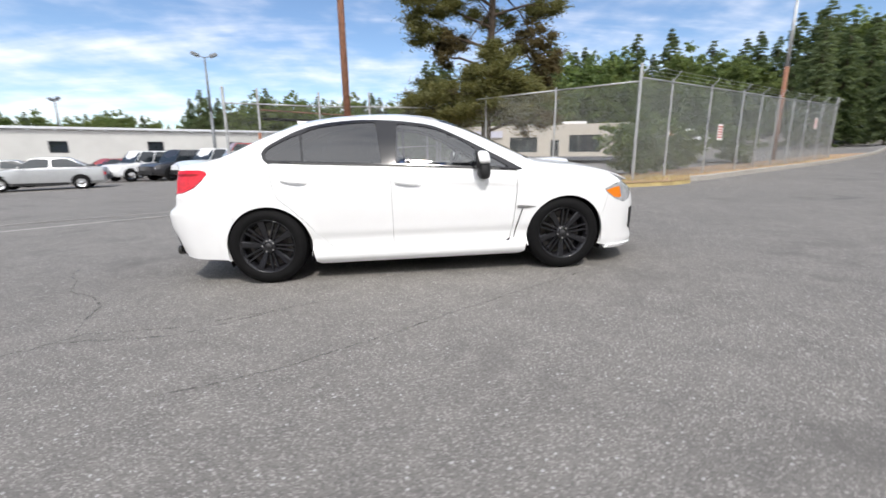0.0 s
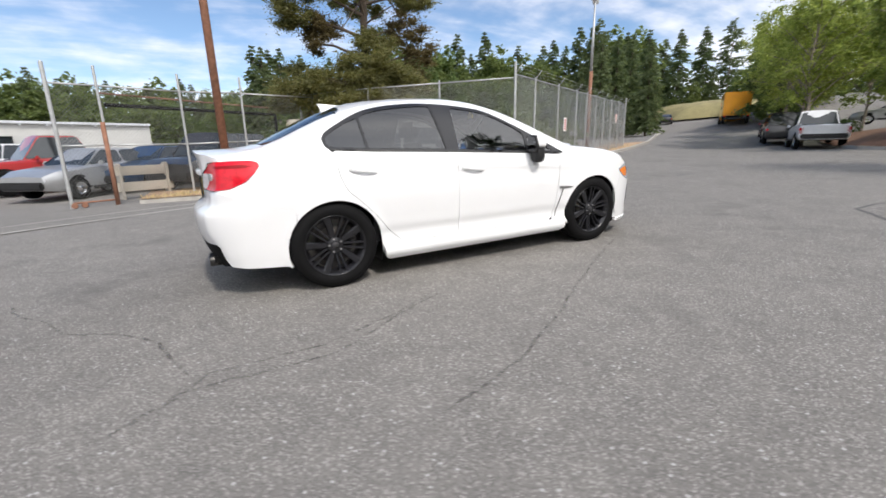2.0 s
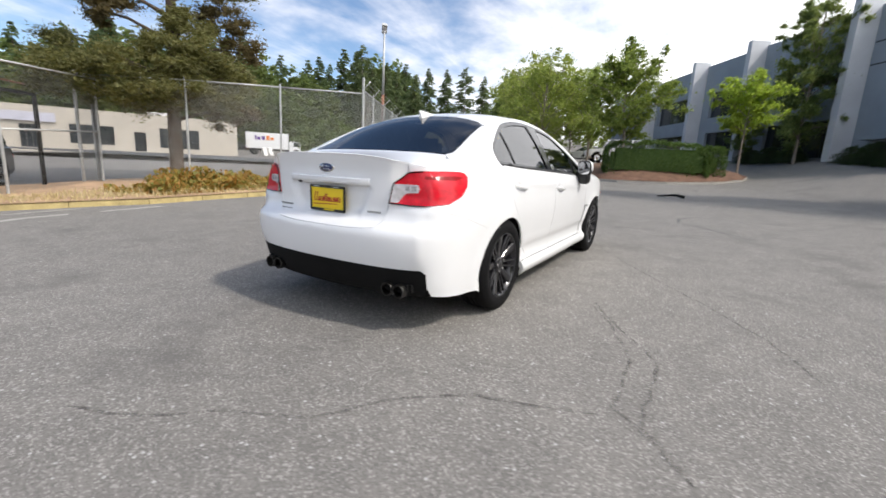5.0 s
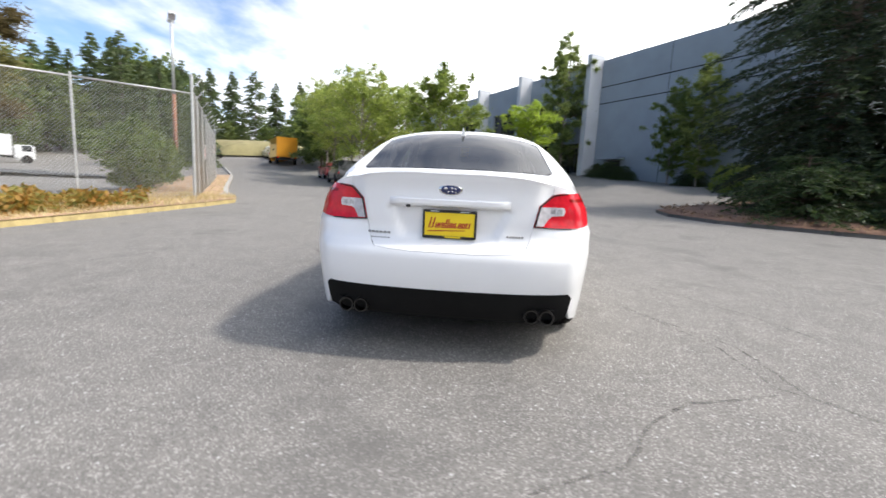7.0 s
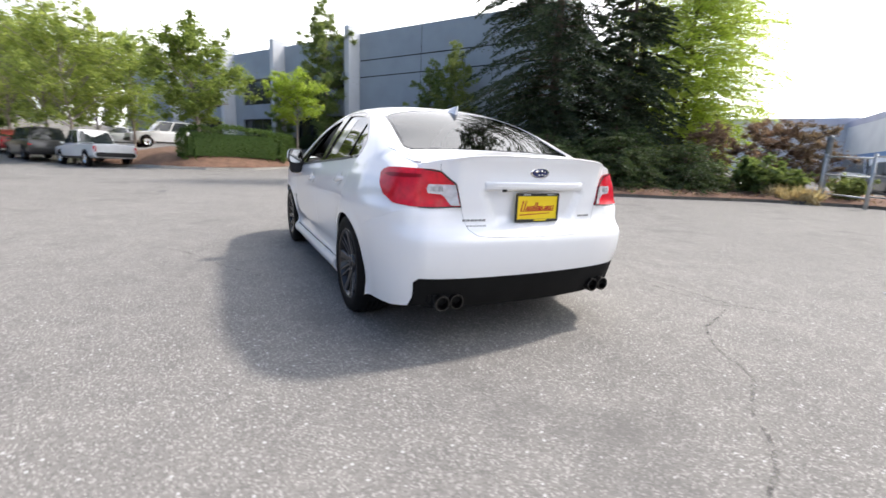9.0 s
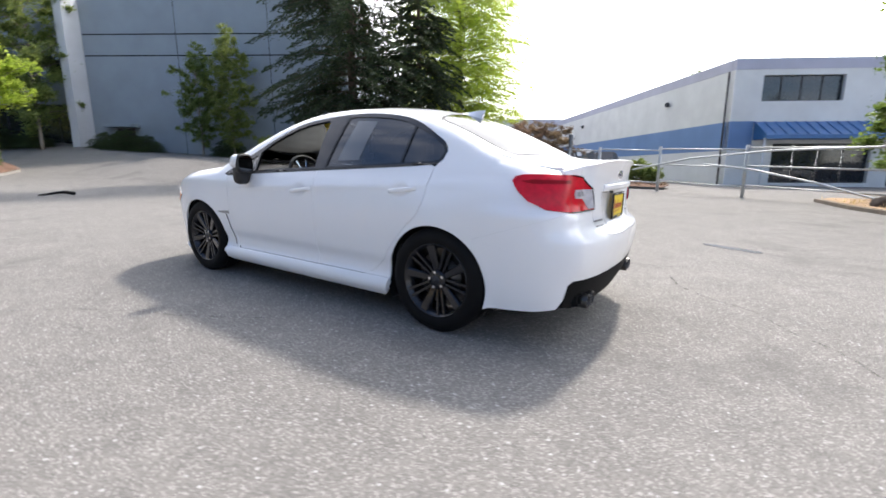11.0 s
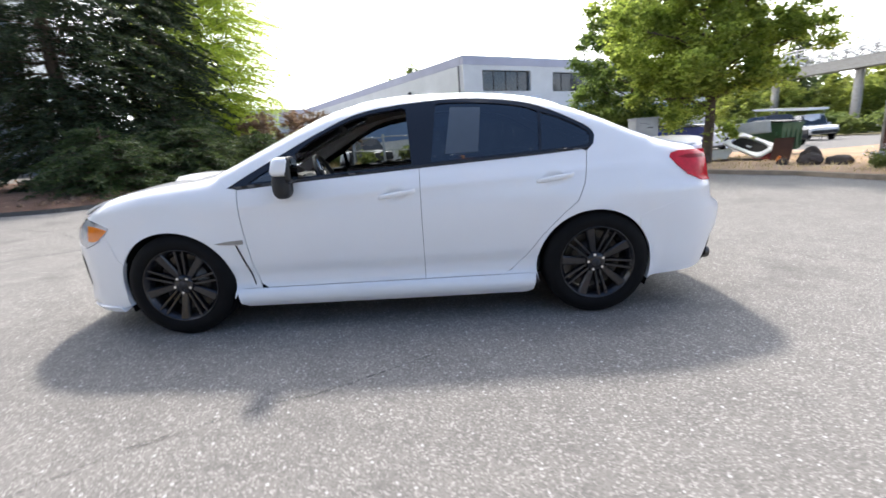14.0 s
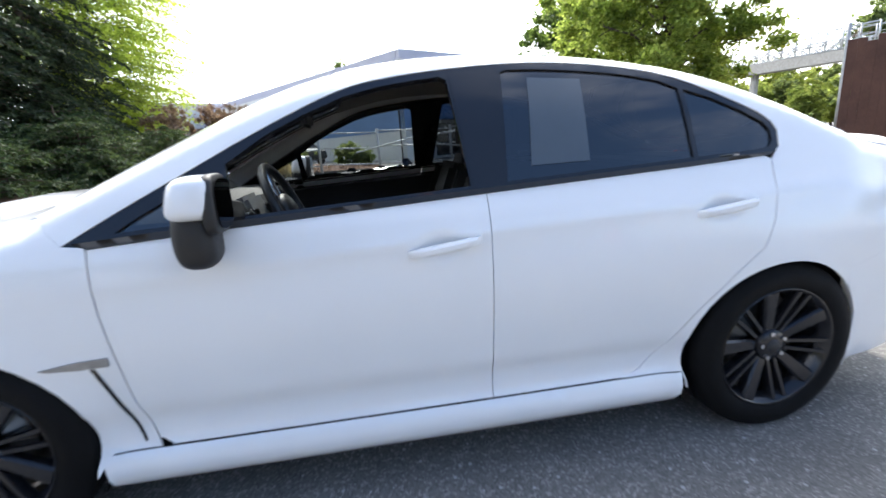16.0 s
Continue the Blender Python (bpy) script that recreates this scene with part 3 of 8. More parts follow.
pole((-1.82, 9.85), 14, .11, RUST, "tall rust-red steel pole on a concrete foot", (-.15, .1))


def street_lamp(at, h, label, heads=2, turn=0.0, mat=STEEL):
    o = new("street_lamp")
    o.matrix_basis = pose(at[0], at[1], gz(*at), 0, 0, turn)
    tagged(o, label, "street lamp", "street lamps")
    bm = bmesh.new()
    tube(bm, (0, 0, -.1), (0, 0, h * .55), .13, .11, segs=12)
    part("lower_shaft", bm, RUST if mat is STEEL else mat, o)
    bm = bmesh.new()
    tube(bm, (0, 0, h * .55), (0, 0, h), .10, .06, segs=12)
    part("shaft", bm, mat, o)
    for k in range(heads):
        s = -1 if k else 1
        arm = bmesh.new()
        tube(arm, (0, 0, h - .05), (s * .45, 0, h + .1), .03, segs=8)
        part("arm", arm, mat, o)
        hd = part("lamp_head", soft_box((.55, .38, .22), (s * .6, 0, h + .16), .04, -22 * s), mat, o)
        part("lens", soft_box((.42, .3, .03), (s * .57, 0, h + .04), .01, -22 * s), CLEAR_LENS, hd, "pale lamp lens")
    return o


street_lamp((21.7, 19.5), 9.6, "tall flood lamp on a rusty pole behind the fence", 2, 40)
LAMP_GREY = plain("lamp_grey", (.16, .17, .18), .5, metal=.3)
street_lamp((-14.5, 31.1), 8.6, "tall flood lamp pole in the car lot", 2, 20, LAMP_GREY)
street_lamp((-34.5, 44), 7.4, "double-headed lamp pole in the car lot", 2, -30, LAMP_GREY)


# ---- buildings ----
def wall_material(name, color, seams=0, vary=.08):
    return plain(name, color, .85, vary=vary, scale=.7, relief=.15, fine=25)


BEIGE = wall_material("beige_block", (.46, .42, .36))
WHITE_WALL = wall_material("white_block", (.50, .50, .485))
GREY_WALL = wall_material("grey_concrete", (.27, .31, .35))
PALE_FIN = wall_material("pale_concrete", (.55, .57, .60))
CREAM = wall_material("cream_panel", (.72, .72, .70))
BLUE_BAND = wall_material("blue_band", (.16, .27, .48))
LILAC = wall_material("lilac_trim", (.48, .48, .56))
ROOF_GREY = plain("roof_felt", (.16, .16, .16), .9, vary=.2)
AWNING = plain("blue_awning", (.05, .16, .36), .45, vary=.15, scale=2)
WINDOW_DARK = plain("window_glass_dark", (.02, .025, .03), .06, vary=.2, spec=.8)
FRAME_DARK = plain("window_frame_dark", (.05, .05, .055), .4, metal=.5)


def box_part(name, a, b, depth, z0, z1, mat, parent, label="", front=0.0):
    """A wall-like slab from plan point a to b; front: how far it stands out of the line, to the right of a-b."""
    a, b = Vector(a), Vector(b)
    d = (b - a).normalized()
    out = Vector((d.y, -d.x))
    bm = bmesh.new()
    c = [a + out * front, b + out * front, b + out * (front - depth), a + out * (front - depth)]
    lo = [bm.verts.new((p.x, p.y, z0)) for p in c]
    hi = [bm.verts.new((p.x, p.y, z1)) for p in c]
    bm.faces.new(list(reversed(lo)))
    bm.faces.new(hi)
    for i in range(4):
        bm.faces.new((lo[i], lo[(i + 1) % 4], hi[(i + 1) % 4], hi[i]))
    bmesh.ops.recalc_face_normals(bm, faces=bm.faces)
    return part(name, bm, mat, parent, label, smooth=False)


def wall_with_openings(name, a, b, depth, z0, z1, openings, mat, parent, label=""):
    """A wall from a to b pierced by openings (s0, s1, z0, z1), s in metres from a, each with a recessed window."""
    a, b = Vector(a), Vector(b)
    L = (b - a).length
    d = (b - a).normalized()
    at = lambda s: tuple(a + d * s)
    xs = sorted({0, L, *[o[0] for o in openings], *[o[1] for o in openings]})
    wall = new(name)
    wall.parent = parent
    if label:
        tagged(wall, label)
    for s0, s1 in zip(xs, xs[1:]):
        cuts = sorted((o[2], o[3]) for o in openings if o[0] < (s0 + s1) / 2 < o[1])
        z = z0
        for c0, c1 in cuts:
            if c0 > z + .01:
                box_part("wall_piece", at(s0), at(s1), depth, z, c0, mat, wall)
            z = c1
        box_part("wall_piece", at(s0), at(s1), depth, z, z1, mat, wall)
    return wall


def window(a, b, s0, s1, z0, z1, parent, panes=2, label="dark framed window", inset=.12):
    a, b = Vector(a), Vector(b)
    d = (b - a).normalized()
    at = lambda s: tuple(a + d * s)
    w = new("window")
    w.parent = parent
    tagged(w, label)
    for k in range(panes):
        u0, u1 = s0 + (s1 - s0) * k / panes, s0 + (s1 - s0) * (k + 1) / panes
        box_part("pane", at(u0 + .03), at(u1 - .03), .02, z0 + .03, z1 - .03, WINDOW_DARK, w, front=-inset)
        box_part("frame", at(u0), at(u0 + .05), .06, z0, z1, FRAME_DARK, w, front=-inset + .03)
    box_part("frame", at(s1 - .05), at(s1), .06, z0, z1, FRAME_DARK, w, front=-inset + .03)
    for z in (z0, z1 - .05):
        box_part("sill", at(s0), at(s1), .06, z, z + .05, FRAME_DARK, w, front=-inset + .035)
    return w


# grey concrete warehouse with tall fins
def grey_building():
    b = new("warehouse")
    tagged(b, "large grey tilt-up concrete warehouse with pale fins", "building")
    d = Vector((-.846, -.533))
    o = Vector((33.0, -9.2))
    pt = lambda u: tuple(o + d * u)
    top, base = 11.6, -.5
    ops = []
    for u0, u1 in ((-26.0, -18.3), (-16.0, -10.6), (-8.0, -1.0)):
        ops += [(u0 + 40, u1 + 40, 2.2, 5.2), (u0 + 40, u1 + 40, 6.6, 9.0)]
    wall_with_openings("front_wall", pt(-40), pt(17), .4, base, top, ops, GREY_WALL, b)
    for q in ops:
        window(pt(-40), pt(17), *q, b, 4, "dark glazing set back in the wall", .3)
    for u in (-27, -17.4, -9.6, -0.4):
        box_part("fin", pt(u - .25), pt(u + .25), 1.5, base, top + .35, PALE_FIN, b, "pale concrete fin", front=1.3)
    for z in (8.15, 9.45):
        box_part("wall_groove", pt(-.1), pt(17), .03, z, z + .07, UNDER, b, "dark recessed joint", front=.012)
    for u in range(6, 13, 6):
        box_part("panel_joint", pt(u), pt(u + .03), .02, base, top - .02, UNDER, b, "dark panel joint", front=.008)
    for (a, c) in ((pt(-40), tuple(o + d * -40 + Vector((d.y, -d.x)) * -40)), (pt(17), tuple(o + d * 17 + Vector((d.y, -d.x)) * -40))):
        box_part("end_wall", a, c, .4, base, top, GREY_WALL, b)
    box_part("roof", pt(-39.5), pt(16.6), 39, top - .5, top - .3, ROOF_GREY, b, front=-.5)
    box_part("door", pt(1.4), pt(2.6), .1, 1.2, 3.6, FRAME_DARK, b, "dark service door", front=.03)
    box_part("door_hood", pt(1.0), pt(3.0), .9, 3.65, 3.85, GREY_WALL, b, front=.9)


grey_building()


def blue_building():
    b = new("office_building")
    tagged(b, "cream two-storey workshop with a blue band and blue awning", "building")
    c = Vector((-2.3, -26.6))
    side, front = Vector((.588, -.809)), Vector((-.872, -.49))
    end_s, end_f = c + side * 62, c + front * 28
    base, top = -.6, 6.8
    # the side wall runs from its far end to the corner, so that its outside is to the right
    ps, pe = tuple(end_s), tuple(c)
    box_part("side_wall", pe, ps, -.35, base, 2.0, CREAM, b)
    box_part("side_band", pe, ps, -.36, 2.0, 3.55, BLUE_BAND, b, "blue painted band", front=-.012)
    box_part("side_wall", pe, ps, -.35, 3.55, top - .55, CREAM, b)
    box_part("side_trim", pe, ps, -.37, top - .55, top, LILAC, b, "pale lilac parapet", front=-.02)
    ops = [(1.5, 5.7, 4.6, 5.95), (7.8, 12.0, 4.55, 5.9), (14.5, 18.7, 4.55, 5.9), (20.8, 25.0, 4.55, 5.9), (2.4, 7.6, .2, 2.35), (8.6, 12.4, .0, 2.35), (14, 20, .2, 2.35)]
    fa, fb = tuple(c + front * 28), tuple(c)
    flip = [(28 - o[1], 28 - o[0], o[2], o[3]) for o in ops]
    wall_with_openings("front_wall", fb, fa, -.35, base, top - .55, ops, CREAM, b)
    for o in ops:
        a2, b2 = Vector(fb), Vector(fa)
        window(tuple(a2), tuple(b2), *o, b, 4, "dark office window", -.12)
    box_part("front_trim", fb, fa, -.37, top - .55, top, LILAC, b, "pale lilac parapet", front=.01)
    box_part("front_band", fb, tuple(c + front * 1.25), -.36, 2.0, 3.55, BLUE_BAND, b, "blue painted band", front=.012)
    # standing-seam awning
    aw = new("awning")
    aw.parent = b
    tagged(aw, "blue standing-seam metal awning")
    out = Vector((-front.y, front.x)) * -1
    if out.dot(-c) < 0:
        out = -out
    bm = bmesh.new()
    p0, p1 = c + front * 1.3, c + front * 27
    vs = [bm.verts.new((*(p0), 3.75)), bm.verts.new((*(p1), 3.75)), bm.verts.new((*(p1 + out * 1.5), 2.75)), bm.verts.new((*(p0 + out * 1.5), 2.75)),
          bm.verts.new((*(p1 + out * 1.5), 2.55)), bm.verts.new((*(p0 + out * 1.5), 2.55)), bm.verts.new((*p0, 2.55)), bm.verts.new((*p1, 2.55))]
    for f in ((0, 1, 2, 3), (3, 2, 4, 5), (0, 3, 5, 6), (1, 7, 4, 2), (6, 5, 4, 7)):
        bm.faces.new([vs[i] for i in f])
    bmesh.ops.recalc_face_normals(bm, faces=bm.faces)
    part("awning_sheet", bm, AWNING, aw, smooth=False)
    for k in range(48):
        q = p0 + front * (25.1 * k / 47)
        bm = bmesh.new()
        tube(bm, (*q, 3.77), (*(q + out * 1.5), 2.77), .03, segs=4)
        part("seam", bm, AWNING, aw)
    for q in (p0, p0 + front * 8, p0 + front * 16):
        bm = bmesh.new()
        tube(bm, (*(q + out * 1.4), -.6), (*(q + out * 1.4), 2.6), .05, segs=8)
        part("awning_post", bm, PALE_FIN, aw)
    bm = bmesh.new()
    k = [c + front * .2, c + front * 33.8, c + front * 33.8 + side * 60, c + front * .2 + side * 60]
    bm.faces.new([bm.verts.new((p.x, p.y, top - .3)) for p in k])
    part("roof", bm, ROOF_GREY, b)
    for k in (6, 22, 40):
        q = c + side * k
        part("wall_lamp", soft_box((.25, .25, .3), (q.x - side.y * .15, q.y + side.x * .15, 5.3), .05), FRAME_DARK, b, "small wall lamp")
    bm = bmesh.new()
    tube(bm, (c.x + .12, c.y + .02, base), (c.x + .12, c.y + .02, top - .6), .05, segs=8)
    part("downpipe", bm, FRAME_DARK, b)
    # a lower white block behind the far end
    w = new("workshop_annex")
    tagged(w, "plain pale workshop block with a blue parapet", "building")
    q = c + side * 40
    a, e = q + Vector((16, 4)), q + Vector((-2, -10))
    box_part("wall", tuple(a), tuple(e), -14, -.5, 6.6, PALE_FIN, w)
    box_part("parapet", tuple(a), tuple(e), -14.02, 6.6, 7.2, LILAC, w, front=.02)


blue_building()


def beige_building():
    b = new("block_building")
    tagged(b, "low beige block building with dark shop windows", "building")
    a, e = (3.0, 62.0), (29.6, 49.5)
    ops = [(2.0, 6.5, .9, 2.6), (9.3, 10.7, .4, 2.7), (13.2, 17.0, 1.0, 3.0), (18.8, 19.9, .5, 2.6), (21.2, 25.2, 1.0, 3.2)]
    wall_with_openings("front_wall", a, e, .3, -.5, 4.6, ops, BEIGE, b)
    for o in ops:
        window(a, e, *o, b, 3, "dark shop window", .15)
    box_part("side_wall", e, (34.5, 64), .3, -.5, 4.6, BEIGE, b)
    box_part("back_wall", (34.5, 64), (8, 76), .3, -.5, 4.6, BEIGE, b)
    box_part("end_wall", (8, 76), a, .3, -.5, 4.6, BEIGE, b)
    bm = bmesh.new()
    bm.faces.new([bm.verts.new((x, y, 4.3)) for x, y in (a, e, (34.5, 64), (8, 76))])
    part("roof", bm, ROOF_GREY, b)
    part("roof_unit", soft_box((3.2, 2, .8), (24, 56, 4.7), .05, 0, -25), SIGN_WHITE, b, "white roof unit")
    box_part("name_board", (8.1, 59.5), (14.0, 56.7), .08, 3.0, 3.9, LILAC, b, "pale name board", front=.15)


beige_building()


def white_wall():
    b = new("long_shed")
    tagged(b, "long white block shed behind the car lot", "building")
    a, e = (-62, 9), (-6.79, 40.96)
    ops = [(s, s + 1.1, 1.25, 2.1) for s in (31, 36.5, 42, 48, 54)]
    wall_with_openings("front_wall", a, e, .3, -1, 2.95, ops, WHITE_WALL, b)
    for o in ops:
        window(a, e, *o, b, 1, "small dark window", .12)
    box_part("roof", a, e, 12, 2.95, 3.12, PALE_FIN, b, front=.25)
    d = (Vector(e) - Vector(a)).normalized()
    for k in range(43):
        q = Vector(a) + d * (k * 1.45 + .4)
        box_part("rafter_end", tuple(q), tuple(q + d * .14), .25, 2.82, 2.95, PALE_FIN, b, front=.2)


white_wall()


# ---- plants ----
def leaf_material(name, stops, glow=.35, rough=.55):
    """Leaves whose colour varies from one to the next, and which let some light through."""
    m, nt, b = nodes_of(name)
    g = nt.nodes.new("ShaderNodeNewGeometry")
    col = ramp(nt, g.outputs["Random Per Island"], [(i / (len(stops) - 1), c) for i, c in enumerate(stops)])
    oi = nt.nodes.new("ShaderNodeObjectInfo")
    tint = ramp(nt, oi.outputs["Random"], [(0, (.82, .88, .8)), (1, (1.1, 1.05, 1.0))])
    col = mixed(nt, 1.0, col, tint, "MULTIPLY")
    nt.links.new(col, b.inputs["Base Color"])
    b.inputs["Roughness"].default_value = rough
    b.inputs["Specular IOR Level"].default_value = .3
    tl = nt.nodes.new("ShaderNodeBsdfTranslucent")
    nt.links.new(mixed(nt, 1.0, col, (1.75, 1.65, 1.15), "MULTIPLY"), tl.inputs[0])
    mx = nt.nodes.new("ShaderNodeMixShader")
    mx.inputs[0].default_value = glow
    nt.links.new(b.outputs[0], mx.inputs[1])
    nt.links.new(tl.outputs[0], mx.inputs[2])
    nt.links.new(mx.outputs[0], nt.nodes["Material Output"].inputs["Surface"])
    return m


LEAF_MAPLE = leaf_material("maple_leaves", [(.125, .18, .046), (.21, .29, .076), (.32, .40, .13)], .7)
LEAF_LIME = leaf_material("lime_leaves", [(.19, .27, .05), (.30, .39, .08), (.40, .48, .13)], .7)
LEAF_YOUNG = leaf_material("young_leaves", [(.17, .225, .065), (.26, .32, .10), (.36, .41, .155)], .6)
LEAF_ISLAND = leaf_material("island_leaves", [(.10, .15, .04), (.17, .23, .065), (.25, .31, .10)], .55)
LEAF_SHADE = leaf_material("shade_leaves", [(.085, .13, .042), (.145, .205, .065), (.23, .295, .105)], .5)
LEAF_WOOD = leaf_material("wood_leaves", [(.085, .125, .05), (.14, .19, .075), (.21, .26, .11)], .5)
LEAF_HEDGE = leaf_material("hedge_leaves", [(.035, .075, .015), (.065, .12, .028), (.10, .16, .04)], .3)
LEAF_GREY = leaf_material("birch_leaves", [(.096, .141, .052), (.163, .215, .081), (.222, .274, .111)], .5)
LEAF_PURPLE = leaf_material("plum_leaves", [(.13, .085, .075), (.20, .14, .12), (.29, .21, .18)], .4)
LEAF_RUST = leaf_material("rust_groundcover", [(.16, .18, .05), (.34, .24, .06), (.42, .20, .06), (.22, .22, .06)], .3)
STRAW = leaf_material("straw", [(.40, .31, .18), (.53, .43, .26), (.63, .54, .36)], .3)
NEEDLE_DARK = leaf_material("spruce_needles", [(.018, .030, .019), (.031, .048, .028), (.058, .082, .045)], .35)
NEEDLE_PINE = leaf_material("pine_needles", [(.08, .09, .034), (.13, .14, .055), (.20, .20, .088)], .4)
NEEDLE_BROWN = leaf_material("dry_pine_needles", [(.085, .065, .035), (.14, .105, .055), (.20, .155, .08)], .35)
NEEDLE_FAR = leaf_material("far_conifer_needles", [(.075, .11, .06), (.12, .16, .085), (.17, .215, .115)], .45)
JUNIPER = leaf_material("juniper_sprays", [(.026, .048, .021), (.045, .075, .032), (.083, .120, .050)], .35)
BARK = plain("bark", (.10, .075, .055), .95, vary=.35, scale=8, relief=.8, fine=30)
BARK_PALE = plain("pale_bark", (.26, .22, .18), .9, vary=.3, scale=8, relief=.5, fine=30)


def quads(name, cen, ax, ay, mat, parent=None, label=""):
    """One mesh of pointed leaves: centres and two half-axes each."""
    n = len(cen)
    v = np.empty((n, 4, 3))
    v[:, 0], v[:, 1], v[:, 2], v[:, 3] = cen - ax, cen - ay + ax * .1, cen + ax, cen + ay + ax * .1
    me = bpy.data.meshes.new(name)
    me.vertices.add(n * 4)
    me.vertices.foreach_set("co", v.ravel())
    me.loops.add(n * 4)
    me.loops.foreach_set("vertex_index", np.arange(n * 4))
    me.polygons.add(n)
    me.polygons.foreach_set("loop_start", np.arange(n) * 4)
    me.polygons.foreach_set("loop_total", np.full(n, 4))
    me.update()
    me.validate()
    me.materials.append(mat)
    ob = new(name, me)
    ob.parent = parent
    if label:
        tagged(ob, label)
    return ob


def unit(rng, n):
    v = rng.normal(size=(n, 3))
    return v / (np.linalg.norm(v, axis=1)[:, None] + 1e-9)


def cloud(rng, centres, radii, per, size, flat=.75):
    """Leaves scattered through clumps, thicker towards their skin."""
    k = len(centres)
    c = np.repeat(np.array(centres), per, 0)
    r = np.repeat(np.array(radii), per)[:, None]
    d = unit(rng, k * per)
    d[:, 2] *= flat
    p = c + d * r * np.minimum(np.abs(rng.normal(size=(k * per, 1))) * .62, 1.7)
    a = unit(rng, k * per)
    a[:, 2] *= .6
    b = np.cross(a, unit(rng, k * per))
    b /= np.linalg.norm(b, axis=1)[:, None] + 1e-9
    s = size * (.6 + .8 * rng.random((k * per, 1)))
    return p, a * s, b * s * .55


def limb(bm, pts, r0, r1, segs=7):
    n = len(pts) - 1
    for i in range(n):
        tube(bm, pts[i], pts[i + 1], r0 + (r1 - r0) * i / n, r0 + (r1 - r0) * (i + 1) / n, segs, caps=False)


def broadleaf(name, label, seed, h, crown_r, crown_z0, leaf, mat, per=70, limbs=13, twigs=5, size=.13, trunk=.14, bark=BARK, spread=1.0, clump=.55, egg=.45, group=""):
    """A broad-leaved tree: trunk, limbs and twigs, with clumps of leaves along the twigs."""
    rng, rnd = np.random.default_rng(seed), random.Random(seed)
    t = new(name)
    tagged(t, label, "tree", group)
    bm = bmesh.new()
    top = Vector((rnd.uniform(-.3, .3), rnd.uniform(-.3, .3), h * .86))
    spine = [Vector((0, 0, -.15)), Vector((rnd.uniform(-.06, .06), rnd.uniform(-.06, .06), h * .25)), top * .55 + Vector((rnd.uniform(-.15, .15), rnd.uniform(-.15, .15), 0)), top]
    limb(bm, spine, trunk, trunk * .2, 10)
    cents, rads = [], []
    for i in range(limbs):
        f = (i + .5) / limbs
        z = crown_z0 + (h * .84 - crown_z0) * f
        ang = i * 2.4 + rnd.uniform(-.4, .4)
        q = (f - egg) / (1 - egg if f > egg else egg)
        reach = crown_r * math.sqrt(max(.12, 1 - q * q * .85)) * rnd.uniform(.75, 1.1)
        k = min(1, z / (h * .86))
        start = Vector((top.x * k, top.y * k, z * .86))
        end = Vector((math.cos(ang) * reach, math.sin(ang) * reach, z + reach * rnd.uniform(.05, .4) * spread))
        mid = start.lerp(end, .5) + Vector((0, 0, reach * .12))
        limb(bm, [start, mid, end], trunk * .38 * (1 - f * .5), .012, 6)
        for j in range(twigs):
            g = .35 + .65 * (j + rnd.random() * .8) / twigs
            p = (mid.lerp(end, (g - .5) * 2) if g > .5 else start.lerp(mid, g * 2))
            e = p + Vector((rnd.gauss(0, 1), rnd.gauss(0, 1), rnd.gauss(.25, .6))) * (.28 * crown_r * (.6 + .4 * rnd.random()))
            limb(bm, [p, e], .014, .004, 4)
            cents += [tuple(p.lerp(e, .45)), tuple(e), tuple(p.lerp(e, 1.15) + Vector((0, 0, rnd.uniform(-.1, .3) * clump)))]
            rads += [clump * rnd.uniform(.7, 1.15), clump * rnd.uniform(.5, 1.0), clump * rnd.uniform(.3, .6)]
    for j in range(6):
        cents.append(tuple(top + Vector((rnd.gauss(0, .3), rnd.gauss(0, .3), rnd.uniform(-.3, .1) * h * .14 + h * .08))))
        rads.append(clump * .7)
    part("trunk", bm, bark, t)
    quads("crown", *cloud(rng, cents, rads, per, size), mat, t)
    return t


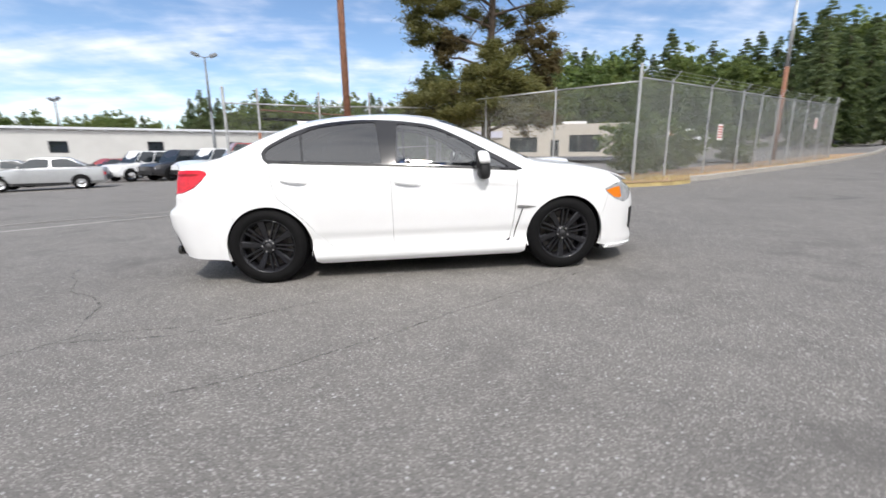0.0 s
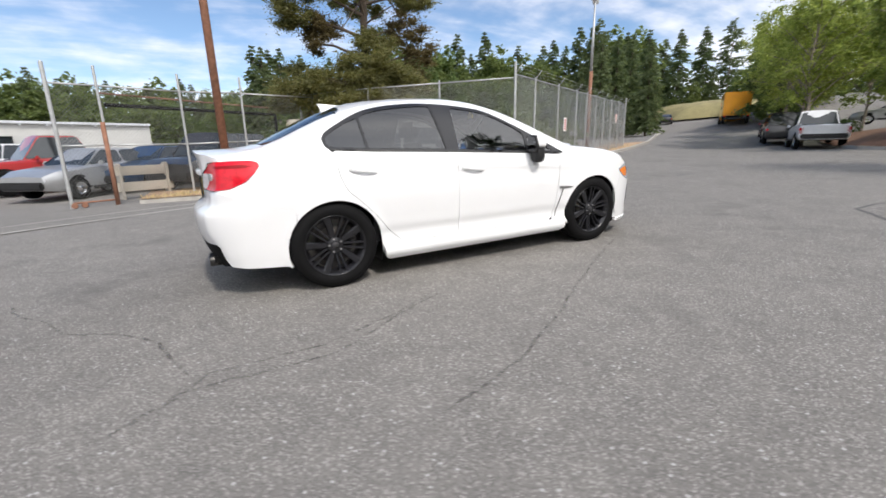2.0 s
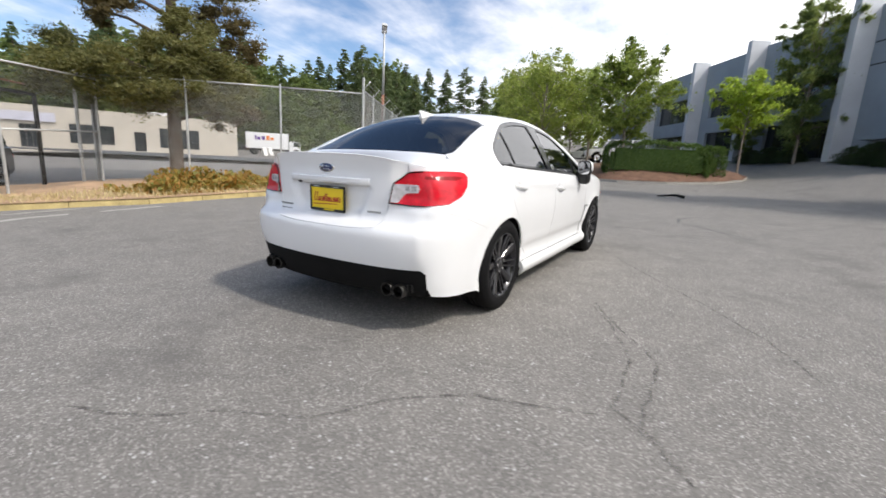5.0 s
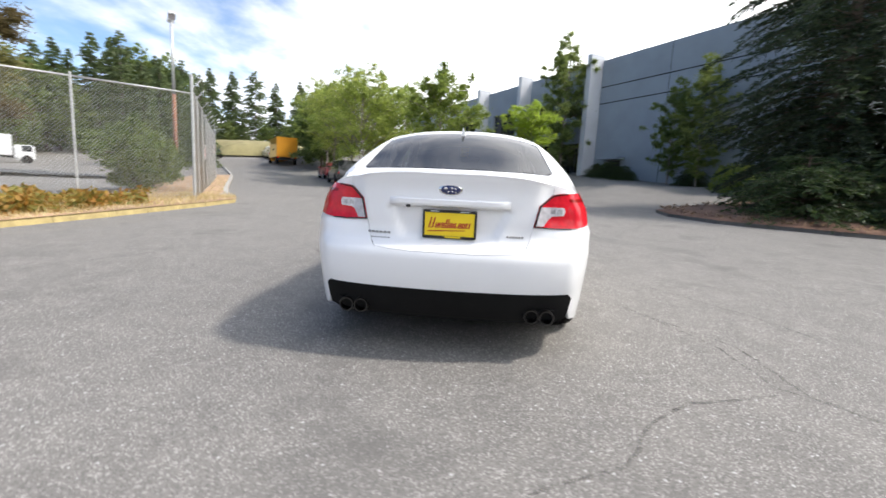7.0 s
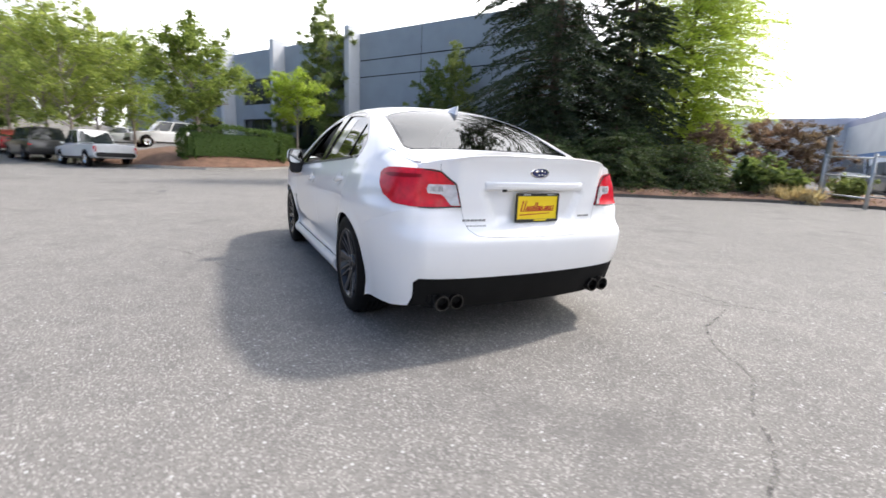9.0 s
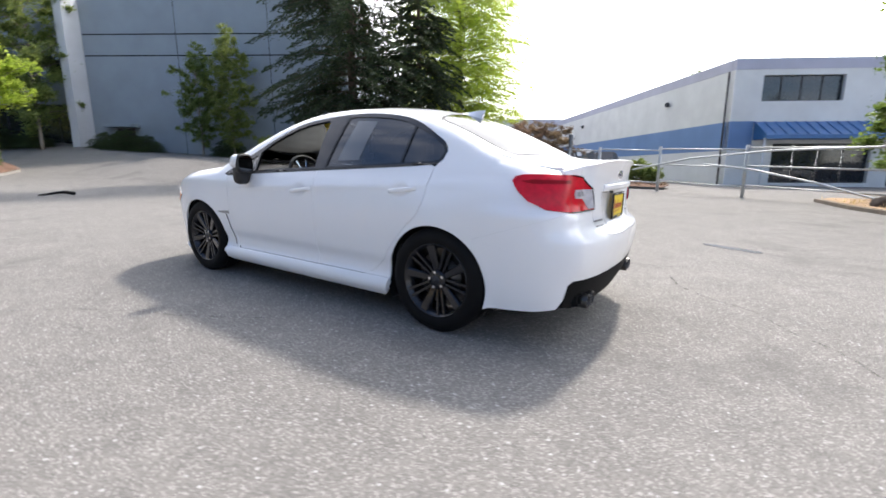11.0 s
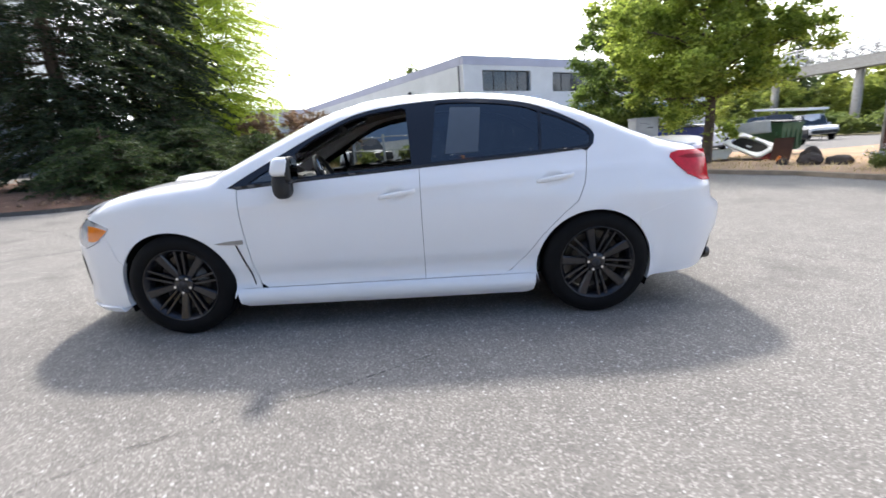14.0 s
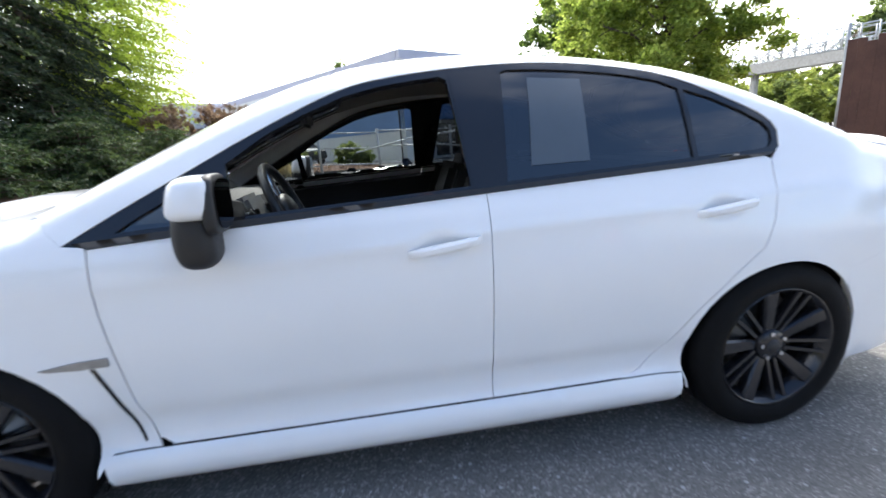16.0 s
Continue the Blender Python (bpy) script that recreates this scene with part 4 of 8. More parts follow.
def conifer(name, label, seed, h, r, mat, rows=34, per_row=9, sprays=16, tufts=5, size=.08, droop=.28, z0=.25, trunk=.2, width=.34, gap=.0, group="", power=.8, skirt=.0, lift=(.05, .25), egg=None, thin_above=99.0, bark=None):
    """A needle-leaved or feathery tree: whorls of branches, flat fans of twigs along them and short tufts along each twig.
    egg: the height, as a share, of the widest part of an egg-shaped crown; thin_above: a height over which the crown is looser."""
    rng, rnd = np.random.default_rng(seed), random.Random(seed)
    t = new(name)
    tagged(t, label, "tree", group)
    bm = bmesh.new()
    limb(bm, [Vector((0, 0, -.15)), Vector((0, 0, h * .5)), Vector((0, 0, h))], trunk, .02, 10)
    P, A, B = [], [], []
    for i in range(rows):
        f = i / (rows - 1)
        z = z0 + (h * .985 - z0) * f
        if egg:
            q = (f - egg) / (1 - egg if f > egg else egg)
            ln = r * math.sqrt(max(.03, 1 - q * q * (1 if f > egg else .62))) + .1
        else:
            ln = r * (1 - f) ** power * (1 - skirt + skirt * min(1, z / 5)) + .12
        loose = .4 if z > thin_above else 1.0
        for k in range(max(4, int(per_row * (1 - .4 * f)))):
            ang = k * 2 * math.pi / per_row + i * 1.1 + rnd.uniform(-.25, .25)
            if gap and noise.noise((1.3 * math.cos(ang) + seed, 1.3 * math.sin(ang), z * .55)) > .55 - gap * 1.6:
                continue
            L = ln * rnd.uniform(.68, 1.10)
            d = np.array((math.cos(ang), math.sin(ang), 0.0))
            side = np.array((-d[1], d[0], 0.0))
            rise = rnd.uniform(*lift)
            up = np.array((0, 0, 1.0))

            def at(q):
                q = np.atleast_1d(q)
                return up * z + d * (L * q)[:, None] + up * (L * (rise * q - (droop + rise) * q * q + .16 * np.maximum(0, q - .7)))[:, None]
            limb(bm, [Vector(v) for v in at(np.array((0, .5, 1.0)))], .012 + .02 * (1 - f), .004, 4)
            n = max(4, int(sprays * loose * L / max(r, .1)) + 3)
            m = max(2, int(tufts * (1 if loose == 1 else .6)))
            q = .12 + .88 * (np.arange(n) + rng.random(n)) / n
            sg = np.where(rng.random(n) < .5, -1.0, 1.0)
            reach = width * L * (1.05 - q * .75) * rng.uniform(.45, 1.05, n) + .10
            way = d * rng.uniform(.35, .9, n)[:, None] + side * (sg * rng.uniform(.35, 1.0, n))[:, None] + up * rng.uniform(-.55, .18, n)[:, None]
            way /= np.linalg.norm(way, axis=1)[:, None]
            u = (np.arange(m) + rng.random((n, m))) / m
            pos = at(q)[:, None] + way[:, None] * (reach[:, None] * u)[..., None] - up * (.28 * reach[:, None] * u * u)[..., None]
            pos = pos.reshape(-1, 3) + rng.normal(size=(n * m, 3)) * .02
            a = np.repeat(way, m, 0) + unit(rng, n * m) * .55
            a /= np.linalg.norm(a, axis=1)[:, None]
            b = np.cross(a, unit(rng, n * m))
            b /= np.linalg.norm(b, axis=1)[:, None] + 1e-9
            g = size * (.65 + .7 * rng.random((n * m, 1))) * (1.5 if loose < 1 else 1)
            P.append(pos), A.append(a * g), B.append(b * g * .34)
    part("trunk", bm, bark or BARK, t)
    quads("needles", np.concatenate(P), np.concatenate(A), np.concatenate(B), mat, t)
    return t


def put(ob, x, y, dz=0.0, turn=0.0, scale=1.0, z=None):
    ob.matrix_basis = pose(x, y, (gz(x, y) if z is None else z) + dz, 0, 0, turn) @ Matrix.Scale(scale, 4)
    return ob


def again(ob, x, y, dz=0.0, turn=0.0, scale=1.0, z=None):
    c = copy_thing(ob, Matrix.Identity(4))
    return put(c, x, y, dz, turn, scale, z)


# the big spruce and its neighbours in the mulch bed
spruce = put(conifer("spruce_tree", "tall dark spruce with branches down to the mulch", 11, 20, 4.7, NEEDLE_DARK, rows=54, per_row=15, sprays=70, tufts=7, size=.075, trunk=.26, z0=.3, gap=.20, power=.45, skirt=.42, width=.24, droop=.34, thin_above=10.5), 12.6, -12.6, .3)
put(conifer("spruce_tree", "dark spruce beside the lime-green tree", 12, 12.5, 3.2, NEEDLE_DARK, rows=34, per_row=12, sprays=52, tufts=7, size=.075, z0=.3, gap=.10, width=.26, droop=.34, thin_above=10.5), 10.6, -15.2, .3)
jun = conifer("juniper_bush", "spreading dark juniper at the edge of the mulch", 13, 2.1, 2.3, JUNIPER, rows=12, per_row=16, sprays=34, tufts=6, size=.052, droop=.1, z0=.1, trunk=.06, group="junipers round the spruce", power=.5, lift=(.15, .5))
put(jun, 9.6, -9.9, .2)
for x, y, s, a in ((8.2, -12.3, 1.0, 60), (6.9, -14.6, .9, 150), (10.4, -10.3, .6, 220), (9.2, -13.2, 1.25, 300)):
    again(jun, x, y, .2, a, s)
put(conifer("lime_tree", "bright lime-green feathery tree behind the spruce", 21, 14.0, 3.9, LEAF_LIME, rows=62, per_row=11, sprays=46, tufts=6, size=.075, droop=.12, z0=1.0, trunk=.17, width=.42, lift=(.2, .5), egg=.42), 11.1, -20.0, .3)
# red-leaved and green shrubs by the yard fence
plum = broadleaf("plum_shrub", "dusty red-brown shrub by the yard fence", 22, 2.9, 1.25, .3, 0, LEAF_PURPLE, per=58, limbs=14, twigs=5, size=.05, trunk=.05, clump=.3, group="shrubs by the yard fence")
put(plum, 6.2, -18.7, .1, 0, 1.08)
again(plum, 5.1, -19.6, .1, 80, 1.05)
again(plum, 7.9, -17.5, .1, 190, 1.0)
shrub = broadleaf("green_shrub", "low green shrub among dry grass", 23, 1.15, .8, .08, 0, LEAF_GREY, per=50, limbs=10, twigs=4, size=.07, trunk=.03, clump=.25, group="shrubs by the yard fence")
put(shrub, 5.2, -16.4, .08, 0, 1.2)
for x, y, s in ((6.0, -15.6, .6), (4.4, -17.0, .9), (3.05, -17.9, .75), (1.0, -19.4, .95), (.2, -18.9, .7)):
    again(shrub, x, y, .08, x * 50, s)
# bushes along the far side of the west lot
for k in range(22):
    az = math.radians(-153 + k * .98)
    d = 59 + 2.5 * math.sin(k * 2.1)
    again(shrub, d * math.sin(az), 3 + d * math.cos(az), 0, k * 77, 1.5 + .35 * math.sin(k * 1.7))
# street tree by the dumpster
put(broadleaf("maple_tree", "leafy green street maple beside the dumpsters", 24, 8.4, 2.75, 1.9, 0, LEAF_MAPLE, per=230, limbs=30, twigs=7, size=.066, trunk=.16, clump=.52, spread=.7, egg=.36), -8.9, -10.4, .1)
put(broadleaf("maple_tree", "lower leafy green tree behind the dumpsters", 34, 6.8, 2.6, .7, 0, LEAF_SHADE, per=210, limbs=24, twigs=6, size=.075, trunk=.12, clump=.55), -9.0, -15.8, .1)
# island trees and hedge
put(broadleaf("island_tree", "young yellow-green tree on the island", 25, 7.2, 2.5, 2.0, 0, LEAF_ISLAND, per=110, limbs=18, twigs=6, size=.072, trunk=.10, clump=.5, bark=BARK_PALE), 22.6, 2.6, .4)
put(broadleaf("island_tree", "small bright young tree near the warehouse", 26, 6.3, 1.9, 2.5, 0, LEAF_LIME, per=90, limbs=14, twigs=5, size=.07, trunk=.07, clump=.42, bark=BARK_PALE), 27.85, -3.2, .3)
loose = broadleaf("roadside_tree", "airy pale green roadside tree", 27, 8.6, 2.9, 1.8, 0, LEAF_YOUNG, per=50, limbs=24, twigs=6, size=.075, trunk=.10, clump=.62, spread=2.4, bark=BARK_PALE, group="roadside trees")
put(loose, 27.5, 9.0, .2)
for x, y, s, a in ((32, 11.2, 1.0, 70), (37, 14.5, 1.05, 160), (31, 6.6, .95, 250), (43, 17.5, 1.1, 20), (36, 9.5, .9, 310)):
    again(loose, x, y, .2, a, s)
dense_tree = broadleaf("roadside_tree", "dense dark green roadside tree", 28, 7.5, 3.2, .8, 0, LEAF_WOOD, per=120, limbs=18, twigs=6, size=.14, trunk=.15, clump=.8, group="roadside trees")
put(dense_tree, 46, 19.3, .1)
for x, y, s, a in ((50.5, 20.6, 1.0, 90), (56, 22.5, 1.1, 180), (62, 25, 1.2, 30)):
    again(dense_tree, x, y, .1, a, s)
birch = broadleaf("birch_tree", "slender grey-green birch against the warehouse wall", 29, 11.5, 2.1, 1.2, 0, LEAF_GREY, per=130, limbs=26, twigs=5, size=.075, trunk=.10, clump=.5, bark=BARK_PALE, group="trees along the warehouse", egg=.35)
put(birch, 33.9, -6.5, .1, 0, 1.06)
again(birch, 23.2, -12.9, .1, 100, .69)
again(birch, 25.2, -12.0, .1, 190, .6)
again(birch, 38.6, -3.6, .1, 250, .6)


def hedge_box(label, a, b, w, h, seed, mat=LEAF_HEDGE, z=None, n=9000):
    """A clipped hedge: a twiggy core with small leaves all over its rounded faces."""
    rng = np.random.default_rng(seed)
    a, b = Vector(a), Vector(b)
    L = (b - a).length
    ang = math.degrees(math.atan2((b - a).y, (b - a).x))
    o = new("hedge")
    o.matrix_basis = pose(a.x, a.y, gz(a.x, a.y) if z is None else z, 0, 0, ang)
    tagged(o, label, "hedge")
    part("hedge_core", soft_box((L - .5, w - .5, h - .3), (L / 2, 0, h / 2 - .15), .25), LEAF_HEDGE, o)
    p = rng.random((n, 3)) * (L, w, h) - (0, w / 2, 0)
    f = rng.integers(0, 6, n)
    for k, (axis, val) in enumerate(((0, 0), (0, L), (1, -w / 2), (1, w / 2), (2, h), (2, h))):
        p[f == k, axis] = val
    f3 = (p[:, 2:3] / h) ** 3
    e4 = np.abs(2 * p[:, 0:1] / L - 1) ** 6
    p[:, 0:1] = L / 2 + (p[:, 0:1] - L / 2) * (1 - .09 * f3)
    p[:, 1:2] *= (1 - .14 * f3) * (1 - .25 * e4)
    p[:, 2:3] *= 1 - .14 * e4 * f3
    p += np.array([[noise.noise((q[0] * 1.4 + seed, q[1] * 1.4, q[2] * 1.4 + k * 9)) for k in range(3)] for q in p]) * .16
    p += rng.normal(size=(n, 3)) * .05
    p[:, 2] += .05 * np.sin(p[:, 0] * 3) + .03 * np.sin(p[:, 0] * 7)
    p[:, 2] = np.maximum(p[:, 2], .02)
    x = unit(rng, n)
    y = np.cross(x, unit(rng, n))
    quads("hedge_leaves", p, x * .055, y * .035, mat, o)
    return o


hedge_box("clipped dark green hedge on the island", (22.3, 3.4), (24.0, -1.6), 1.5, 1.75, 41, z=gz(23, 1) + .35)
hedge_box("low clipped hedge at the warehouse drive", (24.3, -1.2), (25.0, -2.3), 1.1, 1.5, 42, z=gz(24.6, -1.8) + .35, n=3500)
hedge_box("low hedge along the upper parking", (31, 8.2), (36, 12), 1.2, 1.2, 43, n=3500)
hedge_box("round yellow-green bush on the warehouse bed", (18.7, -13.85), (20.5, -12.95), 1.9, 1.45, 44, LEAF_ISLAND, n=6000)


# the old pine by the corner fence: a thick low crown, bare trunk above it, and loose tiers over that
def pine():
    rng, rnd = np.random.default_rng(51), random.Random(51)
    t = new("pine_tree")
    tagged(t, "old brownish-green pine with bare trunk behind the corner fence", "tree")
    bm = bmesh.new()
    spine = [Vector((-.1, 0, -.2)), Vector((-.1, 0, 2.2)), Vector((.05, .1, 4.6)), Vector((.1, 0, 7.5)), Vector((.2, .2, 11.5))]
    limb(bm, spine, .21, .07, 12)
    # middle, half size, clumps, clump radius, green (0) or brown (1)
    masses = [((.25, -.3, 4.45), (.6, .7, .5), 16, .40, 0), ((.15, -.4, 3.75), (1.25, 1.3, .45), 30, .46, 0), ((-.9, -.5, 3.15), (1.3, 1.2, .5), 30, .48, 0),
              ((1.05, -.3, 3.2), (1.3, 1.2, .5), 30, .46, 0), ((-1.0, -.3, 2.5), (1.4, 1.3, .45), 28, .46, 0), ((.5, -.5, 2.65), (1.2, 1.2, .4), 20, .44, 0),
              ((1.7, .2, 2.3), (.9, 1.0, .5), 16, .42, 1), ((-2.5, .8, 2.7), (1.1, 1.2, .7), 26, .46, 0), ((-1.9, 1.2, 3.5), (.9, 1.0, .45), 16, .44, 0),
              ((-2.2, -.1, 6.1), (1.0, 1.1, .5), 24, .44, 0), ((-2.5, .2, 5.3), (.75, .9, .42), 16, .40, 0), ((-1.3, .3, 5.15), (.75, .9, .45), 15, .36, 1),
              ((-1.7, .4, 4.55), (.6, .7, .32), 9, .34, 1), ((-1.0, -.1, 6.6), (.9, 1.0, .5), 18, .44, 0), ((2.1, 0, 6.3), (.7, 1.0, .55), 18, .42, 0),
              ((1.6, .2, 5.2), (.85, 1.0, .55), 20, .38, 1), ((2.2, .1, 4.3), (.6, .9, .65), 18, .38, 1), ((1.95, .3, 3.5), (.55, .8, .5), 12, .36, 1),
              ((.1, 1.6, 6.2), (1.1, .7, .6), 14, .42, 0), ((.2, -1.3, 7.1), (1.2, .8, .5), 16, .44, 0), ((1.4, .3, 7.6), (1.3, 1.2, .55), 22, .46, 0),
              ((-1.3, .2, 8.0), (1.3, 1.2, .55), 22, .46, 0), ((.5, .3, 9.3), (1.5, 1.4, .6), 26, .46, 0), ((.1, .1, 10.8), (1.1, 1.1, .8), 20, .46, 0)]
    sets = ([], []), ([], [])
    for mid, half, n, r, kind in masses:
        mid = Vector(mid)
        root = Vector((0, 0, max(1.6, mid.z - .35 - .25 * rnd.random())))
        knee = root.lerp(mid, .6) + Vector((0, 0, .12))
        limb(bm, [root, knee, mid], .055, .02, 6)
        for k in range(n):
            v = Vector((rnd.gauss(0, 1), rnd.gauss(0, 1), rnd.gauss(0, 1))).normalized() * rnd.uniform(.45, 1.05)
            q = mid + Vector((v.x * half[0], v.y * half[1], v.z * half[2]))
            if k % 2 == 0:
                limb(bm, [knee.lerp(mid, rnd.random()), q], .014, .005, 4)
            sets[kind][0].append(tuple(q))
            sets[kind][1].append(r * rnd.uniform(.65, 1.1))
    # bare grey branches in the gaps
    for a, b in (((.1, 0, 6.9), (1.75, -.5, 4.75)), ((.1, 0, 6.2), (-.9, -.5, 4.9)), ((.1, 0, 5.4), (-.55, -.4, 6.3)), ((.05, 0, 5.2), (1.1, -.3, 5.9)), ((0, 0, 2.1), (-1.1, -.6, 2.0)), ((0, 0, 1.9), (1.0, -.4, 2.2))):
        limb(bm, [Vector(a), Vector(a).lerp(Vector(b), .5) + Vector((.1, 0, .1)), Vector(b)], .035, .015, 5)
    part("trunk", bm, BARK, t)
    for (cents, rads), mat, per, label in zip(sets, (NEEDLE_PINE, NEEDLE_BROWN), (430, 320), ("olive green needles", "brown dry needles")):
        c, a, b = cloud(rng, cents, rads, per, .06, .62)
        quads("needles", c, a * 1.25, b * .5, mat, t, label)
    put(t, 3.15, 12.1, 0)


pine()

# woods and far trees, by bearing, distance and height
far_fir = conifer("far_fir", "dark conifer in the far woods", 61, 15, 3.0, NEEDLE_FAR, rows=32, per_row=9, sprays=11, tufts=4, size=.30, trunk=.18, z0=1.0, group="far woods", power=.62)
far_leaf = broadleaf("far_tree", "green broad-leaved tree in the far woods", 62, 14, 3.4, 1.5, 0, LEAF_WOOD, per=18, limbs=26, twigs=5, size=.31, trunk=.2, clump=1.0, group="far woods", egg=.35)
far_pale = broadleaf("far_tree", "pale green tree beyond the west lot", 64, 12, 3.4, 1.0, 0, LEAF_YOUNG, per=26, limbs=22, twigs=5, size=.25, trunk=.18, clump=.95, group="far woods")
far_thin = conifer("far_pine", "tall thin pine at the end of the road", 63, 20, 2.7, NEEDLE_FAR, rows=34, per_row=8, sprays=10, tufts=4, size=.30, droop=.05, trunk=.2, z0=4.5, group="far woods", gap=.22, egg=.4, bark=BARK_PALE)
put(far_fir, 20, 72), put(far_leaf, 26, 70), put(far_thin, 66, 62), put(far_pale, -60, -78)


def far_row(az0, az1, step, d0, d1, e0, e1, kinds, seed):
    """Trees between two bearings whose tops stand e0 to e1 degrees above eye level."""
    rnd = random.Random(seed)
    az = az0
    while az <= az1:
        d = rnd.uniform(d0, d1)
        x, y = -1 + d * math.sin(math.radians(az)), -2 + d * math.cos(math.radians(az))
        hgt = d * math.tan(math.radians(rnd.uniform(e0, e1))) + 1 - gz(x, y)
        ob, full = rnd.choice(kinds)
        again(ob, x, y, 0, rnd.uniform(0, 360), hgt / full)
        az += step * rnd.uniform(.7, 1.3)


FIR, LEAF, THIN, PALE = (far_fir, 15), (far_leaf, 14.5), (far_thin, 20.5), (far_pale, 12.4)
far_row(20, 52, 1.35, 92, 110, 10.4, 13.2, [FIR, LEAF, FIR, LEAF, FIR], 1)
far_row(9, 31, 1.3, 96, 112, 8.6, 11.4, [LEAF, FIR, LEAF, FIR], 16)
far_row(34, 52, 2.2, 86, 94, 5.0, 8.5, [LEAF, LEAF, FIR], 2)
far_row(19, 53, 1.5, 90, 98, 7.6, 10.2, [LEAF, LEAF, FIR], 19)
far_row(19.6, 20.6, 2, 80, 84, 13.6, 14, [FIR], 17)
far_row(47, 52.5, 1.8, 60, 70, 10.5, 12.6, [LEAF, FIR], 3)
far_row(53.4, 63.6, 2.05, 112, 132, 10.6, 12.4, [THIN, FIR, THIN], 4)
far_row(52.5, 80, 2.0, 105, 125, 4.8, 7.6, [LEAF, FIR], 5)
far_row(65, 84, 2.4, 110, 130, 9, 12, [THIN, FIR], 6)
far_row(-24, 12, .9, 80, 105, 5.9, 8.2, [LEAF, LEAF, FIR], 7)
far_row(4.3, 8.0, 1.25, 62, 70, 10.9, 11.5, [FIR], 8)
far_row(-50, -22, .75, 105, 140, 3.2, 5.0, [LEAF, LEAF, FIR], 9)
far_row(-12, 10, 1.5, 62, 72, 3.6, 5.4, [LEAF], 18)
far_row(-152, -122, 1.7, 92, 110, 4.2, 6.6, [PALE, PALE, LEAF], 11)
far_row(-153, -124, 1.3, 74, 86, 3.0, 5.0, [PALE, LEAF, PALE], 21)
far_row(-153, -124, 1.0, 88, 94, 2.2, 3.4, [LEAF, PALE], 22)
far_row(-139.5, -138.5, 2, 92, 94, 10.5, 11, [FIR], 12)
far_row(-125, -60, 4, 70, 95, 8, 12, [LEAF, FIR], 13)
far_row(176.8, 177, 1.6, 74, 80, 11, 11.6, [LEAF], 14)
far_row(200, 222, 3, 84, 98, 6, 8, [LEAF, FIR], 15)

# bush behind the corner fence, ground cover, straw
inner_bush = broadleaf("fence_bush", "leafy green bush behind the corner fence", 71, 2.3, 1.3, .2, 0, LEAF_WOOD, per=70, limbs=13, twigs=5, size=.075, trunk=.05, clump=.36, group="bushes behind the fence")
put(inner_bush, 8.3, 10.9, .1, 0, .74)
for x, y, s in ((9.5, 11.9, .95), (11.5, 12.9, .7), (17.3, 17.0, .8)):
    again(inner_bush, x, y, .1, x * 40, s)


def tuft_bed(name, label, poly_pts, n, mat, size, seed, tall=.35, lift=.1, cat="ground cover"):
    """Loose low leaves or stalks scattered inside an outline."""
    rng = np.random.default_rng(seed)
    poly = np.array(poly_pts, float)
    lo, hi = poly.min(0), poly.max(0)
    p = rng.random((n * 3, 2)) * (hi - lo) + lo
    p = p[inside_poly(p, poly)][:n]
    k = len(p)
    bumpy = np.array([max(0.0, noise.noise((x * 1.3, y * 1.3, seed)) + .45) for x, y in p])
    z = np.array([gz(x, y) for x, y in p]) + lift + tall * bumpy * rng.random(k)
    a = unit(rng, k)
    a[:, 2] = np.abs(a[:, 2]) + (.8 if mat is STRAW else .1)
    b = np.cross(a, unit(rng, k))
    b /= np.linalg.norm(b, axis=1)[:, None]
    a *= size * (.5 + rng.random((k, 1)))
    ob = quads(name, np.c_[p, z], a, b * size * (.12 if mat is STRAW else .6), mat)
    return tagged(ob, label, cat, kind="stuff")


tuft_bed("groundcover", "low rust and yellow ground cover behind the kerb", [(.4, 7.7), (3, 7.5), (4.9, 7.6), (4.6, 8.6), (2.5, 9.4), (0, 9.2)], 9000, LEAF_RUST, .058, 1, .5, .12)
tuft_bed("dry_grass", "dry straw grass along the fence", NORTH + [(8.4, 9.3), (5.4, 8.8), (1, 9.6), (-3.6, 9.4)], 4200, STRAW, .06, 2, .10, .13)
tuft_bed("dry_grass", "dry straw grass along the road fence", [tuple(P1 + FDIR * u + FOUT * o) for u, o in ((2, .6), (22, .8), (22, -.6), (2, -.5))], 1800, STRAW, .06, 3, .08, .12)
tuft_bed("dry_grass", "dry straw on the dirt strip", SOUTH + [(-12, -13), (-14, -3)], 2600, STRAW, .06, 4, .05, .11)
tuft_bed("dry_grass", "tall pale dry grass by the yard fence", [(4.7, -15.9), (3.9, -15.9), (3.2, -16.3), (3.2, -16.9), (4.0, -17.1), (4.8, -16.6)], 900, STRAW, .2, 5, .34, .12)
tuft_bed("leaf_litter", "brown bark and leaf litter on the mulch", MOUND, 6000, LEAF_PURPLE, .06, 6, .12, .2)

# low dark shrubs along the foot of the warehouse
for u, k in ((1.6, .5), (2.9, .62), (4.2, .5), (9.5, .55), (14.0, .6), (-3.0, .5), (-5.0, .6), (-7.2, .55)):
    again(jun, 33.0 - .846 * u - .533 * 1.3, -9.2 - .533 * u + .846 * 1.3, .02, u * 47, k)


# ---- parked vehicles ----
def car_paint(name, c, metal=0.0):
    return plain(name, c, .3, metal=metal, vary=.05, coat=.8)


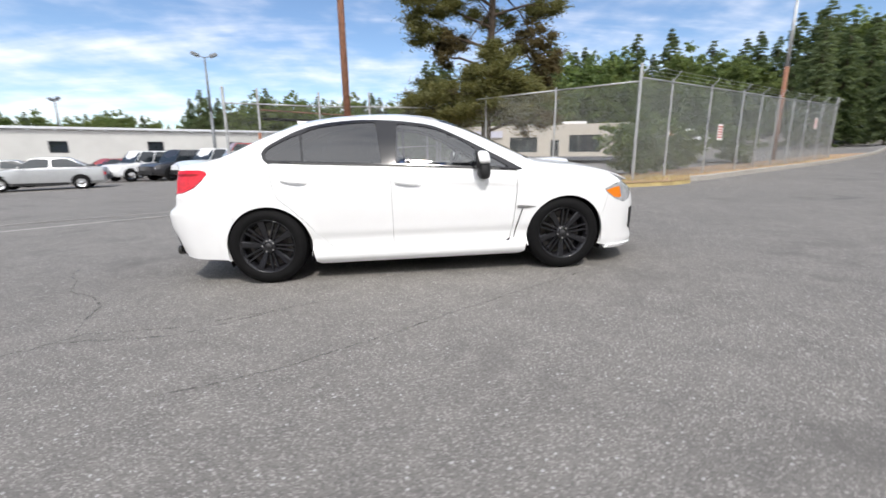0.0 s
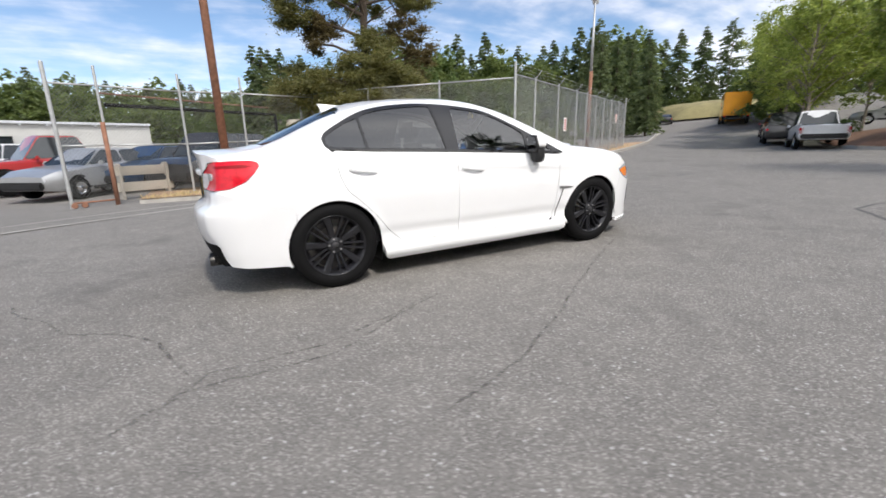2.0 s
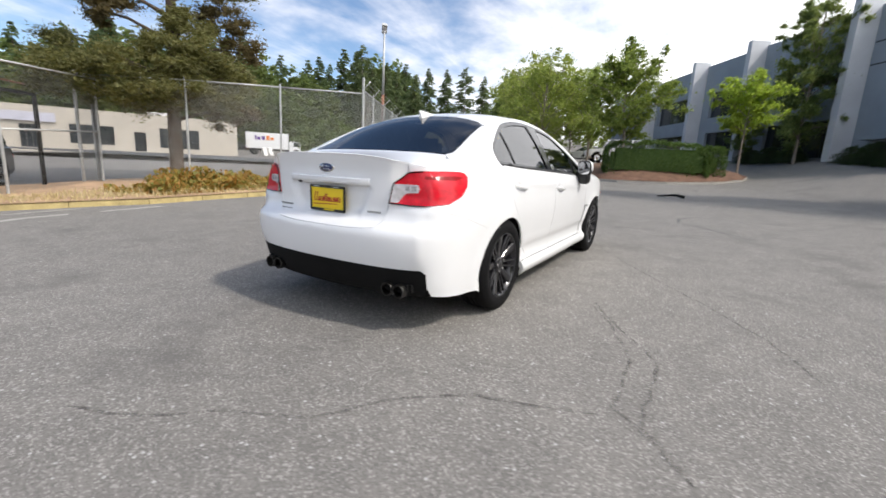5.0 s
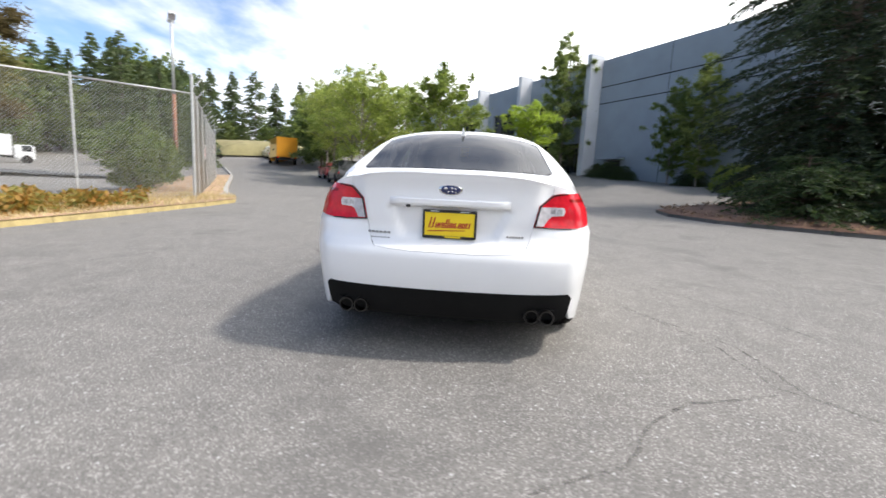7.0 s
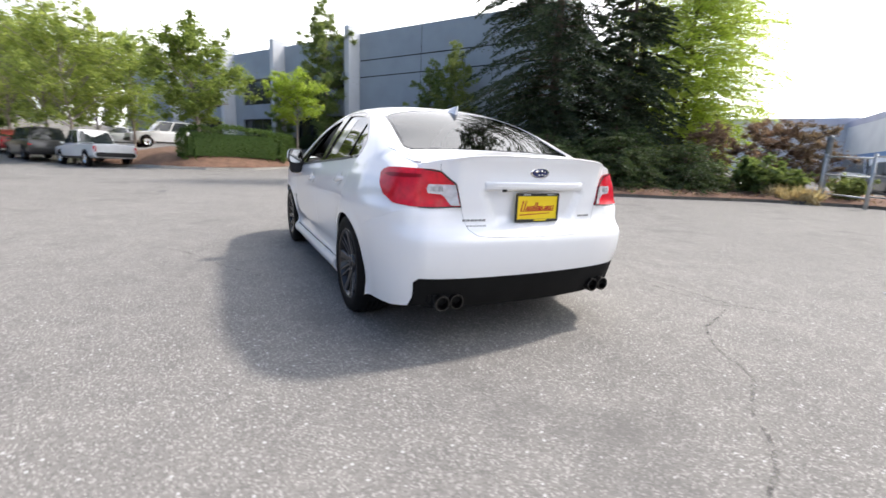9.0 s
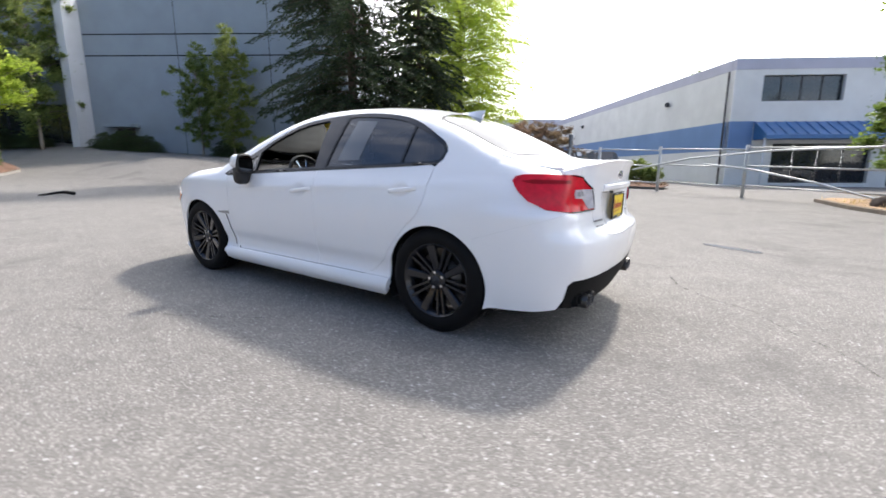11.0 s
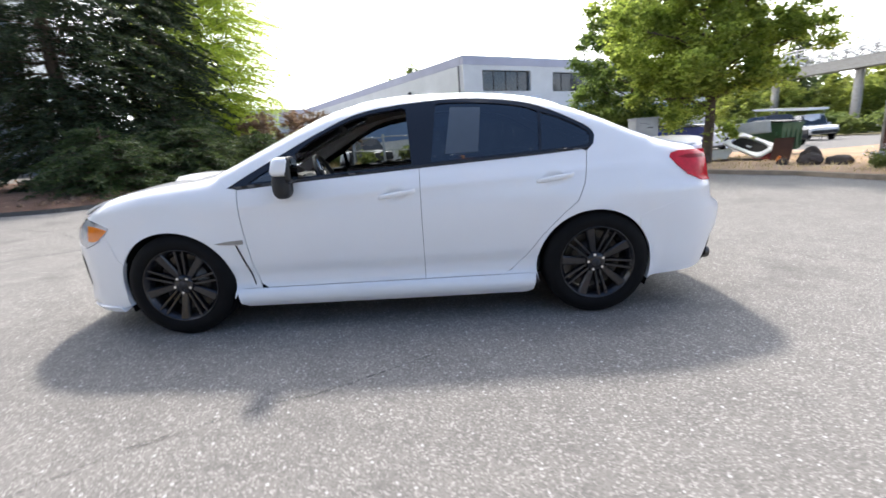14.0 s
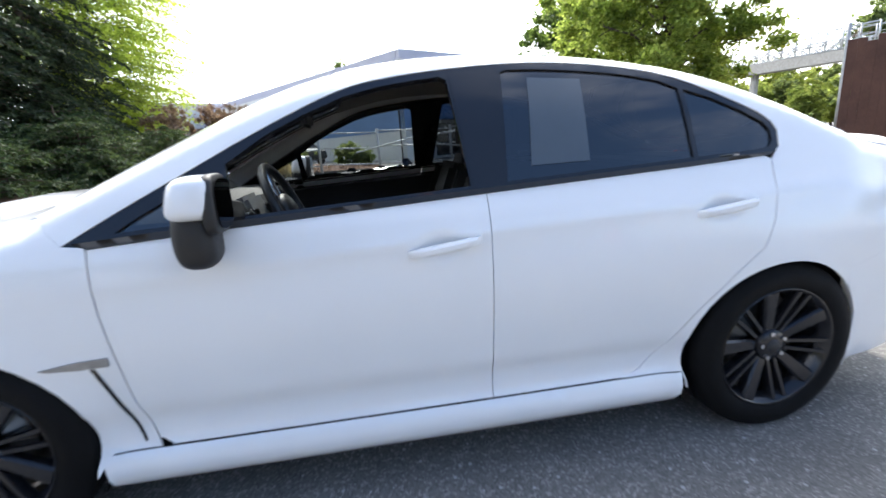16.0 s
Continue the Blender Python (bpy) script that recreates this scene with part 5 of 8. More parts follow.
CP_WHITE, CP_SILVER = car_paint("car_white", (.75, .76, .77)), car_paint("car_silver", (.42, .43, .44), .5)
CP_RED, CP_BLACK = car_paint("car_red", (.34, .02, .02)), car_paint("car_black", (.02, .02, .023))
CP_BLUE, CP_GREY = car_paint("car_blue", (.028, .06, .125), .3), car_paint("car_grey", (.16, .165, .17), .4)
CAR_GLASS = plain("car_glass", (.02, .026, .03), .05, vary=.1, spec=.8)
TRUCK_ORANGE = car_paint("truck_orange", (.62, .27, .02))

KINDS = {
    # body stations: x, z low, z top, half width; then cabin: base front, roof front, roof rear, base rear, roof z, half widths
    "sedan": ([(-2.35, .42, .80, .70), (-2.25, .30, .98, .82), (-1.4, .24, 1.0, .90), (.9, .24, .96, .90), (1.9, .26, .84, .86), (2.3, .32, .68, .72)], (1.0, .25, -1.0, -1.75, 1.43, .80, .60), 1.4, .32),
    "suv": ([(-2.3, .42, 1.0, .80), (-2.25, .34, 1.1, .90), (-1.4, .29, 1.12, .94), (1.0, .29, 1.08, .94), (1.95, .31, 1.0, .90), (2.3, .38, .85, .78)], (1.05, .45, -2.0, -2.2, 1.80, .84, .70), 1.38, .38),
    "pickup": ([(-2.85, .50, 1.10, .90), (-2.8, .46, 1.14, .95), (-.75, .40, 1.14, .97), (-.70, .40, 1.12, .97), (1.3, .40, 1.10, .97), (2.5, .44, 1.02, .92), (2.75, .5, .88, .82)], (1.25, .7, -.35, -.70, 1.88, .88, .72), 1.75, .40),
    "van": ([(-2.7, .50, 1.25, .92), (-2.65, .42, 1.3, .97), (1.4, .42, 1.25, .97), (2.3, .45, 1.0, .92), (2.5, .5, .85, .8)], (2.0, 1.2, -2.55, -2.65, 2.15, .93, .84), 1.7, .36),
}


def vehicle(kind, name, paint, label, x, y, yaw, z=None, group="parked vehicles", scale=1.0):
    """A parked vehicle: body shell, glass house, roof, wheels, lamps and bumpers."""
    st, cab, axle, wr = KINDS[kind]
    v = new(name)
    v.matrix_basis = pose(x, y, gz(x, y) if z is None else z, 0, 0, yaw) @ Matrix.Scale(scale, 4)
    tagged(v, label, "car" if kind in ("sedan", "suv") else kind, group)
    bm = bmesh.new()
    old = None
    xs = [s[0] for s in st]
    cols = [[s[k] for s in st] for k in (1, 2, 3)]
    for xx in sorted(set(list(np.linspace(xs[0], xs[-1], 15)) + xs)):
        zl, zt, hw = (float(np.interp(xx, xs, c)) for c in cols)
        mid = zl + (zt - zl) * .55
        sec = [(-hw * .9, zl), (-hw, zl + .12), (-hw, mid), (-hw * .965, zt - .06), (-hw * .9, zt), (0, zt + .03), (hw * .9, zt), (hw * .965, zt - .06), (hw, mid), (hw, zl + .12), (hw * .9, zl)]
        cur = [bm.verts.new((xx, yy, zz)) for yy, zz in sec]
        if old:
            for i in range(len(sec) - 1):
                bm.faces.new((old[i], old[i + 1], cur[i + 1], cur[i]))
            bm.faces.new((old[-1], old[0], cur[0], cur[-1]))
        else:
            bm.faces.new(cur)
        old = cur
    bm.faces.new(list(reversed(old)))
    bmesh.ops.recalc_face_normals(bm, faces=bm.faces)
    body = part("body", bm, paint, v)
    bf, rf, rr, br, zr, w0, w1 = cab
    zb = [float(np.interp(q, xs, cols[1])) - .03 for q in (bf, br)]
    ends = [Vector((bf, w0, zb[0])), Vector((rf, w1, zr)), Vector((rr, w1, zr)), Vector((br, w0, zb[1]))]
    bm = bmesh.new()
    rows = [[bm.verts.new((p.x, p.y * q, p.z + .035 * (1 - q * q) * (k in (1, 2)))) for q in (-1, -.5, 0, .5, 1)] for k, p in enumerate(ends)]
    for r0, r1 in zip(rows, rows[1:]):
        for a, b, c, d in zip(r0, r0[1:], r1[1:], r1):
            bm.faces.new((a, b, c, d))
    for e in (0, -1):
        bm.faces.new([r[e] for r in rows])
    bmesh.ops.recalc_face_normals(bm, faces=bm.faces)
    if min(f.calc_center_median().dot(f.normal) for f in bm.faces) < -1.5:
        bmesh.ops.reverse_faces(bm, faces=bm.faces)
    bmesh.ops.bevel(bm, geom=[e for e in bm.edges if len(e.link_faces) == 2 and e.calc_face_angle(0) > .5], offset=.05, segments=2, affect="EDGES")
    part("cabin", bm, paint, v)

    def pane(name, q, pad):
        """Glass let into one side of the cabin: four corners, each drawn in from the edge."""
        mid = sum(q, Vector()) / 4
        nrm = (q[1] - q[0]).cross(q[3] - q[0]).normalized()
        if nrm.dot(mid - Vector((mid.x * .6, 0, 1.0))) < 0:
            nrm = -nrm
        bm = bmesh.new()
        edge = []
        for k in range(4):
            a, b, c = q[k - 1], q[k], q[(k + 1) % 4]
            inn = b + (a - b).normalized() * pad + (c - b).normalized() * pad
            edge += [inn + (a - inn).normalized() * .06, inn + ((a - inn).normalized() + (c - inn).normalized()) * .018, inn + (c - inn).normalized() * .06]
        top = [bm.verts.new(p + nrm * .008) for p in edge]
        low = [bm.verts.new(p - nrm * .02) for p in edge]
        bm.faces.new(top)
        for k in range(len(top)):
            bm.faces.new((top[k], low[k], low[(k + 1) % len(top)], top[(k + 1) % len(top)]))
        bmesh.ops.recalc_face_normals(bm, faces=bm.faces)
        part(name, bm, CAR_GLASS, v, "dark vehicle glass", smooth=False)
    flip = lambda p: Vector((p.x, -p.y, p.z))
    pane("windscreen", [ends[0], ends[1], flip(ends[1]), flip(ends[0])], .07)
    pane("rear_window", [ends[3], ends[2], flip(ends[2]), flip(ends[3])], .08)
    for s in (-1, 1):
        n = 3 if kind in ("suv", "van") else 2
        for k in range(n):
            u0, u1 = k / n, (k + 1) / n
            q = [ends[0].lerp(ends[3], u0) + Vector((0, 0, .05)), ends[1].lerp(ends[2], u0), ends[1].lerp(ends[2], u1), ends[0].lerp(ends[3], u1) + Vector((0, 0, .05))]
            pane("side_window", [Vector((p.x, p.y * s, p.z)) for p in q], .045)
        part("sill_trim", soft_box((axle * 2 - wr * 2 - .2, .05, .10), (0, s * (max(c[3] for c in st) - .01), st[2][1] + .06), .02), PLASTIC, v)
        for k in ((.42, -.35) if kind != "pickup" else (.45,)):
            part("door_handle", soft_box((.16, .03, .03), (k, s * (float(np.interp(k, xs, cols[2])) + .004), float(np.interp(k, xs, cols[1])) - .17), .01), CHROME if paint is CP_BLACK else paint, v)
        for ax in (-axle, axle):
            bm = bmesh.new()
            lathe(bm, [(wr * .62, .11), (wr * .9, .115), (wr, .08), (wr, -.1), (wr * .6, -.1)], 24)
            wob = new("wheel")
            wob.parent = v
            hw = float(np.interp(ax, xs, cols[2]))
            wob.matrix_basis = pose(ax, s * (hw - .08), wr, 0, 0, 0 if s > 0 else 180)
            part("tyre", bm, RUBBER, wob)
            bm = bmesh.new()
            lathe(bm, [(wr * .64, .09), (wr * .55, .10), (wr * .5, .06), (wr * .2, .07), (wr * .14, .11), (.001, .112)], 20)
            part("rim", bm, CHROME if paint is not CP_BLACK else RIM, wob)
            bm = bmesh.new()
            n = 14
            ring_o = [bm.verts.new((ax + (wr + .07) * math.cos(math.pi * k / n), s * (hw + .006), wr + (wr + .07) * math.sin(math.pi * k / n))) for k in range(n + 1)]
            ring_i = [bm.verts.new((ax + (wr - .02) * math.cos(math.pi * k / n), s * (hw + .006), wr + (wr - .02) * math.sin(math.pi * k / n))) for k in range(n + 1)]
            for k in range(n):
                bm.faces.new((ring_o[k], ring_o[k + 1], ring_i[k + 1], ring_i[k]))
            part("wheel_arch", bm, UNDER, v)
        zt0, hw0 = float(np.interp(xs[0] + .1, xs, cols[1])), float(np.interp(xs[0] + .1, xs, cols[2]))
        part("tail_lamp", soft_box((.10, .16, .34 if kind in ("pickup", "van") else .16), (xs[0] + .05, s * (hw0 - .09), zt0 - .26), .03), RED_LENS, v)
        zt1, hw1 = float(np.interp(xs[-1] - .12, xs, cols[1])), float(np.interp(xs[-1] - .12, xs, cols[2]))
        part("head_lamp", soft_box((.12, .30, .15), (xs[-1] - .08, s * (hw1 - .17), zt1 - .14), .04), CLEAR_LENS, v)
        part("mirror", soft_box((.14, .16, .14), (bf - .35, s * (w0 + .16), zb[0] + .10), .04), paint, v)
    for e, sgn in ((xs[0], -1), (xs[-1], 1)):
        zl, hw = (float(np.interp(e, xs, c)) for c in (cols[0], cols[2]))
        part("bumper", soft_box((.16, hw * 2 - .05, .22), (e + sgn * .01, 0, zl + .12), .05), PLASTIC, v)
    if kind == "pickup":
        part("bed_floor", soft_box((1.95, 1.6, .03), (-1.75, 0, 1.165), .005), UNDER, v, "dark truck bed")
        for s in (-1, 1):
            part("bed_rail", soft_box((2.05, .08, .06), (-1.78, s * .90, 1.175), .02), paint, v)
        part("tailgate", soft_box((.05, 1.5, .46), (-2.84, 0, .90), .02), paint, v)
    return v


vehicle("pickup", "pickup_truck", CP_WHITE, "white pickup truck parked along the island", 26.0, 7.8, 30)
vehicle("suv", "parked_car", CP_BLACK, "black sport-utility vehicle parked along the road", 30.0, 11.3, 30)
vehicle("sedan", "parked_car", CP_RED, "dark red sedan parked along the road", 35.2, 14.2, 30)
vehicle("suv", "parked_car", CP_WHITE, "white sport-utility vehicle on the upper parking", 33.0, 5.0, 110, z=gz(33, 5) + .55)
vehicle("sedan", "parked_car", CP_SILVER, "silver sedan on the upper parking", 38, 8.5, 110, z=gz(38, 8.5) + .5)
for i, (k, p, l, x, y, a) in enumerate((("sedan", CP_BLACK, "black sedan parked at the distant kerb", 62, 43, 35), ("sedan", CP_GREY, "grey car parked at the road's end", 72, 48, 35),
                                        ("suv", CP_WHITE, "white car parked at the road's end", 70, 38, 35), ("sedan", CP_SILVER, "silver car parked at the road's end", 76, 40, 30), ("suv", CP_SILVER, "silver car beyond the truck", 66, 35.5, 35))):
    vehicle(k, "parked_car", p, l, x, y, a)
# the car lot behind the gate
vehicle("sedan", "parked_car", CP_SILVER, "silver sedan in the front row of the car lot", -16.6, 17.2, 205)
for k, p, l, x, y, a in (("sedan", CP_GREY, "dark sedan behind the silver one", -21.5, 20.5, 205), ("sedan", CP_RED, "red hatchback in the car lot", -20.2, 27.6, 240), ("suv", CP_WHITE, "white sport-utility vehicle with big wheels in the car lot", -16.4, 24.8, 240),
                         ("suv", CP_BLACK, "dark hatchback in the car lot", -13.9, 24.4, 240), ("suv", CP_WHITE, "white sport-utility vehicle in the car lot", -11.6, 23.6, 240), ("sedan", CP_BLUE, "blue sedan in the car lot", -9.4, 22.8, 240), ("sedan", CP_WHITE, "white sedan in the car lot", -7.4, 22.2, 240),
                         ("pickup", CP_RED, "red crew-cab pickup behind the gate", -7.0, 16.2, 208), ("sedan", CP_SILVER, "silver coupe behind the gate", -5.7, 13.9, 236), ("sedan", CP_BLUE, "dark blue sedan behind the gate", -4.0, 14.9, 236),
                         ("suv", CP_BLACK, "black sport-utility vehicle with roof rails behind the lot fence", -2.1, 13.3, 234)):
    vehicle(k, "parked_car", p, l, x, y, a, group="cars in the lot")
# yards to the south and west
for k, p, l, x, y, a in (("van", CP_WHITE, "white van in the workshop yard", 8.3, -35.0, 125), ("suv", CP_BLACK, "black truck in the workshop yard", 4.5, -27.5, 125),
                         ("sedan", CP_WHITE, "white car behind the dumpsters", -13.5, -18.9, 35), ("sedan", CP_SILVER, "silver car behind the street tree", -15.6, -22.3, 40), ("suv", CP_BLACK, "black sport-utility vehicle in the west lot", -21.05, -23.6, 75),
                         ("pickup", CP_WHITE, "white pickup in the west lot", -28.9, -30.6, 72), ("pickup", CP_WHITE, "white pickup facing the road beyond the west lot", -48.8, -41.6, 42), ("sedan", CP_GREY, "dark car beside the far pickup", -46.4, -42.8, 50)):
    vehicle(k, "parked_car", p, l, x, y, a, group="cars in the yards")


def box_truck(label, x, y, yaw, paint, box, cab_paint, bars, name="box_truck", z=None):
    t = new(name)
    t.matrix_basis = pose(x, y, gz(x, y) if z is None else z, 0, 0, yaw)
    tagged(t, label, "truck")
    L, W, H = box
    body = part("cargo_box", soft_box((L, W, H), (0, 0, .85 + H / 2), .04), paint, t)
    part("chassis", soft_box((L + 1.6, .9, .2), (.8, 0, .72), .03), UNDER, t)
    part("cab", soft_box((1.7, W * .92, 1.6), (L / 2 + .95, 0, 1.25), .15), cab_paint, t)
    part("windscreen", soft_box((.05, W * .78, .7), (L / 2 + 1.80, 0, 1.65), .03, -8), CAR_GLASS, t)
    for s in (-1, 1):
        part("side_window", soft_box((.8, .04, .6), (L / 2 + 1.15, s * W * .465, 1.65), .02), CAR_GLASS, t)
        for ax in (-L / 2 + .9, L / 2 + 1.1):
            bm = bmesh.new()
            lathe(bm, [(.05, .14), (.25, .14), (.3, .1), (.42, .14), (.47, .1), (.47, -.14), (.2, -.14)], 24)
            bmesh.ops.translate(bm, verts=bm.verts, vec=(ax, 0, .47))
            if s < 0:
                bmesh.ops.rotate(bm, verts=bm.verts, cent=(ax, 0, .47), matrix=Matrix.Rotation(math.pi, 3, "Z"))
            bmesh.ops.translate(bm, verts=bm.verts, vec=(0, s * (W / 2 - .16), 0))
            part("wheel", bm, RUBBER, t)
        part("tail_lamp", soft_box((.04, .2, .12), (-L / 2 - .01, s * (W / 2 - .2), .78), .02), RED_LENS, t)
        for u, w, zz, h, mat in bars:
            part("print_bar", soft_box((w, .02, h), (u * (1 if s < 0 else -1), s * (W / 2 + .008), zz), .004), mat, body, "coloured lettering bar")
    part("rear_door", soft_box((.03, W - .25, H - .3), (-L / 2 - .012, 0, .85 + H / 2), .01), paint, body)
    part("bumper", soft_box((.15, W - .2, .18), (-L / 2 - .05, 0, .55), .03), PLASTIC, t)
    return t


PURPLE, ORANGE_P = plain("purple_print", (.09, .03, .22), .5, vary=.05), plain("orange_print", (.75, .2, .02), .5, vary=.05)
box_truck("orange box truck parked at the road's end", 50.6, 26.2, 34, TRUCK_ORANGE, (6.2, 2.5, 2.4), TRUCK_ORANGE, [(-1.4, .5, 2.3, .4, SIGN_RED), (.2, 1.6, 1.8, .22, UNDER)])
box_truck("white delivery truck with coloured bars in the fenced lot", 36.9, 53.3, -42, CP_WHITE, (5.6, 2.4, 2.2), CP_WHITE,
          [(-1.5, .22, 2.35, .62, PURPLE), (-1.1, .42, 2.25, .42, PURPLE), (-.5, .42, 2.3, .5, PURPLE), (.1, .4, 2.35, .62, ORANGE_P), (.65, .42, 2.25, .42, ORANGE_P)], "delivery_truck")


# ---- yard clutter ----
BOX_GREY = plain("cabinet_grey", (.42, .43, .43), .5, metal=.3, vary=.12, scale=3)
BIN_BLUE = plain("dumpster_blue", (.010, .034, .22), .5, vary=.25, scale=2, relief=.1)
BIN_GREEN = plain("dumpster_green", (.03, .10, .05), .55, vary=.25, scale=2)
LID_BLACK = plain("lid_plastic", (.03, .03, .032), .5, vary=.2)
STONE = plain("boulder", (.075, .06, .05), .95, vary=.35, scale=4, relief=.7, fine=18)
WOOD_BROWN = plain("brown_boards", (.095, .046, .032), .85, vary=.3, scale=2, relief=.3, fine=30)


def utility_box():
    o = new("utility_cabinet")
    o.matrix_basis = pose(-6.89, -10.45, gz(-6.85, -10.45) + .1, 0, 0, 14)
    tagged(o, "grey metal utility cabinet on a pedestal", "cabinet")
    part("pedestal", soft_box((.30, .28, .62), (0, 0, .31), .02), STEEL, o)
    part("base_plate", soft_box((.5, .45, .06), (0, 0, .03), .01), CONCRETE, o)
    body = part("body", soft_box((.80, .42, .85), (0, 0, 1.04), .025), BOX_GREY, o)
    part("lid", soft_box((.85, .47, .05), (0, 0, 1.485), .015), BOX_GREY, o)
    d = part("door", soft_box((.74, .02, .78), (0, .220, 1.04), .006), BOX_GREY, body)
    for at, size in (((-.08, 1.20), (.22, .022)), ((-.02, 1.30), (.16, .008)), ((.16, 1.34), (.26, .008))):
        part("slot", soft_box((size[0], .006, size[1]), (at[0], .232, at[1]), .002), UNDER, d)
    part("latch", soft_box((.03, .03, .08), (-.36, .238, 1.06), .006), BOX_GREY, body)


utility_box()


def dumpster(label, x, y, yaw, mat, w=2.1, d=1.5, h=1.25, placard=True):
    o = new("dumpster")
    o.matrix_basis = pose(x, y, gz(x, y) + .09, 0, 0, yaw)
    tagged(o, label, "dumpster", "dumpsters")
    bm = bmesh.new()
    lo = [bm.verts.new(p) for p in ((-w / 2, -d / 2 + .15, .14), (w / 2, -d / 2 + .15, .14), (w / 2, d / 2 - .1, .14), (-w / 2, d / 2 - .1, .14))]
    hi = [bm.verts.new(p) for p in ((-w / 2, -d / 2, h), (w / 2, -d / 2, h), (w / 2, d / 2, h - .12), (-w / 2, d / 2, h - .12))]
    bm.faces.new(list(reversed(lo)))
    for i in range(4):
        bm.faces.new((lo[i], lo[(i + 1) % 4], hi[(i + 1) % 4], hi[i]))
    bmesh.ops.recalc_face_normals(bm, faces=bm.faces)
    bmesh.ops.solidify(bm, geom=bm.faces[:], thickness=.02)
    part("bin", bm, mat, o, smooth=False)
    for s in np.linspace(-w / 2 + .05, w / 2 - .05, 5):
        part("rib", soft_box((.06, .05, h - .25), (s, d / 2 - .03, h / 2 + .06), .01), mat, o)
    part("rim_bar", soft_box((w + .08, .07, .07), (0, d / 2 + .01, h - .14), .015), mat, o)
    for s in (-1, 1):
        part("fork_pocket", soft_box((.1, .9, .16), (s * (w / 2 + .05), 0, h * .62), .015), mat, o)
        b = soft_box((w / 2 - .03, d + .04, .04), (s * w / 4, 0, h - .02), .012)
        for v in b.verts:
            v.co.z += -.08 * v.co.y + .02
        part("lid", b, LID_BLACK, o)
        for e in (-1, 1):
            part("foot", soft_box((.14, .14, .14), (s * (w / 2 - .2), e * (d / 2 - .28), .07), .02), UNDER, o)
    if placard:
        part("placard", soft_box((.42, .01, .36), (.64, d / 2 + .035, .75), .004), SIGN_WHITE, o)
        part("print_bar", soft_box((.30, .006, .06), (.64, d / 2 + .042, .83), .002), PLATE_YELLOW, o, "yellow print bar")
    return o


dumpster("blue steel dumpster with a white placard beside the street tree", -9.45, -13.4, 14, BIN_BLUE, 1.75)
dumpster("green dumpster with an open lid beside the junk heap", -13.55, -13.65, 20, BIN_GREEN, 1.2, 1.2, 1.25, False)


def boulder(x, y, r, seed, squat=.62, label="dark brown boulder on the dirt strip"):
    rnd = random.Random(seed)
    bm = bmesh.new()
    bmesh.ops.create_icosphere(bm, subdivisions=4, radius=r)
    o = Vector((rnd.uniform(0, 50), rnd.uniform(0, 50), 0))
    for v in bm.verts:
        u = v.co / r
        v.co *= 1 + .42 * noise.noise(u * .9 + o) + .16 * noise.noise(u * 2.3 + o) + .05 * noise.noise(u * 6 + o)
        # broken faces
        for k in range(3):
            n = Vector((math.cos(seed + k * 2.2), math.sin(seed + k * 2.2), .4)).normalized()
            v.co -= n * max(0, v.co.dot(n) - r * .78) * .8
        v.co.z *= squat
    bmesh.ops.translate(bm, verts=bm.verts, vec=(x, y, gz(x, y) + .09 + r * squat * .6))
    return tagged(part("boulder", bm, STONE), label, "boulder", "boulders on the dirt")


for i, (x, y, r, q) in enumerate(((-10.72, -8.62, .29, .95), (-10.3, -8.1, .28, .6), (-10.8, -7.75, .31, .48), (-8.55, -10.2, .30, .62), (-6.15, -12.1, .26, .8))):
    boulder(x, y, r, 80 + i, q)
boulder(-9.95, -8.6, .15, 91, .7, "small grey stone on the dirt strip")
slab = tagged(part("stone_slab", soft_box((.75, .42, .07), (0, 0, 0), .02), BOX_GREY), "grey slab leaning on a boulder", "slab", "junk heap")
slab.matrix_basis = pose(-8.2, -10.1, gz(-8.2, -10.1) + .28, 14, -32, -28)


def junk_panel(mid, along, across, mat, label, hole=True, slats=0):
    """A scrapped panel leaning in the heap, from its middle and its two half sides."""
    u, v = Vector(along), Vector(across)
    w, h = u.length * 2, v.length * 2
    u.normalize()
    v = (v - u * u.dot(v)).normalized()
    n = u.cross(v)
    o = new("scrap_panel")
    o.matrix_basis = Matrix.Translation(mid) @ Matrix((u, v, n)).transposed().to_4x4()
    tagged(o, label, "scrap", "junk heap")
    if hole:
        # a rounded rim round a dark opening
        bm = bmesh.new()
        rings = []
        for a, b, z, p in ((.5, .5, -.03, 12), (.5, .5, .025, 12), (.48, .47, .035, 10), (.40, .34, .03, 4), (.385, .32, -.03, 4)):
            ring = []
            for k in range(40):
                t = 2 * math.pi * k / 40
                c, q = math.cos(t), math.sin(t)
                f = (abs(c) ** p + abs(q) ** p) ** (-1 / p)
                ring.append(bm.verts.new((w * a * c * f, h * b * q * f, z)))
            rings.append(ring)
        for r0, r1 in zip(rings, rings[1:]):
            for k in range(40):
                bm.faces.new((r0[k], r0[(k + 1) % 40], r1[(k + 1) % 40], r1[k]))
        bmesh.ops.recalc_face_normals(bm, faces=bm.faces)
        part("rim_panel", bm, mat, o)
        part("opening", soft_box((w * .84, h * .72, .02), (0, 0, -.03), .005), UNDER, o, "black opening")
        part("rag", soft_box((w * .12, h * .10, .05), (w * .04, -h * .1, 0), .02), PAPER, o, "pale scrap in the opening")
    else:
        part("sheet", soft_box((w, h, .04), (0, 0, 0), .015), mat, o)
        for k in range(slats):
            part("slat", soft_box((w * .9, h * .06, .015), (0, h * (-.36 + .72 * k / (slats - 1)), .026), .004), STEEL, o)
    return o


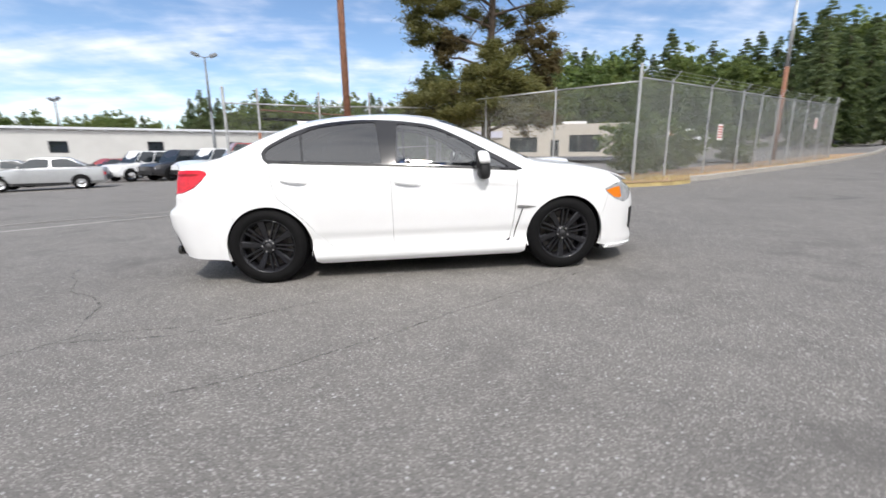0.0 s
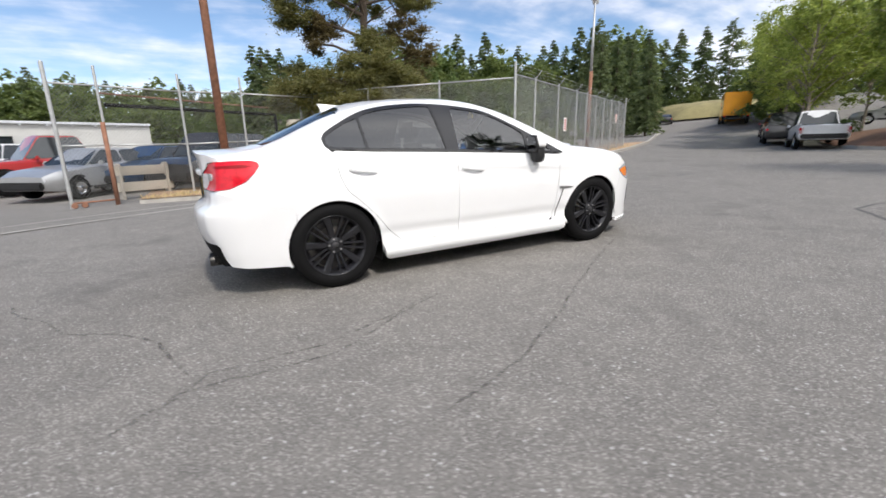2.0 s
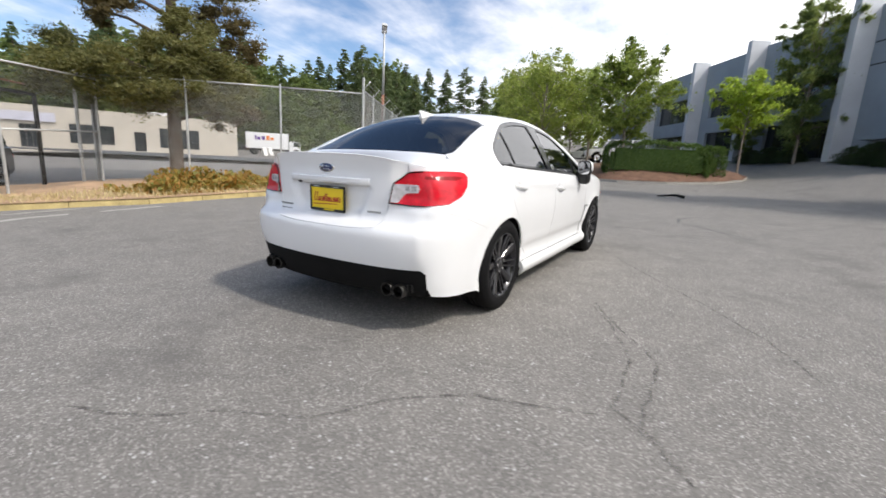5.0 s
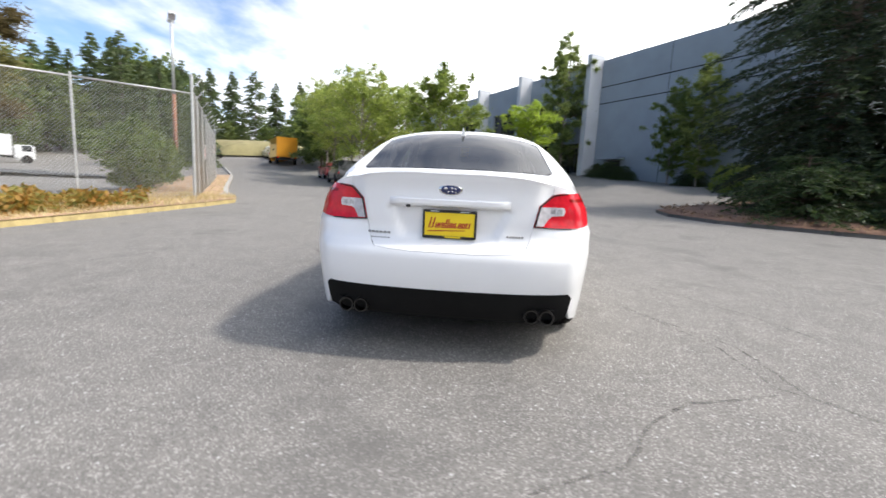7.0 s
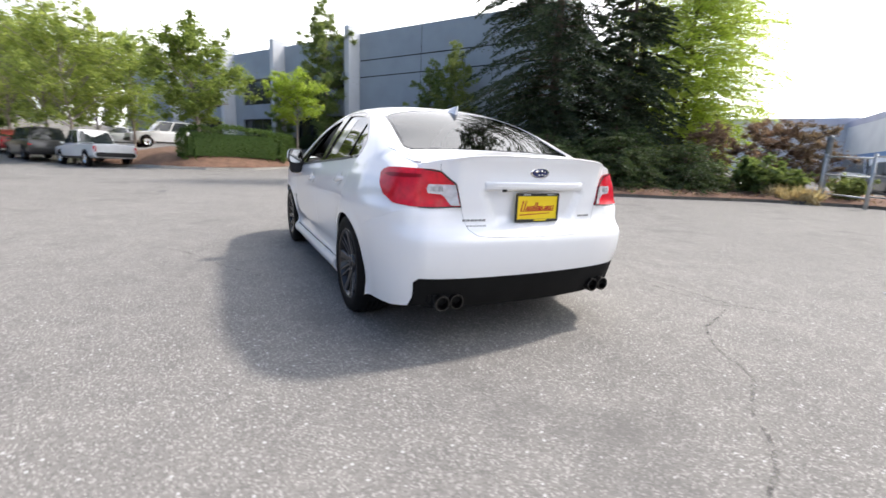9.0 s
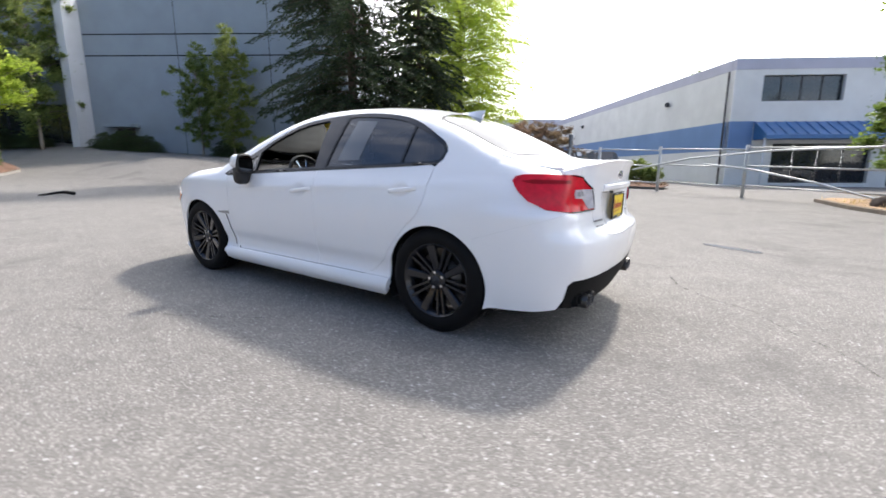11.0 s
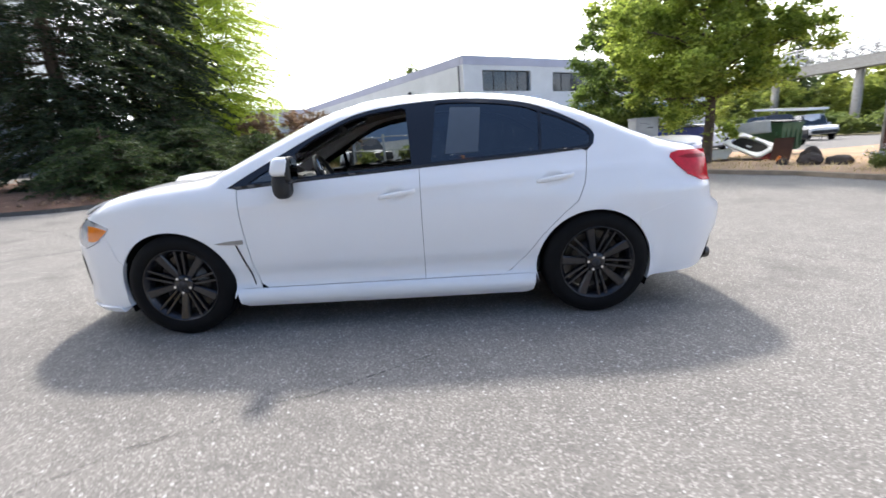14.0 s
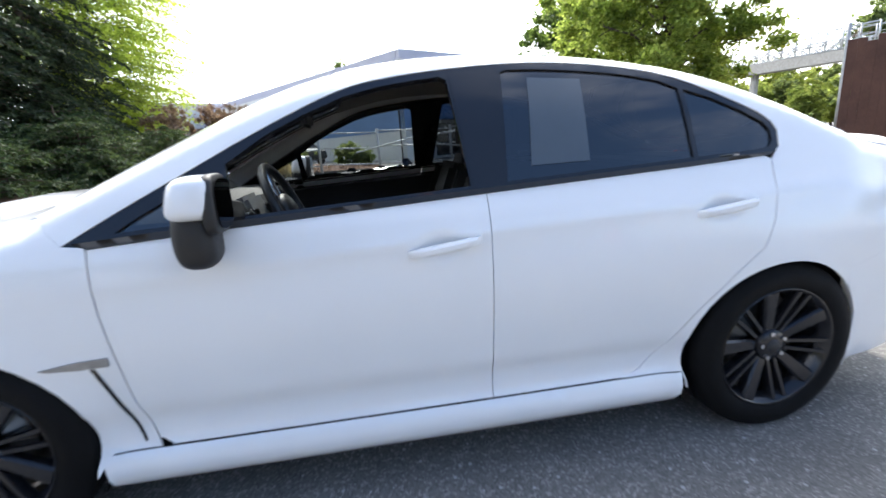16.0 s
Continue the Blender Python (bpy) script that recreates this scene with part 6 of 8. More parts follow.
junk_panel((-10.68, -11.0, .42), (-.10, .76, -.24), (-.33, -.02, .17), CP_WHITE, "white scrapped panel with a black opening in the junk heap")
junk_panel((-12.0, -12.75, .93), (-.45, .28, .03), (-.1, -.15, .22), BOX_GREY, "pale grey slatted lid hanging on the green dumpster", False, 6)
junk_panel((-11.0, -10.0, .26), (-.15, .21, 0), (-.12, -.08, .33), WOOD_BROWN, "brown board leaning on the junk heap", False)
junk_panel((-10.75, -10.35, .05), (-.2, .25, .02), (-.1, -.1, .08), CP_RED, "red scrapped panel in the junk heap", False)
junk_panel((-10.0, -11.7, .1), (-.2, .5, .05), (-.2, -.1, .18), PAPER, "pale scrapped board in the junk heap", False)
bm = bmesh.new()
lathe(bm, [(.001, .0), (.03, .0), (.12, -.36), (.17, -.37), (.17, -.4), (.001, -.4)], 20)
bmesh.ops.rotate(bm, verts=bm.verts, cent=(0, 0, 0), matrix=Matrix.Rotation(math.radians(78), 3, "X"))
bmesh.ops.translate(bm, verts=bm.verts, vec=(-10.75, -9.75, gz(-10.8, -9.8) + .25))
tagged(part("traffic_cone", bm, ORANGE_P), "small faded orange traffic cone lying on the dirt", "traffic cone")
bm = bmesh.new()
limb(bm, [Vector((-9.4, -10.9, -.03)), Vector((-9.9, -10.6, .02)), Vector((-10.4, -10.0, -.02))], .05, .03, 8)
tagged(part("tree_branch", bm, BARK), "dry branch lying before the junk heap", "branch")


def carport():
    """A long pale bar over the vehicles of the west lot, built as a flat roof; its thin posts are added."""
    o = new("carport")
    a, b = Vector((-27.0, -34.0, 2.08)), Vector((-27.9, -29.5, 1.74))
    side = Vector((-2.0, -.45, .0))
    tagged(o, "long pale bar built as a flat roof on added posts", "carport")
    bm = bmesh.new()
    q = [bm.verts.new(p + Vector((0, 0, z))) for z in (0, .16) for p in (a, b, b + side, a + side)]
    for f in ((3, 2, 1, 0), (4, 5, 6, 7), (0, 1, 5, 4), (1, 2, 6, 5), (2, 3, 7, 6), (3, 0, 4, 7)):
        bm.faces.new([q[k] for k in f])
    part("roof", bm, CP_WHITE, o, smooth=False)
    # unseen posts, added to carry the slab
    for p in (a.lerp(b, .04) + side * .9, a.lerp(b, .96) + side * .9, a.lerp(b, .04) + side * .1):
        bm = bmesh.new()
        tube(bm, (p.x, p.y, gz(p.x, p.y) - .05), (p.x, p.y, p.z + .02), .03, segs=6)
        part("post", bm, STEEL, o)


carport()


# pipe gate and low fence of the workshop yard
def pipe_fence():
    o = new("pipe_fence")
    tagged(o, "bent galvanised pipe fence along the workshop yard", "fence")
    pts = [(-6.4, -12.9), (-3.2, -15.0), (-.4, -16.2), (2.0, -16.6), (3.46, -17.1)]
    for x, y in pts:
        bm = bmesh.new()
        tube(bm, (x, y, gz(x, y) - .1), (x, y, gz(x, y) + 1.75), .055, segs=10)
        part("post", bm, STEEL, o)
    for (x0, y0), (x1, y1) in zip(pts, pts[1:]):
        for h in (.35, 1.0, 1.6):
            bm = bmesh.new()
            tube(bm, (x0, y0, gz(x0, y0) + h), (x1, y1, gz(x1, y1) + h + .06), .025, segs=8)
            part("rail", bm, STEEL, o)
    bm = bmesh.new()
    tube(bm, (3.46, -17.15, -.2), (3.46, -17.15, 2.45), .09, segs=14)
    bmesh.ops.create_uvsphere(bm, u_segments=14, v_segments=8, radius=.1, matrix=Matrix.Translation((3.46, -17.15, 2.45)))
    part("gate_post", bm, LAMP_GREY, o, "thick dark gate post")
    bm = bmesh.new()
    limb(bm, [Vector(p) for p in ((-6.2, -12.8, .15), (-4.9, -13.55, .58), (-3.4, -14.4, .95), (-2.0, -15.2, 1.15))], .03, .03, 8)
    part("fallen_rail", bm, STEEL, o)
    bm = bmesh.new()
    limb(bm, [Vector(p) for p in ((-6.1, -12.9, 1.55), (-3.9, -13.9, 1.54), (-1.6, -14.9, 1.35), (.5, -15.8, .95))], .03, .03, 8)
    part("fallen_rail", bm, STEEL, o)


pipe_fence()


def board_fence():
    """Tall brown board fence with stretched wire on top, at the edge of the dirt strip."""
    o = new("board_fence")
    tagged(o, "tall weathered brown board fence with wire on top", "fence")
    a, d = Vector((-10.35, -6.3)), Vector((-.62, .785))
    n = 46
    for k in range(n):
        p = a + d * (k * .155 + .08)
        h = 2.72 + .05 * math.sin(k * 2.3) + .03 * math.sin(k * 5.1)
        b = soft_box((.1546, .03, h), (0, 0, h / 2), .004)
        bmesh.ops.rotate(b, verts=b.verts, cent=(0, 0, 0), matrix=Matrix.Rotation(math.atan2(d.y, d.x), 3, "Z"))
        bmesh.ops.translate(b, verts=b.verts, vec=(p.x, p.y, gz(p.x, p.y) + .08))
        part("board", b, WOOD_BROWN, o)
    for k in (0, 2.6, 5.2, 7.2):
        p = a + d * k
        bm = bmesh.new()
        tube(bm, (p.x - .06, p.y - .06, gz(p.x, p.y)), (p.x - .06, p.y - .06, gz(p.x, p.y) + 3.15), .04, segs=8)
        part("post", bm, STEEL if k == 0 else RUST, o)
    for h in (2.9, 3.05):
        bm = bmesh.new()
        p, q = a, a + d * 7.2
        tube(bm, (p.x, p.y, gz(p.x, p.y) + h), (q.x, q.y, gz(q.x, q.y) + h), .006, segs=4)
        part("wire", bm, WIRE, o)
    rnd = random.Random(9)
    for k in range(40):
        p = a + d * rnd.uniform(0, 7)
        z = gz(p.x, p.y) + 2.85
        bm = bmesh.new()
        tube(bm, (p.x, p.y, z), (p.x + rnd.uniform(-.12, .12), p.y + rnd.uniform(-.12, .12), z + rnd.uniform(.05, .28)), .006, .002, segs=4)
        part("thorn_stem", bm, RUST, o)


board_fence()


def flower_weed(x, y, seed):
    """Thin stems with narrow leaves and small white flower heads."""
    rng, rnd = np.random.default_rng(seed), random.Random(seed)
    o = new("flowering_weed")
    o.matrix_basis = pose(x, y, gz(x, y) + .1)
    tagged(o, "green weed with small white flowers at the fence", "weed", "weeds at the board fence")
    bm = bmesh.new()
    tips, leaf = [], []
    for k in range(26):
        a = rnd.uniform(0, 6.283)
        h = rnd.uniform(.2, .5)
        q = Vector((math.cos(a), math.sin(a), 0)) * rnd.uniform(.05, .30)
        limb(bm, [q * .2, q * .6 + Vector((0, 0, h * .6)), q + Vector((0, 0, h))], .006, .003, 4)
        tips.append(tuple(q + Vector((0, 0, h))))
        leaf += [tuple(q * (.2 + .8 * u) + Vector((rnd.gauss(0, .04), rnd.gauss(0, .04), h * u))) for u in np.linspace(.05, .9, 26)]
    part("stem", bm, LEAF_GREY, o)
    n = len(leaf)
    d = unit(rng, n)
    quads("leaf_cover", np.array(leaf), d * .045, np.cross(d, unit(rng, n)) * .018, LEAF_GREY, o)
    c = np.repeat(np.array(tips), 5, 0) + rng.normal(size=(len(tips) * 5, 3)) * .03
    d = unit(rng, len(c))
    quads("flower_heads", c, d * .022, np.cross(d, unit(rng, len(c))) * .022, PAPER, o, "small white flowers")


for x, y, k in ((-10.15, -6.08, 5),):
    flower_weed(x, y, k)


def footbridge():
    """A raised walkway with a latticed parapet on round concrete piers."""
    o = new("footbridge")
    tagged(o, "raised steel footbridge with a lattice rail on concrete piers", "bridge")
    a, e = Vector((-51.3, -64.9, 8.2)), Vector((-55.6, -39.0, 7.9))
    d = (e - a).normalized()
    side = Vector((-d.y, d.x, 0)).normalized() * 1.3
    bm = bmesh.new()
    rows = [[bm.verts.new(p + side * s + Vector((0, 0, z))) for s, z in ((-1, 0), (1, 0), (1, -1.25), (-1, -1.25))] for p in (a, e)]
    for i in range(4):
        bm.faces.new((rows[0][i], rows[0][(i + 1) % 4], rows[1][(i + 1) % 4], rows[1][i]))
    bmesh.ops.recalc_face_normals(bm, faces=bm.faces)
    part("deck", bm, CONCRETE, o, smooth=False)
    L = (e - a).length
    n = int(L / 1.6)
    for s in (-1, 1):
        for h in (.05, 1.1, 2.2):
            bm = bmesh.new()
            up = Vector((0, 0, h))
            tube(bm, a + side * s + up, e + side * s + up, .09, segs=6)
            part("rail", bm, STEEL, o)
        for k in range(n + 1):
            p = a + d * (L * k / n) + side * s
            bm = bmesh.new()
            tube(bm, p, p + Vector((0, 0, 2.25)), .10, segs=6)
            part("rail_post", bm, STEEL, o)
            if k < n:
                bm = bmesh.new()
                q = a + d * (L * (k + 1) / n) + side * s
                tube(bm, p, q + Vector((0, 0, 1.1)), .085, segs=4)
                tube(bm, q, p + Vector((0, 0, 1.1)), .085, segs=4)
                part("lattice", bm, STEEL, o)
    for f in (.04, .47, .95):
        p = a + d * (L * f)
        bm = bmesh.new()
        tube(bm, (p.x, p.y, -1.5), (p.x, p.y, p.z - 1.2), .5, segs=18)
        part("pier", bm, CONCRETE, o)


footbridge()

# rubber scrap on the road
bm = bmesh.new()
limb(bm, [Vector((0, 0, .04)), Vector((.25, .05, .09)), Vector((.5, -.02, .06)), Vector((.8, .1, .03))], .05, .02, 8)
scrap = tagged(part("rubber_scrap", bm, RUBBER), "black strip of torn rubber lying on the asphalt", "scrap")
scrap.matrix_basis = pose(12.1, -1.35, gz(12.3, -1.1), 0, 0, 95)
# white easels in the fenced lot
for x, y in ((32.0, 47.5), (33.2, 48.0)):
    o = new("road_barrier")
    o.matrix_basis = pose(x, y, gz(x, y) + .07, 0, 0, 30)
    tagged(o, "white folding barrier in the fenced lot", "barrier")
    for s in (-1, 1):
        b = soft_box((1.2, .03, 1.1), (0, 0, .55), .01)
        bmesh.ops.rotate(b, verts=b.verts, cent=(0, 0, 1.1), matrix=Matrix.Rotation(math.radians(14 * s), 3, "X"))
        part("leaf_board", b, SIGN_WHITE, o)
# dealer barrier behind the gate
o = new("barrier")
o.matrix_basis = pose(-4.0, 11.1, gz(-4.0, 11.1), 0, 0, 28)
tagged(o, "pale board barrier behind the gate", "barrier")
for z in (.35, .8):
    part("board", soft_box((1.5, .04, .26), (0, 0, z), .01), BEIGE, o)
for s in (-.6, .6):
    part("leg", soft_box((.06, .3, 1.0), (s, .05, .5), .01), BEIGE, o)

# ---- the white sedan ----
# Car axes: x ahead, y to its left, z up from the road; the rear axle is at -AX and the front one at AX.
AX, TYRE_R = 1.325, 0.333
ARCH_R, ARCH_Z = 0.364, 0.315


def curve(keys):
    """A smooth curve through (x, value) keys."""
    xs = np.array([k[0] for k in keys], float)
    vs = np.array([k[1] for k in keys], float)
    h = np.diff(xs)
    d = np.diff(vs) / h
    m = np.empty(len(xs))
    m[0], m[-1] = d[0], d[-1]
    for i in range(1, len(xs) - 1):
        if d[i - 1] * d[i] <= 0:
            m[i] = 0 if abs(d[i - 1] - d[i]) > 0.6 else (d[i - 1] + d[i]) / 2
        else:
            m[i] = (d[i - 1] * h[i] + d[i] * h[i - 1]) / (h[i] + h[i - 1])

    def f(x):
        x = np.clip(np.asarray(x, float), xs[0], xs[-1])
        i = np.clip(np.searchsorted(xs, x) - 1, 0, len(h) - 1)
        s = (x - xs[i]) / h[i]
        return ((2 * s**3 - 3 * s**2 + 1) * vs[i] + (s**3 - 2 * s**2 + s) * h[i] * m[i]
                + (3 * s**2 - 2 * s**3) * vs[i + 1] + (s**3 - s**2) * h[i] * m[i + 1])
    return f


OUTLINE = [(-2.285, 0), (-2.278, .2), (-2.264, .38), (-2.242, .525), (-2.207, .652), (-2.145, .755), (-2.045, .822), (-1.9, .864), (-1.7, .884),
           (-1.325, .893), (-.9, .888), (-.3, .892), (.3, .892), (.9, .89), (1.325, .895), (1.6, .878), (1.8, .835), (1.95, .765),
           (2.07, .66), (2.15, .5), (2.2, .3), (2.225, 0)]


def outline_keys():
    i0 = [i for i, p in enumerate(OUTLINE) if p[0] == -1.7][0]
    i1 = [i for i, p in enumerate(OUTLINE) if p[0] == 1.6][0]
    a = [p[0] for p in OUTLINE]
    for i in range(i0 - 1, -1, -1):
        a[i] = a[i + 1] - math.dist(OUTLINE[i], OUTLINE[i + 1])
    for i in range(i1 + 1, len(OUTLINE)):
        a[i] = a[i - 1] + math.dist(OUTLINE[i], OUTLINE[i - 1])
    return a


OUT_A = outline_keys()
A_REAR, A_FRONT = OUT_A[0], OUT_A[-1]
ox = curve([(a, p[0]) for a, p in zip(OUT_A, OUTLINE)])
oy = curve([(a, p[1]) for a, p in zip(OUT_A, OUTLINE)])


def rear_a(y):
    """The outline's parameter at a distance y from the middle of the tail."""
    return float(np.interp(y, [p[1] for p in OUTLINE[:9]], OUT_A[:9]))


CREASE_A = rear_a(.70)
ins_side = curve([(.10, .09), (.16, .05), (.19, .02), (.26, .014), (.29, .040), (.34, .050), (.38, .047), (.42, .034), (.5, .022), (.6, .010), (.7, .002), (.8, .003),
                  (.87, .012), (.92, .028), (.97, .055), (1.02, .080), (1.1, .124), (1.2, .180), (1.3, .245), (1.4, .318), (1.5, .40)])
ins_ends = curve([(.1, .075), (.2, .05), (.3, .034), (.45, .018), (.6, .004), (.7, 0), (1.5, 0)])
ins_rear = curve([(.1, .2), (.2, .13), (.3, .075), (.42, .03), (.5, .01), (.58, 0), (.64, .004), (.665, .02), (.69, .062), (.74, .085), (.84, .088),
                  (.95, .088), (1.0, .085), (1.04, .074), (1.08, .06), (1.5, .3)])
ins_front = curve([(.1, .14), (.17, .03), (.22, .0), (.3, .02), (.45, .015), (.6, .02), (.7, .06), (.76, .12), (.85, .25), (1.5, .8)])
rail_z = curve([(A_REAR, 1.083), (rear_a(.3), 1.08), (rear_a(.5), 1.062), (rear_a(.62), 1.036), (rear_a(.735), 1.020), (-2.0, 1.037), (-1.87, 1.057),
                (-1.75, 1.087), (-1.6, 1.135), (-1.43, 1.215), (-1.2, 1.31), (-1.0, 1.37), (-.8, 1.405), (-.5, 1.43), (-.2, 1.43),
                (0, 1.41), (.2, 1.365), (.4, 1.295), (.6, 1.2), (.8, 1.1), (.95, 1.025), (1.05, .985), (1.2, .965), (1.4, .942),
                (1.6, .91), (1.8, .862), (1.95, .81), (2.1, .765), (2.25, .735), (2.45, .72), (A_FRONT, .715)])
mid_z = curve([(-2.3, 1.09), (-2.2, 1.09), (-2.1, 1.088), (-1.9, 1.098), (-1.78, 1.118), (-1.7, 1.152), (-1.5, 1.245), (-1.3, 1.335), (-1.15, 1.391),
               (-1.0, 1.428), (-.7, 1.464), (-.4, 1.476), (-.1, 1.47), (.15, 1.44), (.35, 1.385), (.6, 1.28), (.9, 1.13), (1.1, 1.035),
               (1.2, 1.004), (1.4, .985), (1.6, .955), (1.8, .905), (2.0, .82), (2.1, .755), (2.2, .715)])


HANDLES = ((-1.075, .882, .03), (-.105, .836, .03))
CREASE_X, CREASE_Z = (-2.0, -1.85, -1.45, -1.075, -.105, .9, 1.4), (.985, .965, .935, .908, .862, .80, .77)


def hull(a, z, off=0.0, cups=True):
    """The body's flank, tail and nose: a runs along the outline (it is x on the flank), z is the height."""
    a, z = np.asarray(a, float), np.asarray(z, float)
    e = 1e-3
    tx, ty = ox(a + e) - ox(a - e), oy(a + e) - oy(a - e)
    n = np.hypot(tx, ty) + 1e-12
    nx, ny = -ty / n, tx / n
    nx = np.where(a <= A_REAR + e, -1.0, np.where(a >= A_FRONT - e, 1.0, nx))
    ny = np.where((a <= A_REAR + e) | (a >= A_FRONT - e), 0.0, ny)
    w = nx**2
    ends = np.where(nx < 0, ins_rear(z), ins_front(z))
    y_mid = oy(a)
    # the recess for the plate, under the garnish
    inside = np.clip((0.375 - 0.5 * (0.905 - z) - y_mid) / 0.03, 0, 1) * np.clip((z - 0.70) / 0.03, 0, 1) * np.clip((0.905 - z) / 0.012, 0, 1)
    ends = ends + np.where(nx < 0, 0.028 * inside, 0)
    # the bumpers run plainly down to the road behind and ahead of the wheels
    k = np.clip((np.abs(a) - 1.60) / 0.12, 0, 1) * (z < .7)
    ins = (1 - w) * ((1 - k) * ins_side(z) + k * ins_ends(z)) + w * ends
    top = rail_z(a)
    cabin = (a > -1.7) & (a < 1.0)
    reach = np.where(cabin, 0.05, 0.075)
    q = np.clip((z - (top - reach)) / reach, 0, 1)
    ins = ins + np.where(cabin, 0.03, np.where(nx < -.6, 0.004, 0.055)) * q**2.4
    # soft flares round the wheel arches
    for c in (-AX, AX):
        r = np.hypot(a - c, z - ARCH_Z)
        ins = ins - 0.010 * np.exp(-((r - ARCH_R) / 0.05) ** 2)
    # the tail narrows above the bumper, which leaves a ledge under the lamps
    up = np.clip((z - .77) / .075, 0, 1)
    along = np.clip((-1.55 - a) / .30, 0, 1) * np.clip((a - rear_a(.50)) / .10, 0, 1)
    ins = ins + .026 * (up * up * (3 - 2 * up)) * (along * along * (3 - 2 * along))
    # the crease down the corner of the rear bumper
    ins = ins - .013 * np.exp(-np.abs(a - CREASE_A) / .045) * np.clip((z - .42) / .08, 0, 1) * np.clip((.80 - z) / .03, 0, 1)
    # the shoulder line from the lamps through the handles, with a shallow hollow under it
    d = z - np.interp(a, CREASE_X, CREASE_Z)
    fade = np.clip((a + 1.80) / .35, 0, 1) * np.clip((1.3 - a) / .5, 0, 1)
    ins = ins + fade * np.where(d < 0, .0085 * (-d / .05) * np.exp(1 + np.minimum(d, 0) / .05), .006 * (1 - np.exp(-np.maximum(d, 0) / .02)) * np.exp(-np.maximum(d, 0) / .10))
    # the rear haunch swells over the wheel
    ins = ins - .010 * np.exp(-((a + 1.42) / .32) ** 2 - ((z - .74) / .10) ** 2)
    # dished cups behind the door handles
    if cups:
        for hx, hz, tilt in HANDLES:
            r = ((a - hx - .015) / .062) ** 2 + ((z - hz - .004) / .034) ** 2
            ins = ins + .017 * np.exp(-r ** 2)
    ins = ins - off
    return np.stack([ox(a) - nx * ins, np.maximum(oy(a) - ny * ins, 0), z + 0 * a], -1)


RAIL_X = np.linspace(-2.05, 2.0, 220)
RAIL_Y = hull(RAIL_X, rail_z(RAIL_X))[:, 1]


def deck(x, y, off=0.0):
    """The hood, glass, roof and boot lid as one height field."""
    x, y = np.asarray(x, float), np.asarray(y, float)
    yr = np.where(x < -2.05, np.interp(-2.05, RAIL_X, RAIL_Y) - (-2.05 - x) * .55, np.interp(x, RAIL_X, RAIL_Y))
    zr = np.where(x < -2.05, 1.03 + (-2.05 - x) * .1, rail_z(x))
    zc = mid_z(x)
    t = np.clip(np.abs(y) / np.maximum(yr, .05), 0, 1.05)
    return np.stack([x + 0 * y, y + 0 * x, zc - (zc - zr) * t**2.6 + off], -1)


def shrink(poly, gap):
    area = np.sum(poly[:, 0] * np.roll(poly[:, 1], -1) - np.roll(poly[:, 0], -1) * poly[:, 1])
    sgn = 1 if area > 0 else -1
    d1 = poly - np.roll(poly, 1, 0)
    d2 = np.roll(poly, -1, 0) - poly
    n1 = np.stack([-d1[:, 1], d1[:, 0]], -1) / (np.linalg.norm(d1, axis=1)[:, None] + 1e-9)
    n2 = np.stack([-d2[:, 1], d2[:, 0]], -1) / (np.linalg.norm(d2, axis=1)[:, None] + 1e-9)
    n = n1 + n2
    n /= np.linalg.norm(n, axis=1)[:, None] + 1e-9
    return poly + sgn * gap * n


